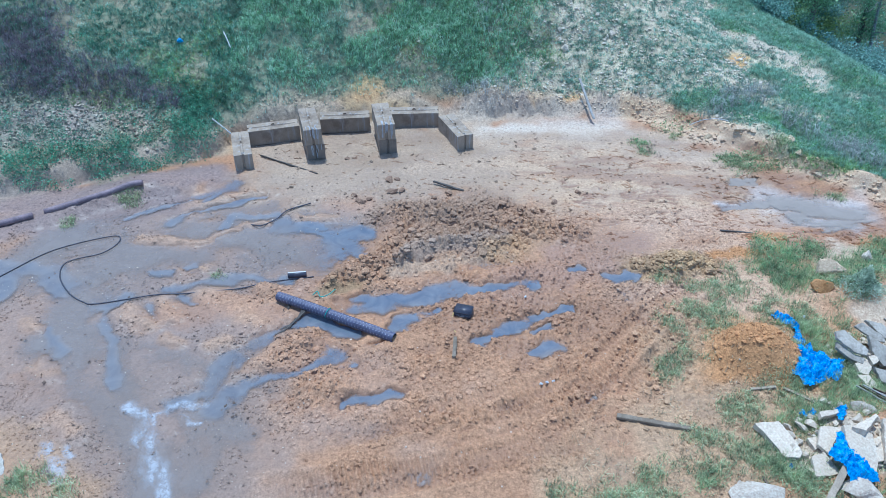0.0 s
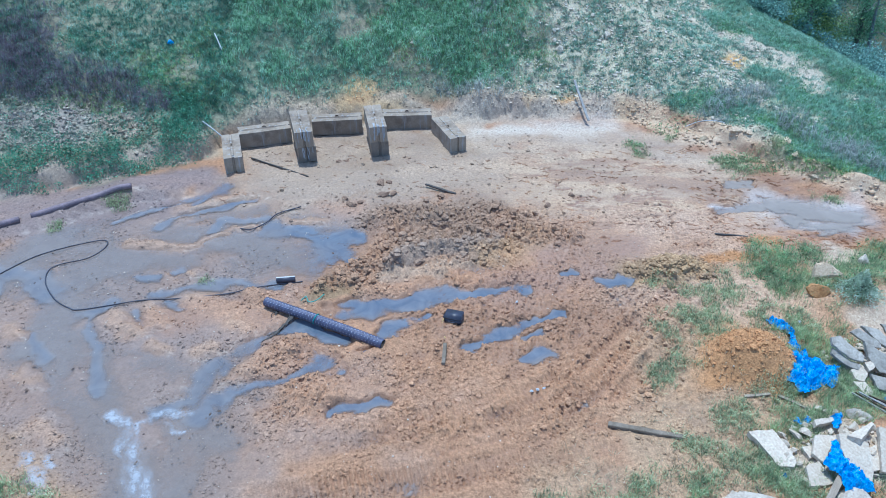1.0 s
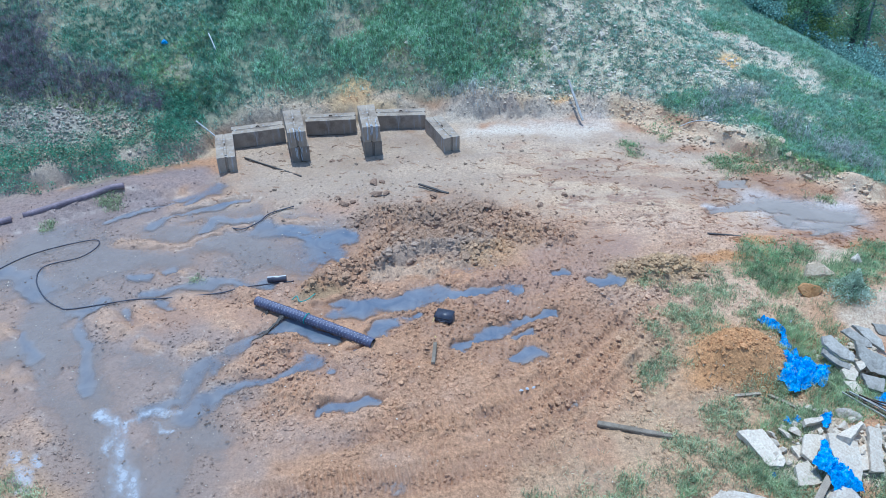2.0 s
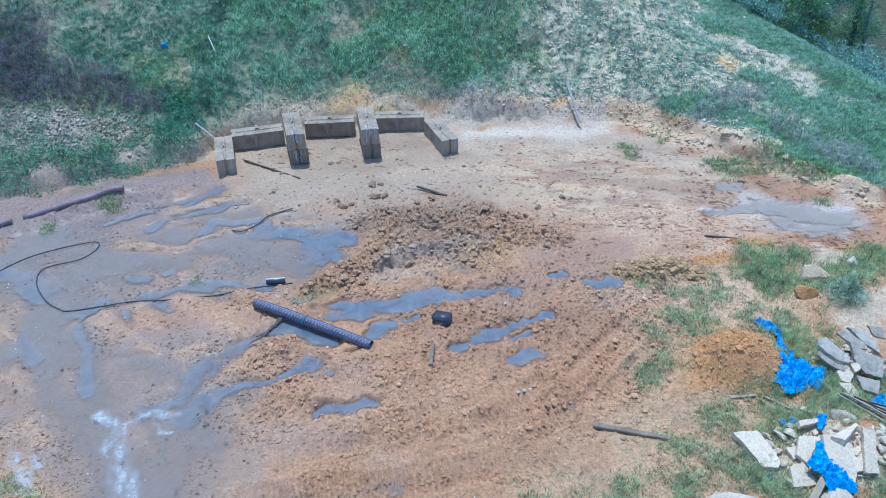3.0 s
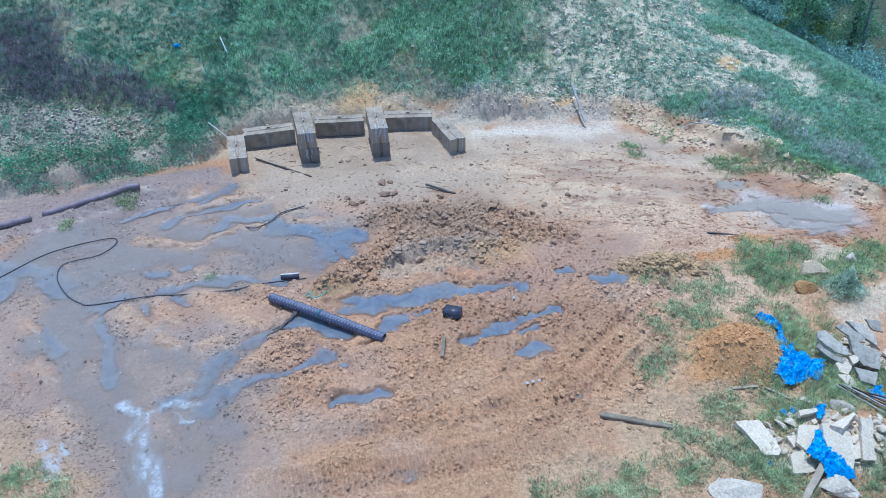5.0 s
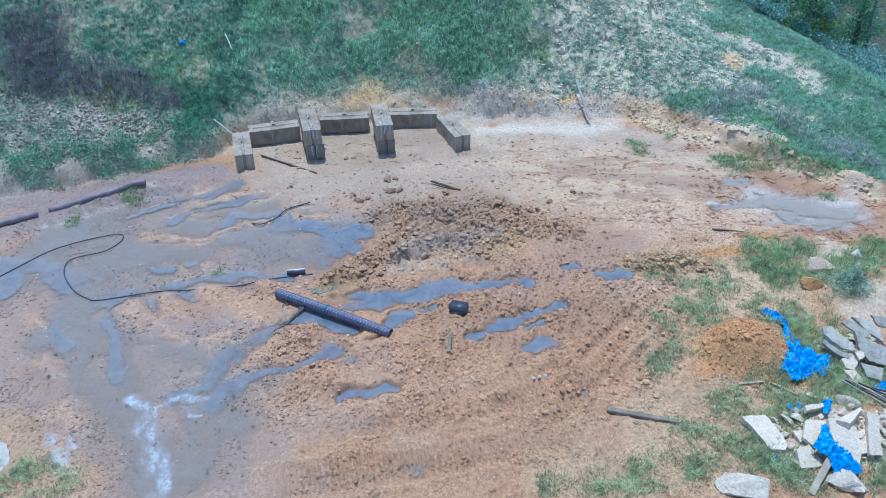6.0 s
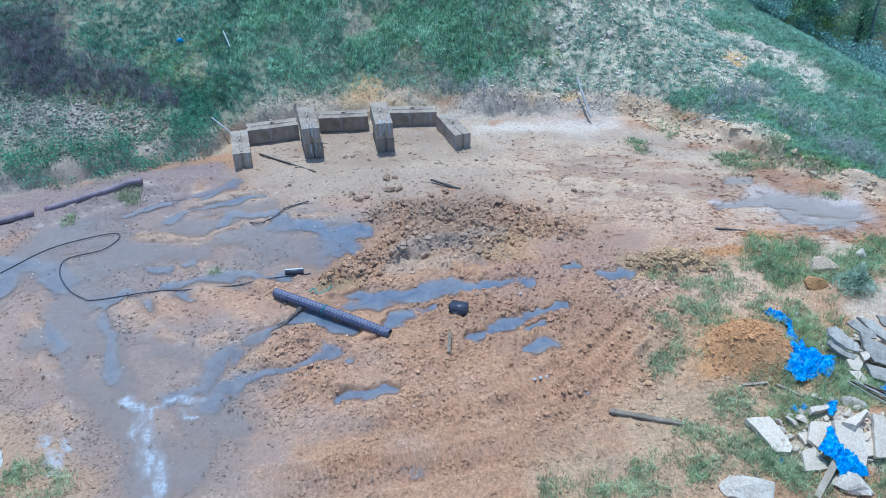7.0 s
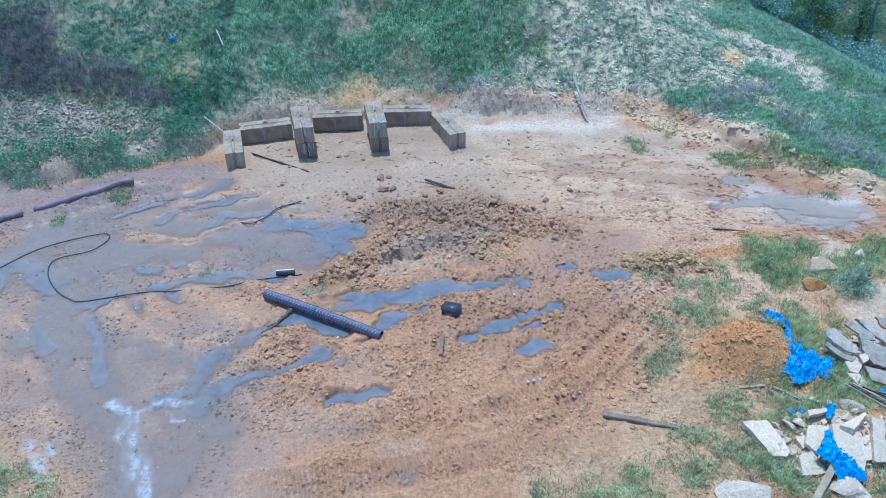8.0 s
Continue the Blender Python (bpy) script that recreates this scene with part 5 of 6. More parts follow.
slab((-9.19, 9.61, 0.17), (4, 3, 0), [(-0.36, 0.3), (-0.23, 0.38), (-0.04, 0.33), (0.18, -0.02), (0.36, -0.44), (0.09, -0.55)], 0.1, "pale flat slab bedded in orange clay", mat=DARKSLAB, seed=61)
slab((9.27, 12.74, 0.64), (28, 0, -12), [(-0.32, 0.24), (-0.13, 0.31), (0.37, -0.12), (0.33, -0.26), (0.05, -0.21), (-0.3, 0.06)], 0.09, "large grey slab on top of a leaning stack", mat=DARKSLAB, seed=40)
slab((9.24, 12.56, 0.46), (24, 0, -12), [(-0.28, 0.28), (0.09, -0.01), (0.3, -0.07), (0.24, -0.21), (-0.04, -0.11), (-0.31, 0.12)], 0.09, "grey slab under another in a leaning stack", mat=DARKSLAB, seed=41)
slab((9.89, 13.03, 0.67), (34, 0, -20), [(-0.39, 0.09), (-0.22, 0.22), (0.23, -0.01), (0.29, -0.14), (0.09, -0.16)], 0.08, "narrow grey slab in a leaning stack", mat=DARKSLAB, seed=42)
slab((10.21, 13.08, 0.66), (22, 4, -15), [(-0.42, 0.23), (-0.06, 0.23), (0.22, -0.01), (0.27, -0.29), (-0.01, -0.15)], 0.09, "grey slab at the back of a leaning stack", mat=DARKSLAB, seed=43)
slab((10.00, 12.54, 0.50), (38, 0, -10), [(-0.34, 0.39), (-0.03, 0.2), (0.35, 0.04), (0.33, -0.36), (-0.03, -0.3), (-0.27, 0.03)], 0.1, "broad blue-grey slab in a leaning stack", mat=DARKSLAB, seed=44)
slab((9.44, 12.24, 0.34), (12, 0, 10), [(-0.15, 0.14), (0.15, 0.19), (0.19, -0.01), (-0.01, -0.21), (-0.18, -0.11)], 0.12, "pale broken piece below a leaning stack", seed=45)
slab((9.74, 12.44, 0.42), (15, -8, 25), [(-0.07, 0.11), (0.13, 0.08), (0.06, -0.09), (-0.13, -0.1)], 0.1, "small pale piece caught between slabs", seed=46)
slab((9.85, 11.95, 0.32), (24, 0, -15), [(-0.26, 0.19), (0.22, 0.15), (0.17, -0.2), (-0.13, -0.14)], 0.1, "grey slab at the foot of a leaning stack", mat=DARKSLAB, seed=47)
slab((9.42, 11.85, 0.25), (15, 0, 15), [(-0.17, 0.25), (0.12, 0.16), (0.13, -0.08), (0.04, -0.31), (-0.12, -0.01)], 0.1, "pale broken piece below a leaning stack", seed=48)
slab((10.62, 13.39, 0.62), (35, 0, -25), [(-0.24, 0.1), (0.09, 0.14), (0.19, -0.12), (-0.05, -0.12)], 0.08, "grey slab standing at the back of the stack", mat=DARKSLAB, seed=49)


def make_rubble():
    p = spots_of(900, 6.6, 11.2, 9.3, 13.8, 51, lambda x, y: 0.8 * capsules(x, y, [(7.4, 10.2, 8.9, 10.3, 0.5), (8.2, 10.8, 8.9, 9.6, 0.4), (9.3, 12.7, 10.4, 12.9, 0.5), (9.8, 13.2, 10.4, 13.2, 0.4)], 0.4, 0.2))
    rng = np.random.default_rng(52)
    lumps("slab_rubble", p, 0.04 + 0.10 * rng.uniform(0, 1, len(p)) ** 1.5, SLAB, 53, "small broken concrete pieces packed under the slabs", "rubble", coloured=False, sink=0.1)


make_rubble()


def inside(px, py, poly):
    """Whether points lie inside a polygon."""
    hit = np.zeros(px.shape, bool)
    for (x0, y0), (x1, y1) in zip(poly, poly[1:] + poly[:1]):
        cross = (y0 > py) != (y1 > py)
        hit ^= cross & (px < (x1 - x0) * (py - y0) / (y1 - y0 + 1e-9) + x0)
    return hit


def tarp(at, turn, outline, rise, seed, label, step=0.027, pleats=(1.9, 0.7), grow=1.03):
    """Crumpled sheet in an outline, its folds running down to the ground at the edge."""
    outline = [(grow * u, grow * v) for u, v in outline]
    xs, ys = [p[0] for p in outline], [p[1] for p in outline]
    gx, gy = np.arange(min(xs) - 0.06, max(xs) + 0.08, step), np.arange(min(ys) - 0.06, max(ys) + 0.08, step)
    X, Y = np.meshgrid(gx, gy)
    x, y = X.ravel(), Y.ravel()
    rag = 0.16 * min(1.0, (max(xs) - min(xs)) / 0.9)
    wx, wy = (fbm(x, y, 0.25, 3, seed) - 0.5) * rag, (fbm(x, y, 0.25, 3, seed + 3) - 0.5) * rag
    ok = inside(x + wx, y + wy, outline)
    near = np.full(len(x), 9.0)
    for (x0, y0), (x1, y1) in zip(outline, outline[1:] + outline[:1]):
        dx, dy = x1 - x0, y1 - y0
        k = np.clip(((x - x0) * dx + (y - y0) * dy) / (dx * dx + dy * dy), 0, 1)
        near = np.minimum(near, np.hypot(x - x0 - k * dx, y - y0 - k * dy))
    x, y = x + step * 0.7 * (lattice((x * 9973).astype(np.int64), (y * 7919).astype(np.int64), seed) - 0.5), y + step * 0.7 * (lattice((x * 6997).astype(np.int64), (y * 8831).astype(np.int64), seed + 1) - 0.5)
    fold = 1 - 2 * np.abs(fbm(x * pleats[0] + 0.5 * y, y * pleats[1], 0.26, 2, seed + 5) - 0.5)
    fold2 = 1 - 2 * np.abs(fbm(x * 1.5 - 0.6 * y, y, 0.13, 2, seed + 9) - 0.5)
    scrunch, _ = plates(x * 1.4 + 0.5 * y, y * 0.8, 0.15, seed + 21, 1.3)
    z = rise * (smooth(0, 0.22, near) - 0.35) + 0.16 * (fold - 0.75) + 0.10 * (fold2 - 0.7) + (0.018 if pleats[0] > 3 else 0.045) * (scrunch - 0.5)
    nx, ny = len(gx), len(gy)
    i = (np.arange(ny - 1)[:, None] * nx + np.arange(nx - 1)[None, :]).ravel()
    i = i[ok[i] & ok[i + 1] & ok[i + nx] & ok[i + nx + 1]]
    f = np.stack([i, i + 1, i + 1 + nx, i + nx], 1)
    used = np.unique(f)
    back = np.zeros(len(x), int)
    back[used] = np.arange(len(used))
    ob = big_mesh("blue_tarpaulin", np.stack([x, y, z], 1)[used], back[f], TARP, False)
    ob.matrix_world = pose(at[0], at[1], max(at[2], height(at[0], at[1]) + 0.06), *turn)
    return tagged(ob, label, "tarpaulin", "scraps of blue tarpaulin")


tarp((7.92, 9.56, 0.46), (12, 0, 0), [(-0.09, 0.5), (0.09, 0.56), (0.05, 0.24), (0.23, 0.01), (0.37, -0.29), (0.33, -0.41), (0.01, -0.46), (-0.21, -0.36), (-0.25, -0.17), (-0.35, 0.12), (-0.19, 0.32)],
     0.12, 301, "crumpled blue tarpaulin draped over broken slabs", 0.022, (3.2, 0.5), 1.14)
tarp((8.39, 12.34, 0.27), (4, 0, 0), [(-0.44, 0.42), (-0.21, 0.62), (0.1, 0.62), (0.11, 0.4), (0.29, 0.33), (0.51, 0.14), (0.75, 0.23), (0.57, -0.1), (0.31, -0.52), (0.1, -0.38), (-0.3, -0.65), (-0.54, -0.56), (-0.56, -0.31), (-0.69, -0.24)],
     0.14, 311, "torn blue tarpaulin heaped beside the orange clay")
tarp((8.38, 14.15, 0.14), (0, 0, 0), [(-0.30, 0.24), (0.04, 0.26), (0.30, 0.00), (0.22, -0.20), (-0.04, -0.22), (-0.22, 0.02)], 0.05, 321, "scrap of blue tarpaulin in the grass behind the heap")
tarp((8.45, 13.55, 0.20), (0, 0, 0), [(-0.02, 0.42), (0.16, 0.36), (0.12, 0.05), (0.10, -0.35), (-0.16, -0.50), (-0.14, -0.15), (-0.03, 0.10)], 0.06, 327, "dusty strip of blue tarpaulin behind the heap")
tarp((7.67, 10.96, 0.24), (0, 0, 0), [(-0.18, 0.05), (0.24, 0.13), (0.21, -0.03), (-0.06, -0.11), (-0.22, -0.05)], 0.06, 331, "small rag of blue tarpaulin in grass")
tarp((8.21, 10.72, 0.56), (20, 0, 0), [(-0.12, 0.11), (0.16, 0.21), (0.15, 0.12), (0.07, -0.07), (-0.04, -0.2), (-0.13, -0.17), (-0.09, 0.0)], 0.08, 341, "blue tarpaulin rag knotted round a concrete piece")
tarp((9.80, 11.53, 0.24), (0, 0, 0), [(-0.07, 0.15), (0.3, 0.19), (0.22, -0.19), (-0.15, -0.15)], 0.06, 351, "small rag of blue tarpaulin in weeds")
tarp((6.75, 9.62, 0.06), (0, 0, 0), [(-0.14, 0.08), (0.12, 0.1), (0.14, -0.06), (-0.1, -0.08)], 0.04, 361, "small rag of blue tarpaulin in dry grass")

# ---- loose things on the floor ----
plank("timber_plank", (7.86, 9.55), (7.2, 8.8), 0.13, 0.05, PALEWOOD, "pale raw timber plank propped against rubble", za=0.42, zb=0.06)
plank("timber_stick", (6.16, 9.4), (6.2, 9.1), 0.05, 0.04, TIMBER, "short grey stick in the grass")
plank("timber_lath", (6.72, 11.77), (7.3, 11.8), 0.07, 0.03, PALEWOOD, "thin weathered lath on dry clay")
plank("timber_lath", (7.46, 11.77), (7.95, 11.3), 0.07, 0.03, PALEWOOD, "weathered lath lying in the grass")
for k in range(8):
    pale = k % 2 == 0
    plank("metal_bar", (8.98 + 0.055 * k, 11.66 - 0.03 * k), (9.66 + 0.05 * k, 10.66 + 0.05 * k), 0.028, 0.03, GREYWOOD if pale else IRON, "pale long bar on a heap of bars" if pale else "long dark metal bar on a heap of bars", "bar", za=0.33 + 0.04 * (k % 3), zb=0.42 + 0.03 * (k % 4))["group"] = "heap of bars"



def rod(name, points, radius, mat, label, category, sides=8):
    ob = part(name, tube_bm(curve_points(points, 6), radius, sides), mat, None, smooth_faces=True)
    return tagged(ob, label, category)


rod("white_pole", [(-8.32, 23.95, 0.97), (-7.90, 23.8, 0.67), (-7.50, 23.65, 0.37)], 0.024, WHITE, "thin white pole leaning from the bank", "pole")
rod("white_stick", [(-8.44, 27.46, 2.87), (-8.30, 27.2, 2.75), (-8.10, 26.87, 2.47)], 0.022, WHITE, "thin white stick lying on the grassy bank", "stick")
rod("bent_pipe", [(x, y, height(x, y) + 0.09) for x, y in ((8.95, 24.95), (9.35, 24.88), (9.75, 24.72), (10.0, 24.5), (10.1, 24.3))], 0.014, WHITE, "bent pale pipe lying along the verge", "pipe")
rod("buried_pipe", [(-9.72, 20.40, 0.45), (-10.1, 20.28, 0.44), (-10.6, 19.98, 0.36), (-11.3, 19.56, 0.31), (-12.3, 19.0, 0.22)], 0.095, DUSTYPIPE, "dusty black pipe half buried in clay", "pipe", 14)
rod("buried_pipe", [(-12.55, 18.8, 0.24), (-13.4, 18.4, 0.18), (-14.2, 18.0, 0.14)], 0.095, DUSTYPIPE, "dusty black pipe half buried in clay", "pipe", 14)
rod("wire", [(-6.1, 18.66, 0.03), (-5.75, 18.55, 0.04), (-5.53, 18.63, 0.04), (-5.25, 18.94, 0.04), (-4.99, 19.41, 0.05), (-4.34, 19.79, 0.06)], 0.018, BLACKPLASTIC, "short black wire curled on the wet clay", "wire")


def shredded_strap(a, b, strands, seed, label):
    """Thin torn strips hanging from a and trailing to b."""
    rng = random.Random(seed)
    bm = bmesh.new()
    a, b = Vector(a), Vector(b)
    for _ in range(strands):
        far = rng.uniform(0.45, 1.0)
        side = Vector((b.y - a.y, a.x - b.x, 0)).normalized()
        row = []
        for k in range(6):
            f = k / 5
            q = a.lerp(b, f * far) + side * (rng.gauss(0, 0.035) + 0.10 * (rng.random() - 0.5) * f)
            q.z = a.z * (1 - f) ** 2.2 + 0.012
            row.append(q)
        strip = tube_bm(curve_points(row, 4), rng.uniform(0.008, 0.016), 5)
        extra = bpy.data.meshes.new("strip")
        strip.to_mesh(extra)
        strip.free()
        bm.from_mesh(extra)
        bpy.data.meshes.remove(extra)
    return tagged(part("burnt_strap", bm, DARKWOOD), label, "strap")


shredded_strap((-3.69, 14.62, 0.14), (-4.5, 13.35, 0.0), 7, 11, "burnt black strap frayed and trailing in a puddle")
shredded_strap((-4.15, 14.9, 0.14), (-4.35, 13.95, 0.0), 6, 12, "burnt black strap hanging frayed from the drain pipe")
rod("teal_cord", [(-3.62, 15.1, 0.14), (-3.5, 15.2, 0.19), (-3.4, 15.02, 0.16), (-3.2, 15.08, 0.18), (-3.05, 15.35, 0.15)], 0.011, TEAL, "frayed teal cord beside the drain pipe", "cord")
rod("yellow_string", [(0.1, 14.5, 0.16), (0.0, 14.2, 0.07), (0.03, 13.9, 0.08), (0.12, 13.65, 0.09), (0.09, 13.4, 0.1)], 0.012, YELLOW, "thin yellow cord tied to a black case", "cord", 6)
rod("yellow_string", [(0.05, 12.72, 0.09), (-0.3, 12.7, 0.08), (-0.7, 12.74, 0.06), (-0.95, 12.6, 0.06)], 0.01, YELLOW, "thin yellow cord lying on clay", "cord", 6)
plank("wooden_stake", (0.09, 13.42), (0.04, 12.75), 0.085, 0.07, TIMBER, "grey wooden stake lying on clay with a cord", "stake", za=0.15, zb=0.13)


def case():
    """Small black moulded case with a lid rim and a carrying handle."""
    ob = thing("black_case", pose(0.33, 14.42, 0.06, 6, -5, -22), "black moulded plastic case lying on clay", "case")
    shell = part("body", box_bm(0.44, 0.30, 0.15, 0.022, 0, 0.004), BLACKPLASTIC, ob, smooth_faces=True)
    part("lid", box_bm(0.46, 0.32, 0.07, 0.018, 0, 0.004, 3, 0.152), BLACKPLASTIC, ob, "dusty black lid", smooth_faces=True)
    part("handle", tube_bm(curve_points([(-0.08, -0.16, 0.12), (-0.06, -0.2, 0.12), (0.06, -0.2, 0.12), (0.08, -0.16, 0.12)], 4), 0.012, 6), BLACKPLASTIC, shell)


def canister():
    ob = thing("canister", pose(-4.18, 16.06, 0.085, 0, 0, 8), "short black tube with a white stripe on wet clay", "tube")
    tube = part("tube", tube_bm([(-0.25, 0, 0), (-0.245, 0, 0), (0.245, 0, 0), (0.25, 0, 0)], [0.07, 0.08, 0.08, 0.07], 16), BLACKPLASTIC, ob, smooth_faces=True)
    bm = bmesh.new()
    arc = [radians(60 + 8 * k) for k in range(6)]
    v = [[bm.verts.new((x, 0.083 * math.cos(a), 0.083 * math.sin(a))) for a in arc] for x in (-0.245, 0.245)]
    for k in range(5):
        bm.faces.new((v[0][k], v[1][k], v[1][k + 1], v[0][k + 1]))
    part("stripe", bm, WHITE, tube, "white painted stripe")


case()
canister()
for k, (x, y) in enumerate(((2.01, 11.93), (2.15, 11.98), (2.3, 12.02), (8.91, 14.23), (1.95, 15.05))):
    boulder("white_chip", (x, y, height(x, y) + 0.045), (0.05, 0.035, 0.03), WHITE, 60 + k, "small white chip lying on clay", "litter", 20 * k, "white chips")
boulder("blue_scrap", (-10.06, 27.22, height(-10.06, 27.22) + 0.03), (0.13, 0.1, 0.11), TARP, 71, "crumpled blue scrap on the grassy bank", "litter")


# ---- foam on the water ----
def foam():
    rows = [(-7.06, 11.25, -6.62, 11.04, 0.10), (-6.62, 11.04, -6.26, 11.25, 0.08), (-6.26, 11.25, -5.69, 11.42, 0.11), (-6.62, 11.04, -6.64, 10.65, 0.12), (-6.64, 10.65, -6.76, 10.42, 0.06), (-6.40, 10.40, -6.36, 10.05, 0.14),
            (-6.31, 10.05, -5.97, 9.49, 0.17), (-5.97, 9.49, -5.73, 8.76, 0.12), (-5.82, 11.04, -5.43, 10.96, 0.04), (-8.55, 10.19, -8.48, 10.04, 0.10), (-8.11, 9.62, -7.96, 9.42, 0.14), (-7.96, 10.19, -7.84, 10.05, 0.08)]
    gx, gy = np.arange(-9, -4.8, 0.02), np.arange(8.6, 11.9, 0.02)
    X, Y = np.meshgrid(gx, gy)
    x, y = X.ravel(), Y.ravel()
    k = capsules(x, y, [(a, b, c, d, 1.42 * r) for a, b, c, d, r in rows], 1.05, 0.9, 151) * (0.15 + 1.3 * fbm(x * 2.2 + 0.9 * y, y * 0.7, 0.22, 4, 152))
    z = 0.004 + 0.006 * np.clip(k, 0, 1) + np.maximum(land(x, y) + 0.004, 0)
    nx = len(gx)
    i = (np.arange(len(gy) - 1)[:, None] * nx + np.arange(nx - 1)[None, :]).ravel()
    i = i[k[i] > 0.03]
    f = np.stack([i, i + 1, i + 1 + nx, i + nx], 1)
    used = np.unique(f)
    back = np.zeros(len(x), int)
    back[used] = np.arange(len(used))
    ob = big_mesh("foam", np.stack([x, y, z], 1)[used], back[f], FOAM)
    ob.data.attributes.new("cover", "FLOAT", "POINT").data.foreach_set("value", smooth(0.03, 1.0, k[used]).astype(np.float32))
    tagged(ob, "thin white foam drifting on muddy water", "foam", kind="stuff")


foam()


# ---- grass and weeds ----
def tufts(name, spots, blades, length, width, lean, mat, seed, label, category, simple=False, wide=0.045):
    """Blades in tufts at spots (n, 3); one joined mesh."""
    rng = np.random.default_rng(seed)
    n = len(spots) * blades
    base = np.repeat(spots, blades, 0) + np.concatenate([rng.normal(0, wide, (n, 2)), np.zeros((n, 1))], 1)
    ang, ln = rng.uniform(0, 2 * math.pi, n), length * rng.uniform(0.5, 1.25, n)
    out = lean * rng.uniform(0.25, 1.0, n)
    d = np.stack([np.cos(ang), np.sin(ang), np.zeros(n)], 1)
    e = np.stack([-np.sin(ang), np.cos(ang), np.zeros(n)], 1) * (width * rng.uniform(0.6, 1.3, n))[:, None] / 2
    up = np.array([0, 0, 1.0])
    mid = base + d * (ln * out * 0.35)[:, None] + up * (ln * 0.62)[:, None]
    tip = base + d * (ln * out)[:, None] + up * (ln * (1.0 - 0.45 * out))[:, None]
    if simple:
        v = np.stack([base - e, base + e, tip], 1).reshape(-1, 3)
        return tagged(big_mesh(name, v, np.arange(3 * n).reshape(-1, 3), mat, False), label, category, kind="stuff")
    v = np.stack([base - e, base + e, mid + e * 0.8, mid - e * 0.8, tip], 1).reshape(-1, 3)
    k = np.arange(n)[:, None] * 5
    f = np.concatenate([k + np.array([[0, 1, 2]]), k + np.array([[0, 2, 3]]), k + np.array([[3, 2, 4]])])
    return tagged(big_mesh(name, v, f, mat, False), label, category, kind="stuff")


GREEN = leaf_material("fresh grass", (0.130, 0.270, 0.173), (0.429, 0.614, 0.465))
DARKGRASS = leaf_material("dark rank grass", (0.048, 0.156, 0.103), (0.180, 0.372, 0.262))
SAGE = leaf_material("grey-green weed", (0.152, 0.262, 0.185), (0.404, 0.545, 0.440))
STRAW = leaf_material("dry straw", (0.30, 0.24, 0.14), (0.55, 0.47, 0.32))
DEADSTEM = leaf_material("dead stems", (0.101, 0.090, 0.111), (0.270, 0.240, 0.286))
PALESTEM = leaf_material("pale dry stems", (0.33, 0.34, 0.32), (0.54, 0.55, 0.51))
BROAD = leaf_material("broad weed leaves", (0.076, 0.216, 0.134), (0.243, 0.480, 0.304), 0.6)
LONGGRASS = leaf_material("long pale grass", (0.251, 0.433, 0.254), (0.524, 0.748, 0.508))
MOSSGREEN = leaf_material("yellow-green grass", (0.18, 0.31, 0.11), (0.39, 0.54, 0.25))
RANKGRASS = leaf_material("rank grass", (0.19, 0.285, 0.125), (0.46, 0.555, 0.305))
FLOORGRASS = leaf_material("thin floor grass", (0.24, 0.30, 0.155), (0.52, 0.57, 0.335))
BUSH = leaf_material("yellow-green leaves", (0.25, 0.35, 0.11), (0.52, 0.62, 0.27), 0.55)
BROAD2 = leaf_material("light weed leaves", (0.10, 0.24, 0.10), (0.28, 0.48, 0.22), 0.55)
FOREST = leaf_material("forest leaves", (0.114, 0.222, 0.191), (0.395, 0.600, 0.517), 0.5)
WEED = leaf_material("soft weed leaves", (0.33, 0.42, 0.29), (0.60, 0.69, 0.53), 0.6)
FOREST2 = leaf_material("yellower forest leaves", (0.166, 0.297, 0.163), (0.475, 0.696, 0.425), 0.5)


tufts("dark_grass", scatter(34000, -18, -5, 20, 33, 7, lambda x, y: green_hill(x, y) * (1 - smooth(-9, -6, x))), 7, 0.17, 0.026, 1.2, DARKGRASS, 17, "dark rank grass and weeds on the bank", "grass", True)
tufts("hill_grass", scatter(100000, -17, 19, 20, 37, 1, lambda x, y: green_hill(x, y) * (0.25 + 0.75 * smooth(-9, -6, x))), 7, 0.19, 0.026, 1.1, GREEN, 11, "fresh green grass on the bank", "grass", True)
tufts("sage_weeds", scatter(14500, 0, 17, 24, 37, 2, lambda x, y: smooth(0.5, 1.2, over_foot(x, y)) * smooth(0.5, 3.5, x) * (1 - 0.8 * green_hill(x, y)) * (0.45 + 0.5 * smooth(0.42, 0.6, fbm(x, y, 1.1, 3, 111))) * (1 - 0.7 * capsules(x, y, BARE, 0.5))),
      24, 0.14, 0.024, 1.2, SAGE, 12, "grey-green cushions of weed dotted over the stony bank", "weeds", True, 0.065)
tufts("sparse_weeds", scatter(14000, -17, 3, 20, 34, 21, lambda x, y: smooth(0.4, 1.2, over_foot(x, y)) * (0.35 + 0.5 * smooth(0.45, 0.6, fbm(x, y, 0.9, 3, 112)))),
      12, 0.16, 0.024, 1.2, SAGE, 22, "grey-green weeds among the grass of the bank", "weeds", True, 0.07)
tufts("long_grass", scatter(32000, -8, 5, 25, 34, 4, lambda x, y: smooth(0.8, 2.0, over_foot(x, y)) * np.maximum(smooth(0.42, 0.60, fbm(x, y, 1.2, 4, 171)), 0.45 * smooth(-0.5, 1.0, x)) * (1 - smooth(2.0, 4.8, x + 1.6 * (fbm(x, y, 1.5, 3, 172) - 0.5)))),
      4, 0.26, 0.016, 1.1, LONGGRASS, 14, "longer pale green grass on the steep bank", "grass")
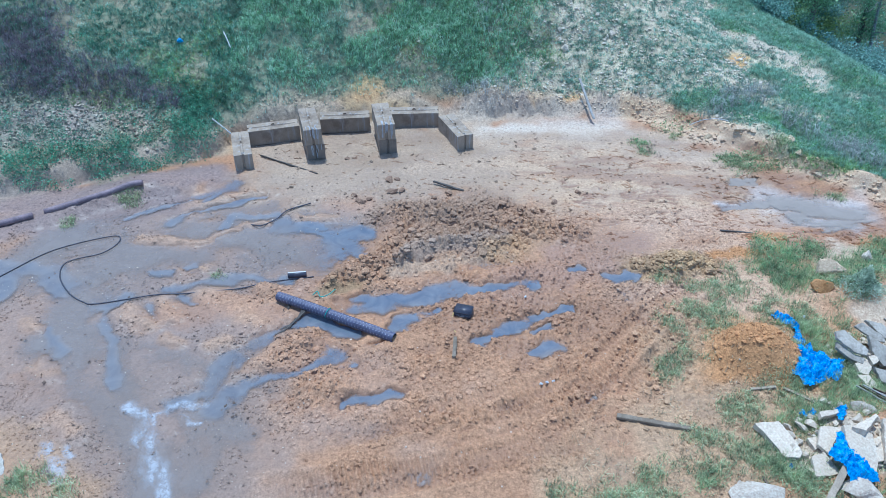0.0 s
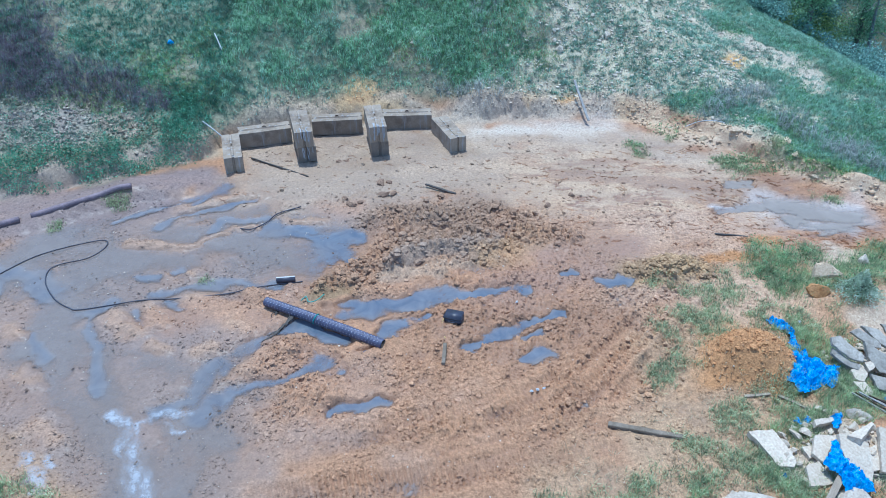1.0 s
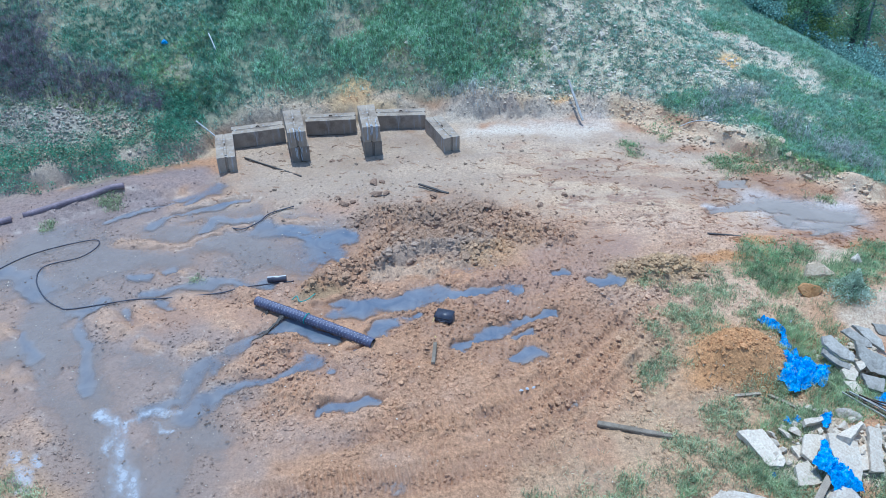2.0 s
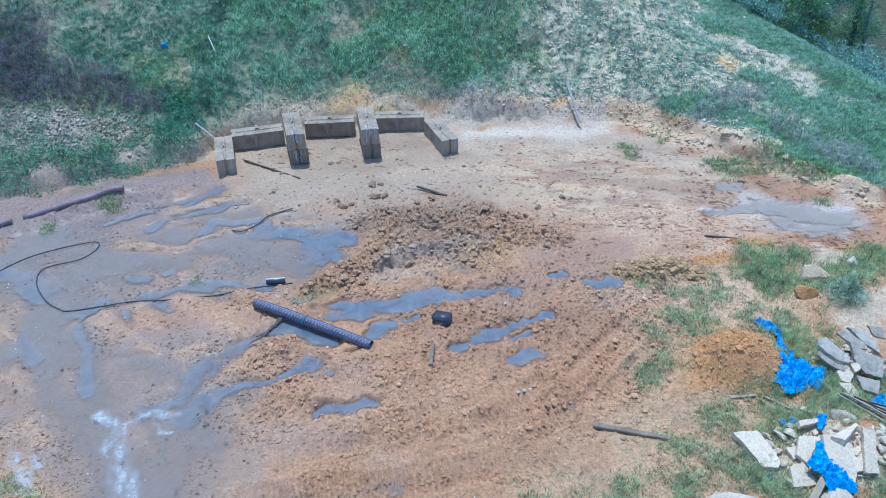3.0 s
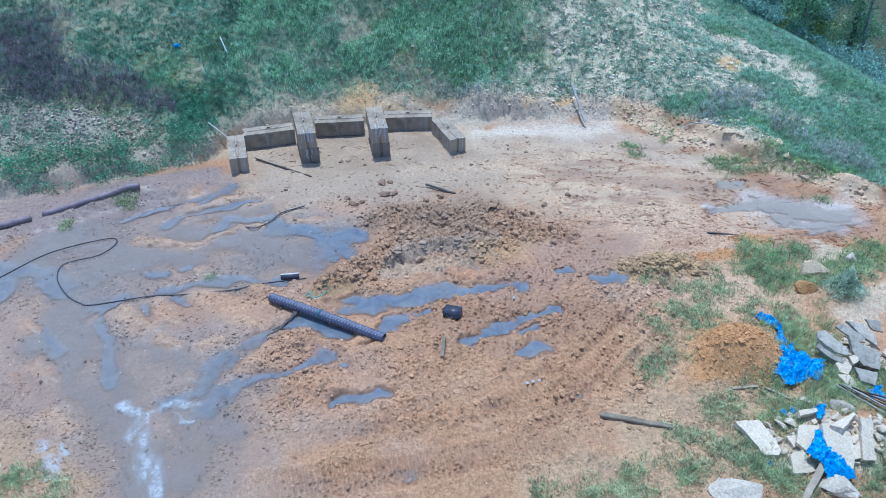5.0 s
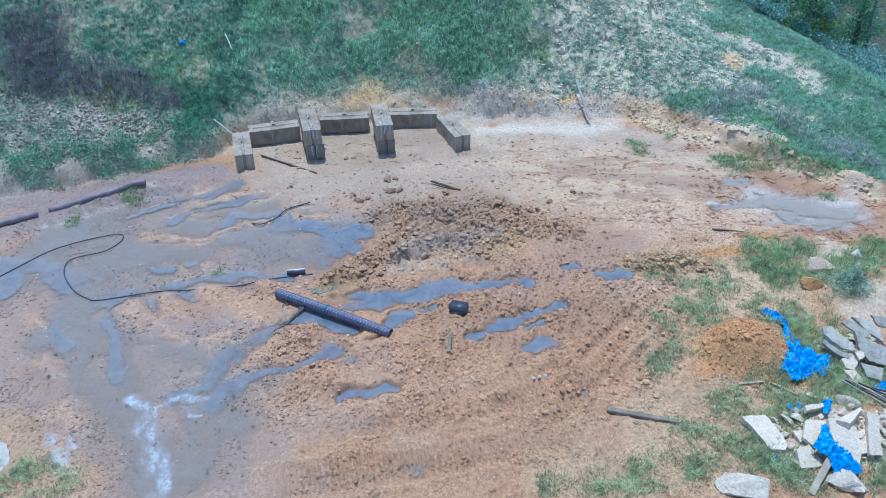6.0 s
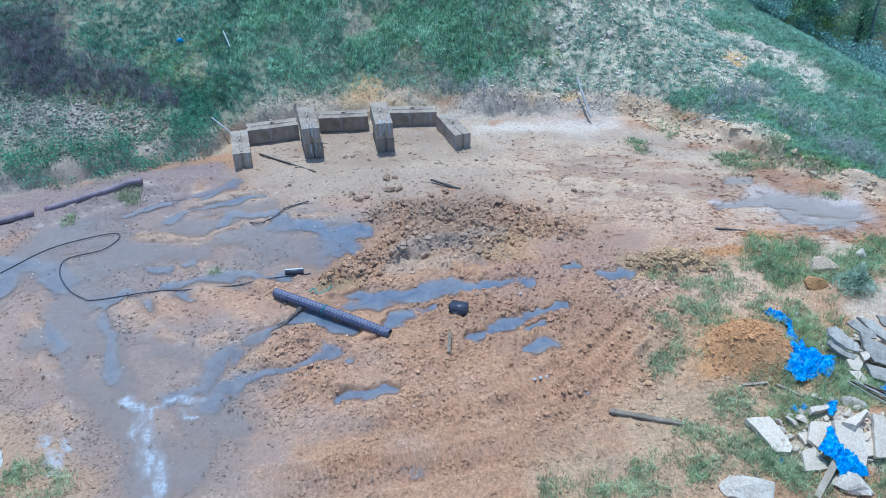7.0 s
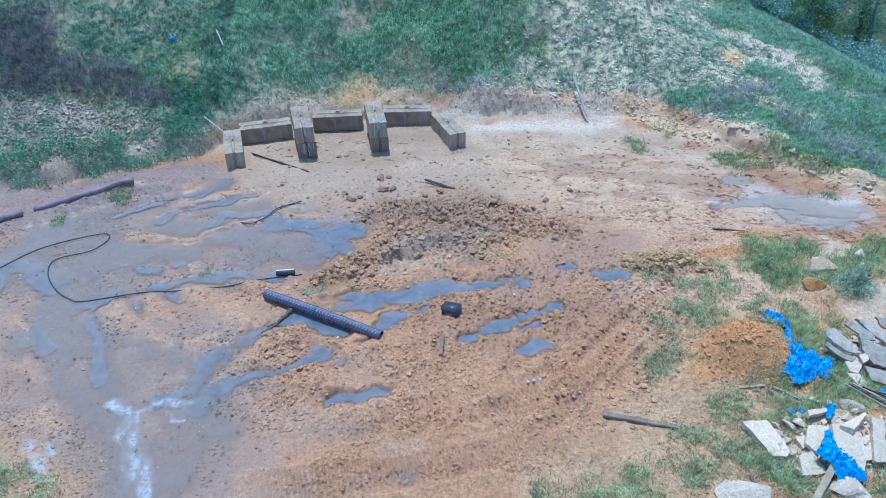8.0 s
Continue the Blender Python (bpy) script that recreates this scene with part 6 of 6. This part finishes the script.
tufts("yellow_grass", scatter(20000, -14, 6, 23, 33, 8, lambda x, y: smooth(0.4, 1.2, over_foot(x, y)) * capsules(x, y, [(-2.4, 29.4, -0.9, 28.2, 0.7), (1.6, 28.9, 2.4, 28.6, 0.5), (0.5, 29.8, 2.8, 30.4, 0.9), (0.6, 27.8, 2.2, 28.2, 0.5), (-0.4, 30.6, 0.8, 31.0, 0.7), (3.0, 29.4, 3.9, 28.2, 0.5), (-9.8, 26.4, -8.6, 27.4, 0.6), (-12.9, 24.0, -11.6, 24.2, 0.5), (-10.6, 25.9, -9.0, 25.2, 0.7)], 0.8)),
      7, 0.17, 0.022, 1.2, MOSSGREEN, 18, "yellow-green patches of grass on the bank", "grass", True)
GRASS = [
    (10.0, 17.3, 8.6, 15.7, 0.70), (10.2, 15.7, 11.5, 16.2, 0.70), (7.6, 14.8, 8.7, 14.8, 0.60), (6.3, 13.9, 5.7, 14.2, 0.45), (9.1, 14.3, 9.2, 13.5, 0.60),
    (8.0, 16.2, 7.5, 16.1, 0.25), (9.0, 17.6, 8.9, 17.3, 0.25), (6.4, 11.3, 7.8, 11.6, 0.50), (7.6, 10.9, 8.1, 11.8, 0.50), (3.6, 9.3, 4.9, 9.5, 0.45),
    (5.4, 10.0, 6.2, 9.9, 0.50), (6.5, 9.6, 7.2, 9.3, 0.50), (3.8, 9.0, 2.0, 9.0, 0.30), (-8.4, 9.2, -7.8, 9.0, 0.35),
]
GRASS += [(5.76, 13.94, 7.19, 14.2, 0.4), (6.3, 11.4, 7.56, 11.09, 0.42), (5.16, 10.43, 6.3, 9.9, 0.40), (6.01, 15.84, 7.03, 15.12, 0.3), (8.2, 12.0, 9.0, 12.2, 0.4), (5.0, 12.4, 5.8, 13.0, 0.3), (-6.5, 16.1, -6.3, 16.15, 0.14), (-10.3, 19.8, -10.0, 19.9, 0.2), (-11.6, 18.66, -11.5, 18.7, 0.15), (8.0, 11.75, 8.9, 11.6, 0.4), (8.5, 13.0, 9.2, 14.0, 0.5), (6.0, 14.3, 6.9, 14.7, 0.4), (5.8, 13.3, 6.2, 13.8, 0.3), (7.2, 15.4, 8.2, 15.6, 0.35), (6.6, 10.4, 7.4, 10.8, 0.4),
    (9.9, 22.5, 11.4, 22.4, 0.50), (6.8, 23.8, 6.9, 23.4, 0.30), (8.3, 24.5, 8.5, 24.7, 0.25), (11.9, 20.5, 12.5, 20.1, 0.20), (9.9, 12.5, 10.2, 12.1, 0.50),
    (8.3, 9.2, 8.9, 9.5, 0.50), (9.3, 14.9, 10.0, 15.4, 0.5), (11.8, 16.4, 12.5, 17.0, 0.60),
]
RANK = [(7.9, 11.65, 8.7, 11.5, 0.3), (8.8, 11.9, 9.1, 12.4, 0.35), (8.55, 13.1, 8.9, 13.9, 0.4), (7.2, 10.8, 7.6, 10.6, 0.3), (8.0, 11.05, 9.0, 11.1, 0.25), (9.2, 15.6, 9.8, 16.2, 0.5), (10.9, 11.4, 9.7, 11.6, 0.35), (7.7, 14.2, 8.0, 13.9, 0.25), (9.4, 9.9, 9.5, 10.6, 0.3), (9.1, 14.3, 9.2, 13.6, 0.5), (9.6, 12.1, 10.4, 11.9, 0.35), (8.5, 11.5, 9.0, 11.3, 0.3), (3.8, 9.2, 4.9, 9.4, 0.4), (8.8, 12.9, 8.9, 13.3, 0.4),
        (6.2, 9.9, 6.7, 9.4, 0.4), (8.5, 9.2, 9.2, 9.4, 0.3), (9.0, 16.6, 10.2, 17.2, 0.5), (7.4, 11.3, 7.6, 10.9, 0.3), (11.2, 16.3, 12.6, 17.2, 0.5), (-8.75, 9.2, -8.3, 8.95, 0.35)]
tufts("rank_grass", scatter(76000, -9, 14, 8, 18, 5, lambda x, y: 0.8 * capsules(x, y, RANK, 0.6, 0.6, 123) * smooth(0.32, 0.55, fbm(x, y, 0.5, 3, 124))),
      5, 0.30, 0.013, 0.9, RANKGRASS, 15, "longer rank grass round the rubble", "grass", True)
tufts("floor_grass", scatter(240000, -12, 14, 8, 26, 3, lambda x, y: capsules(x, y, GRASS, 0.6, 0.6, 121) * smooth(0.3, 0.6, fbm(x, y, 0.5, 3, 122))),
      4, 0.15, 0.012, 1.0, FLOORGRASS, 13, "grass growing in patches round the clay floor", "grass")


def leaves(name, ctr, size, rng, mat):
    n = len(ctr)
    a = rng.normal(0, 1, (n, 3))
    a /= np.linalg.norm(a, axis=1)[:, None]
    b = np.cross(a, rng.normal(0, 1, (n, 3)))
    b /= np.linalg.norm(b, axis=1)[:, None]
    s = size * rng.uniform(0.5, 1.3, n)[:, None]
    v = np.stack([ctr - a * s, ctr + b * s * 0.45, ctr + a * s, ctr - b * s * 0.45], 1).reshape(-1, 3)
    k = np.arange(n)[:, None] * 4
    return big_mesh(name, v, np.concatenate([k + np.array([[0, 1, 2]]), k + np.array([[0, 2, 3]])]), mat, False)


def leaf_patch(name, n, box, density, seed, tall, size, mat, label, category):
    p = scatter(n, *box, seed, density)
    rng = np.random.default_rng(seed + 1)
    p[:, 2] += tall * rng.uniform(0.05, 1.0, len(p)) * (0.4 + 1.2 * fbm(p[:, 0], p[:, 1], 0.6, 2, seed))
    return tagged(leaves(name, p, size, rng, mat), label, category, kind="stuff")


leaf_patch("leafy_weeds", 100000, (-15, -7, 20, 26), lambda x, y: 0.9 * smooth(0.26, 0.5, fbm(x, y, 0.7, 3, 181)) * capsules(x, y, [(-14.0, 20.8, -10.2, 22.2, 0.5), (-10.2, 22.2, -8.3, 23.9, 0.55), (-8.3, 24.0, -9.4, 24.9, 0.5), (-8.6, 23.0, -8.2, 23.3, 0.3)], 0.6),
           61, 0.35, 0.036, BROAD, "dark leafy weeds along the foot of the bank", "weeds")
leaf_patch("creeping_weeds", 46000, (-17, -8, 21, 27), lambda x, y: 0.6 * smooth(0.3, 1.0, over_foot(x, y)) * smooth(0.42, 0.58, fbm(x, y, 0.6, 3, 183)),
           64, 0.14, 0.035, BROAD, "low creeping weeds between the stones", "weeds")
leaf_patch("verge_weeds", 30000, (6, 14.5, 14, 25.5), lambda x, y: 0.7 * capsules(x, y, [(9.9, 22.5, 11.4, 22.4, 0.5), (8.2, 24.9, 8.7, 25.2, 0.5), (6.8, 23.8, 6.9, 23.4, 0.25), (10.0, 17.3, 9.0, 16.4, 0.6), (9.0, 17.6, 8.9, 17.3, 0.25), (10.4, 15.2, 11.0, 15.6, 0.5), (12.2, 17.0, 12.8, 17.2, 0.5)], 0.6),
           63, 0.30, 0.035, BROAD2, "green leafy weeds growing at the edge of the clay", "weeds")
leaf_patch("ridge_weeds", 60000, (8, 17, 19.5, 33), lambda x, y: 0.75 * smooth(0.45, 0.58, fbm(x, y, 0.9, 3, 185)) * smooth(0.5, 1.0, over_foot(x, y)) * capsules(x, y, RIDGE_GREEN, 0.6, 0.6, 104), 75, 0.26, 0.034, BROAD2, "light green leafy weeds in clumps on the side ridge", "weeds")
tufts("ridge_yellow_grass", scatter(9000, 11, 15, 21, 26, 76, lambda x, y: 0.7 * capsules(x, y, [(11.8, 24.4, 12.6, 23.8, 0.4), (12.2, 21.8, 13.6, 20.9, 0.4)], 0.8)), 7, 0.17, 0.022, 1.2, MOSSGREEN, 77, "yellow-green grass on the side ridge", "grass", True)
BRAMBLE = [(-15.2, 26.4, -14.3, 24.6, 1.0), (-14.3, 24.7, -11.7, 24.8, 0.7), (-11.7, 24.7, -9.9, 24.4, 0.35)]
DRY = [(12.5, 24.4, 13.1, 23.3, 0.5), (13.1, 23.3, 13.9, 21.7, 0.5), (10.1, 25.3, 12.0, 26.4, 0.5), (0.3, 27.0, 1.8, 26.8, 0.36), (1.6, 29.6, 2.2, 30.2, 0.4)]
tufts("dead_brambles", scatter(9000, -17, -9, 22, 29, 65, lambda x, y: 0.75 * capsules(x, y, BRAMBLE, 0.8)), 6, 0.36, 0.010, 1.5, DEADSTEM, 66, "purple-grey dead brambles tangled on the bank", "brambles")
tufts("dry_stems", scatter(22000, -1, 16, 15, 31, 67, lambda x, y: 0.55 * capsules(x, y, DRY, 0.6)), 6, 0.44, 0.014, 1.1, PALESTEM, 68, "grey dry stems standing on the bank", "weeds")
tufts("straw_grass", scatter(60000, -12, 14, 8, 30, 69, lambda x, y: 0.5 * capsules(x, y, [(-10.6, 26.2, -9.7, 25.4, 0.6), (-9.7, 25.4, -8.6, 24.8, 0.6), (-6.0, 25.6, -1.0, 26.2, 0.35), (-3.0, 26.5, -1.8, 26.2, 0.45), (-1.9, 27.7, 0.3, 27.5, 0.5), (-7.0, 24.9, -5.5, 25.4, 0.4), (3.0, 29.4, 6.0, 28.2, 0.6), (3.0, 9.2, 6.6, 9.8, 0.8), (4.8, 10.4, 7.4, 11.6, 1.0), (5.4, 12.6, 6.4, 14.2, 0.5), (8.6, 10.9, 8.9, 11.1, 0.3), (9.8, 15.9, 10.6, 15.9, 0.4)], 0.7) * smooth(0.35, 0.6, fbm(x, y, 0.5, 3, 161))),
      5, 0.17, 0.014, 1.2, STRAW, 70, "dry straw-coloured grass on stony clay", "grass", True)


def weed_mound(x, y, wide, tall, seed):
    rng = np.random.default_rng(seed)
    n = 6000
    c = rng.normal(0, 1, (n, 3)) * np.array([0.48 * wide, 0.42 * wide, 0]) 
    far = np.hypot(c[:, 0], c[:, 1]) / wide
    c[:, 2] = tall * np.exp(-2.0 * far ** 2) * rng.uniform(0.1, 1.0, n) ** 0.6 * (0.55 + 0.9 * fbm(c[:, 0] + 9, c[:, 1] + 5, 0.2, 3, seed))
    ob = thing("bushy_weed", Matrix.Translation((x, y, height(x, y))), "bushy grey-green weed beside pale stones", "weed")
    lv = leaves("foliage", c, 0.026, rng, WEED)
    lv.parent = ob
    for k in range(6):
        a = k * 1.05
        part("stem", tube_bm([(0, 0, 0), (0.3 * wide * math.cos(a), 0.3 * wide * math.sin(a), tall * 0.4), (0.6 * wide * math.cos(a), 0.6 * wide * math.sin(a), tall * 0.75)], [0.014, 0.01, 0.006], 5), DARKWOOD, ob)


weed_mound(10.62, 14.95, 0.5, 0.6, 441)


# ---- woods behind the side ridge ----
def tree(x, y, tall, spread_r, seed):
    rng = np.random.default_rng(seed)
    z0 = height(x, y) - 0.1
    ob = thing("tree", Matrix.Translation((x, y, z0)), "dark leafy woodland tree behind the ridge", "tree", "trees of the wood")
    lean = rng.uniform(-0.08, 0.08, 2)
    pts = [(lean[0] * h + 0.05 * math.sin(h), lean[1] * h, h) for h in np.linspace(0, tall * 0.85, 10)]
    part("trunk", tube_bm(pts, [0.16 * (1 - 0.85 * k / 9) + 0.02 for k in range(10)], 8), BARK, ob, smooth_faces=True)
    n = 11000
    cents = []
    for k in range(9):
        h = rng.uniform(0.12, 0.95) * tall
        a, r = rng.uniform(0, 6.28), spread_r * rng.uniform(0.35, 1.0) * (1.1 - 0.6 * h / tall)
        cents.append((lean[0] * h + r * math.cos(a), lean[1] * h + r * math.sin(a), h + 0.2 * r))
        part("limb", tube_bm(curve_points([(lean[0] * h, lean[1] * h, h * 0.85), (0.5 * r * math.cos(a), 0.5 * r * math.sin(a), h), cents[-1]], 3), [0.04, 0.035, 0.03, 0.025, 0.02, 0.015, 0.01], 5), BARK, ob)
    for k in range(14):
        h, a = rng.uniform(0.05, 1.0) * tall, rng.uniform(0, 6.28)
        r = spread_r * rng.uniform(0.1, 1.0)
        cents.append((r * math.cos(a), r * math.sin(a), h))
    c = np.array(cents)[rng.integers(0, len(cents), n)]
    ctr = c + rng.normal(0, 1, (n, 3)) * np.array([0.42, 0.42, 0.3]) * spread_r * 0.55
    crown = leaves("crown", ctr, 0.065, rng, FOREST2 if seed % 3 == 0 else FOREST)
    crown.parent = ob


BARK = surface("grey bark", (0.10, 0.09, 0.08), (0.26, 0.24, 0.22), 6, 0.9, 0.2, 0.6, 0.02, 30)


def make_woods():
    rng = np.random.default_rng(77)
    for k in range(13):
        u = k / 12
        x, y = 14.5 + 8 * rng.uniform(0, 1) + 3 * u, 43 - 14 * u + rng.uniform(-2, 2.5)
        q = 0.953 * x + 0.33 * y - 25.3
        if q < 2.8:
            x += 2.8 - q
        tall, broad = rng.uniform(4, 8), rng.uniform(1.2, 2.2)
        if not (18.4 < x < 22.5 and y < 36.5):
            tree(x, y, tall, broad, 200 + k)

    p = scatter(100000, 12, 27, 26, 46, 78, lambda x, y: (1 - 0.95 * capsules(x, y, [(16.4, 35.6, 18.2, 36.2, 1.2), (17.6, 34.6, 18.4, 35.2, 0.8)], 0.4)) * smooth(0.8, 2.2, 0.953 * x + 0.33 * y - 25.3) * (1 - smooth(9, 12, 0.953 * x + 0.33 * y - 25.3)))
    p[:, 2] += 1.3 * rng.uniform(0, 1, len(p)) * (0.2 + 1.6 * fbm(p[:, 0], p[:, 1], 1.6, 3, 79) ** 2)
    tagged(leaves("undergrowth", p, 0.06, rng, FOREST), "dark leafy undergrowth at the edge of the wood", "undergrowth", kind="stuff")

    q = rng.normal(0, 1, (9000, 3)) * np.array([0.8, 0.6, 0.4]) + np.array([17.9, 36.4, height(17.9, 36.4) + 0.9])
    tagged(leaves("yellow_green_bush", q, 0.075, rng, BUSH), "yellow-green bush behind the grassy ridge", "bush")


def shrub(x, y, wide, tall, seed, mat, label):
    """A low bush: crooked stems under an uneven mass of small leaves."""
    rng = np.random.default_rng(seed)
    ob = thing("shrub", Matrix.Translation((x, y, height(x, y) - 0.05)), label, "shrub", "shrubs along the ridge")
    heads = []
    for k in range(7):
        a, r, h = rng.uniform(0, 6.28), wide * rng.uniform(0.15, 0.8), tall * rng.uniform(0.4, 0.9)
        heads.append((r * math.cos(a), r * math.sin(a), h))
        part("stem", tube_bm(curve_points([(0, 0, 0), (0.4 * r * math.cos(a), 0.4 * r * math.sin(a), 0.6 * h), heads[-1]], 3), [0.025, 0.022, 0.02, 0.016, 0.013, 0.01, 0.008], 5), BARK, ob)
    c = np.array(heads)[rng.integers(0, 7, 2600)] + rng.normal(0, 1, (2600, 3)) * np.array([0.28, 0.28, 0.2]) * wide
    c[:, 2] = np.abs(c[:, 2])
    lv = leaves("foliage", c, 0.06, rng, mat)
    lv.parent = ob


def bare_tree(x, y, tall, seed):
    """Pale standing trunk with bare crooked boughs."""
    rng = np.random.default_rng(seed)
    ob = thing("dead_tree", Matrix.Translation((x, y, height(x, y) - 0.1)), "pale bare tree standing at the edge of the wood", "tree")
    pts = [(0.10 * math.sin(1.3 * h), 0.06 * h, h) for h in np.linspace(0, tall, 12)]
    part("trunk", tube_bm(pts, [0.11 * (1 - 0.07 * k) for k in range(12)], 10), PALEBARK, ob, smooth_faces=True)
    for k in range(16):
        h, a = rng.uniform(0.15, 0.85) * tall, rng.uniform(2.2, 5.6)
        r = rng.uniform(0.8, 1.9)
        c, n = math.cos(a), math.sin(a)
        row = [(0.10 * math.sin(1.3 * h), 0.06 * h, h), (0.4 * r * c, 0.4 * r * n, h + 0.25), (0.75 * r * c + 0.12, 0.75 * r * n, h + 0.2 + rng.uniform(-0.3, 0.3)), (r * c, r * n + 0.15, h + rng.uniform(-0.2, 0.6))]
        pb = curve_points(row, 4)
        part("bough", tube_bm(pb, [0.022 * (1 - 0.8 * j / (len(pb) - 1)) for j in range(len(pb))], 5), PALEBARK, ob)


PALEBARK = surface("pale bark", (0.24, 0.24, 0.25), (0.44, 0.43, 0.44), 5, 0.85, 0.25, 0.5, 0.01, 30)
make_woods()
bare_tree(21.5, 36.4, 7.5, 431)
for k, (x, y, wide, tall) in enumerate(((14.2, 36.2, 0.7, 0.8), (14.9, 35.2, 0.6, 0.7), (15.6, 35.0, 0.8, 0.9), (16.5, 35.4, 0.8, 0.8), (17.4, 33.8, 0.5, 0.5), (19.6, 32.8, 0.7, 0.8), (20.6, 31.4, 0.8, 1.0))):
    yellow = k in (3, 4)
    shrub(x, y, wide, tall, 470 + k, BUSH if yellow else FOREST, "yellow-green shrub behind the grassy ridge" if yellow else "dark leafy shrub behind the grassy ridge")
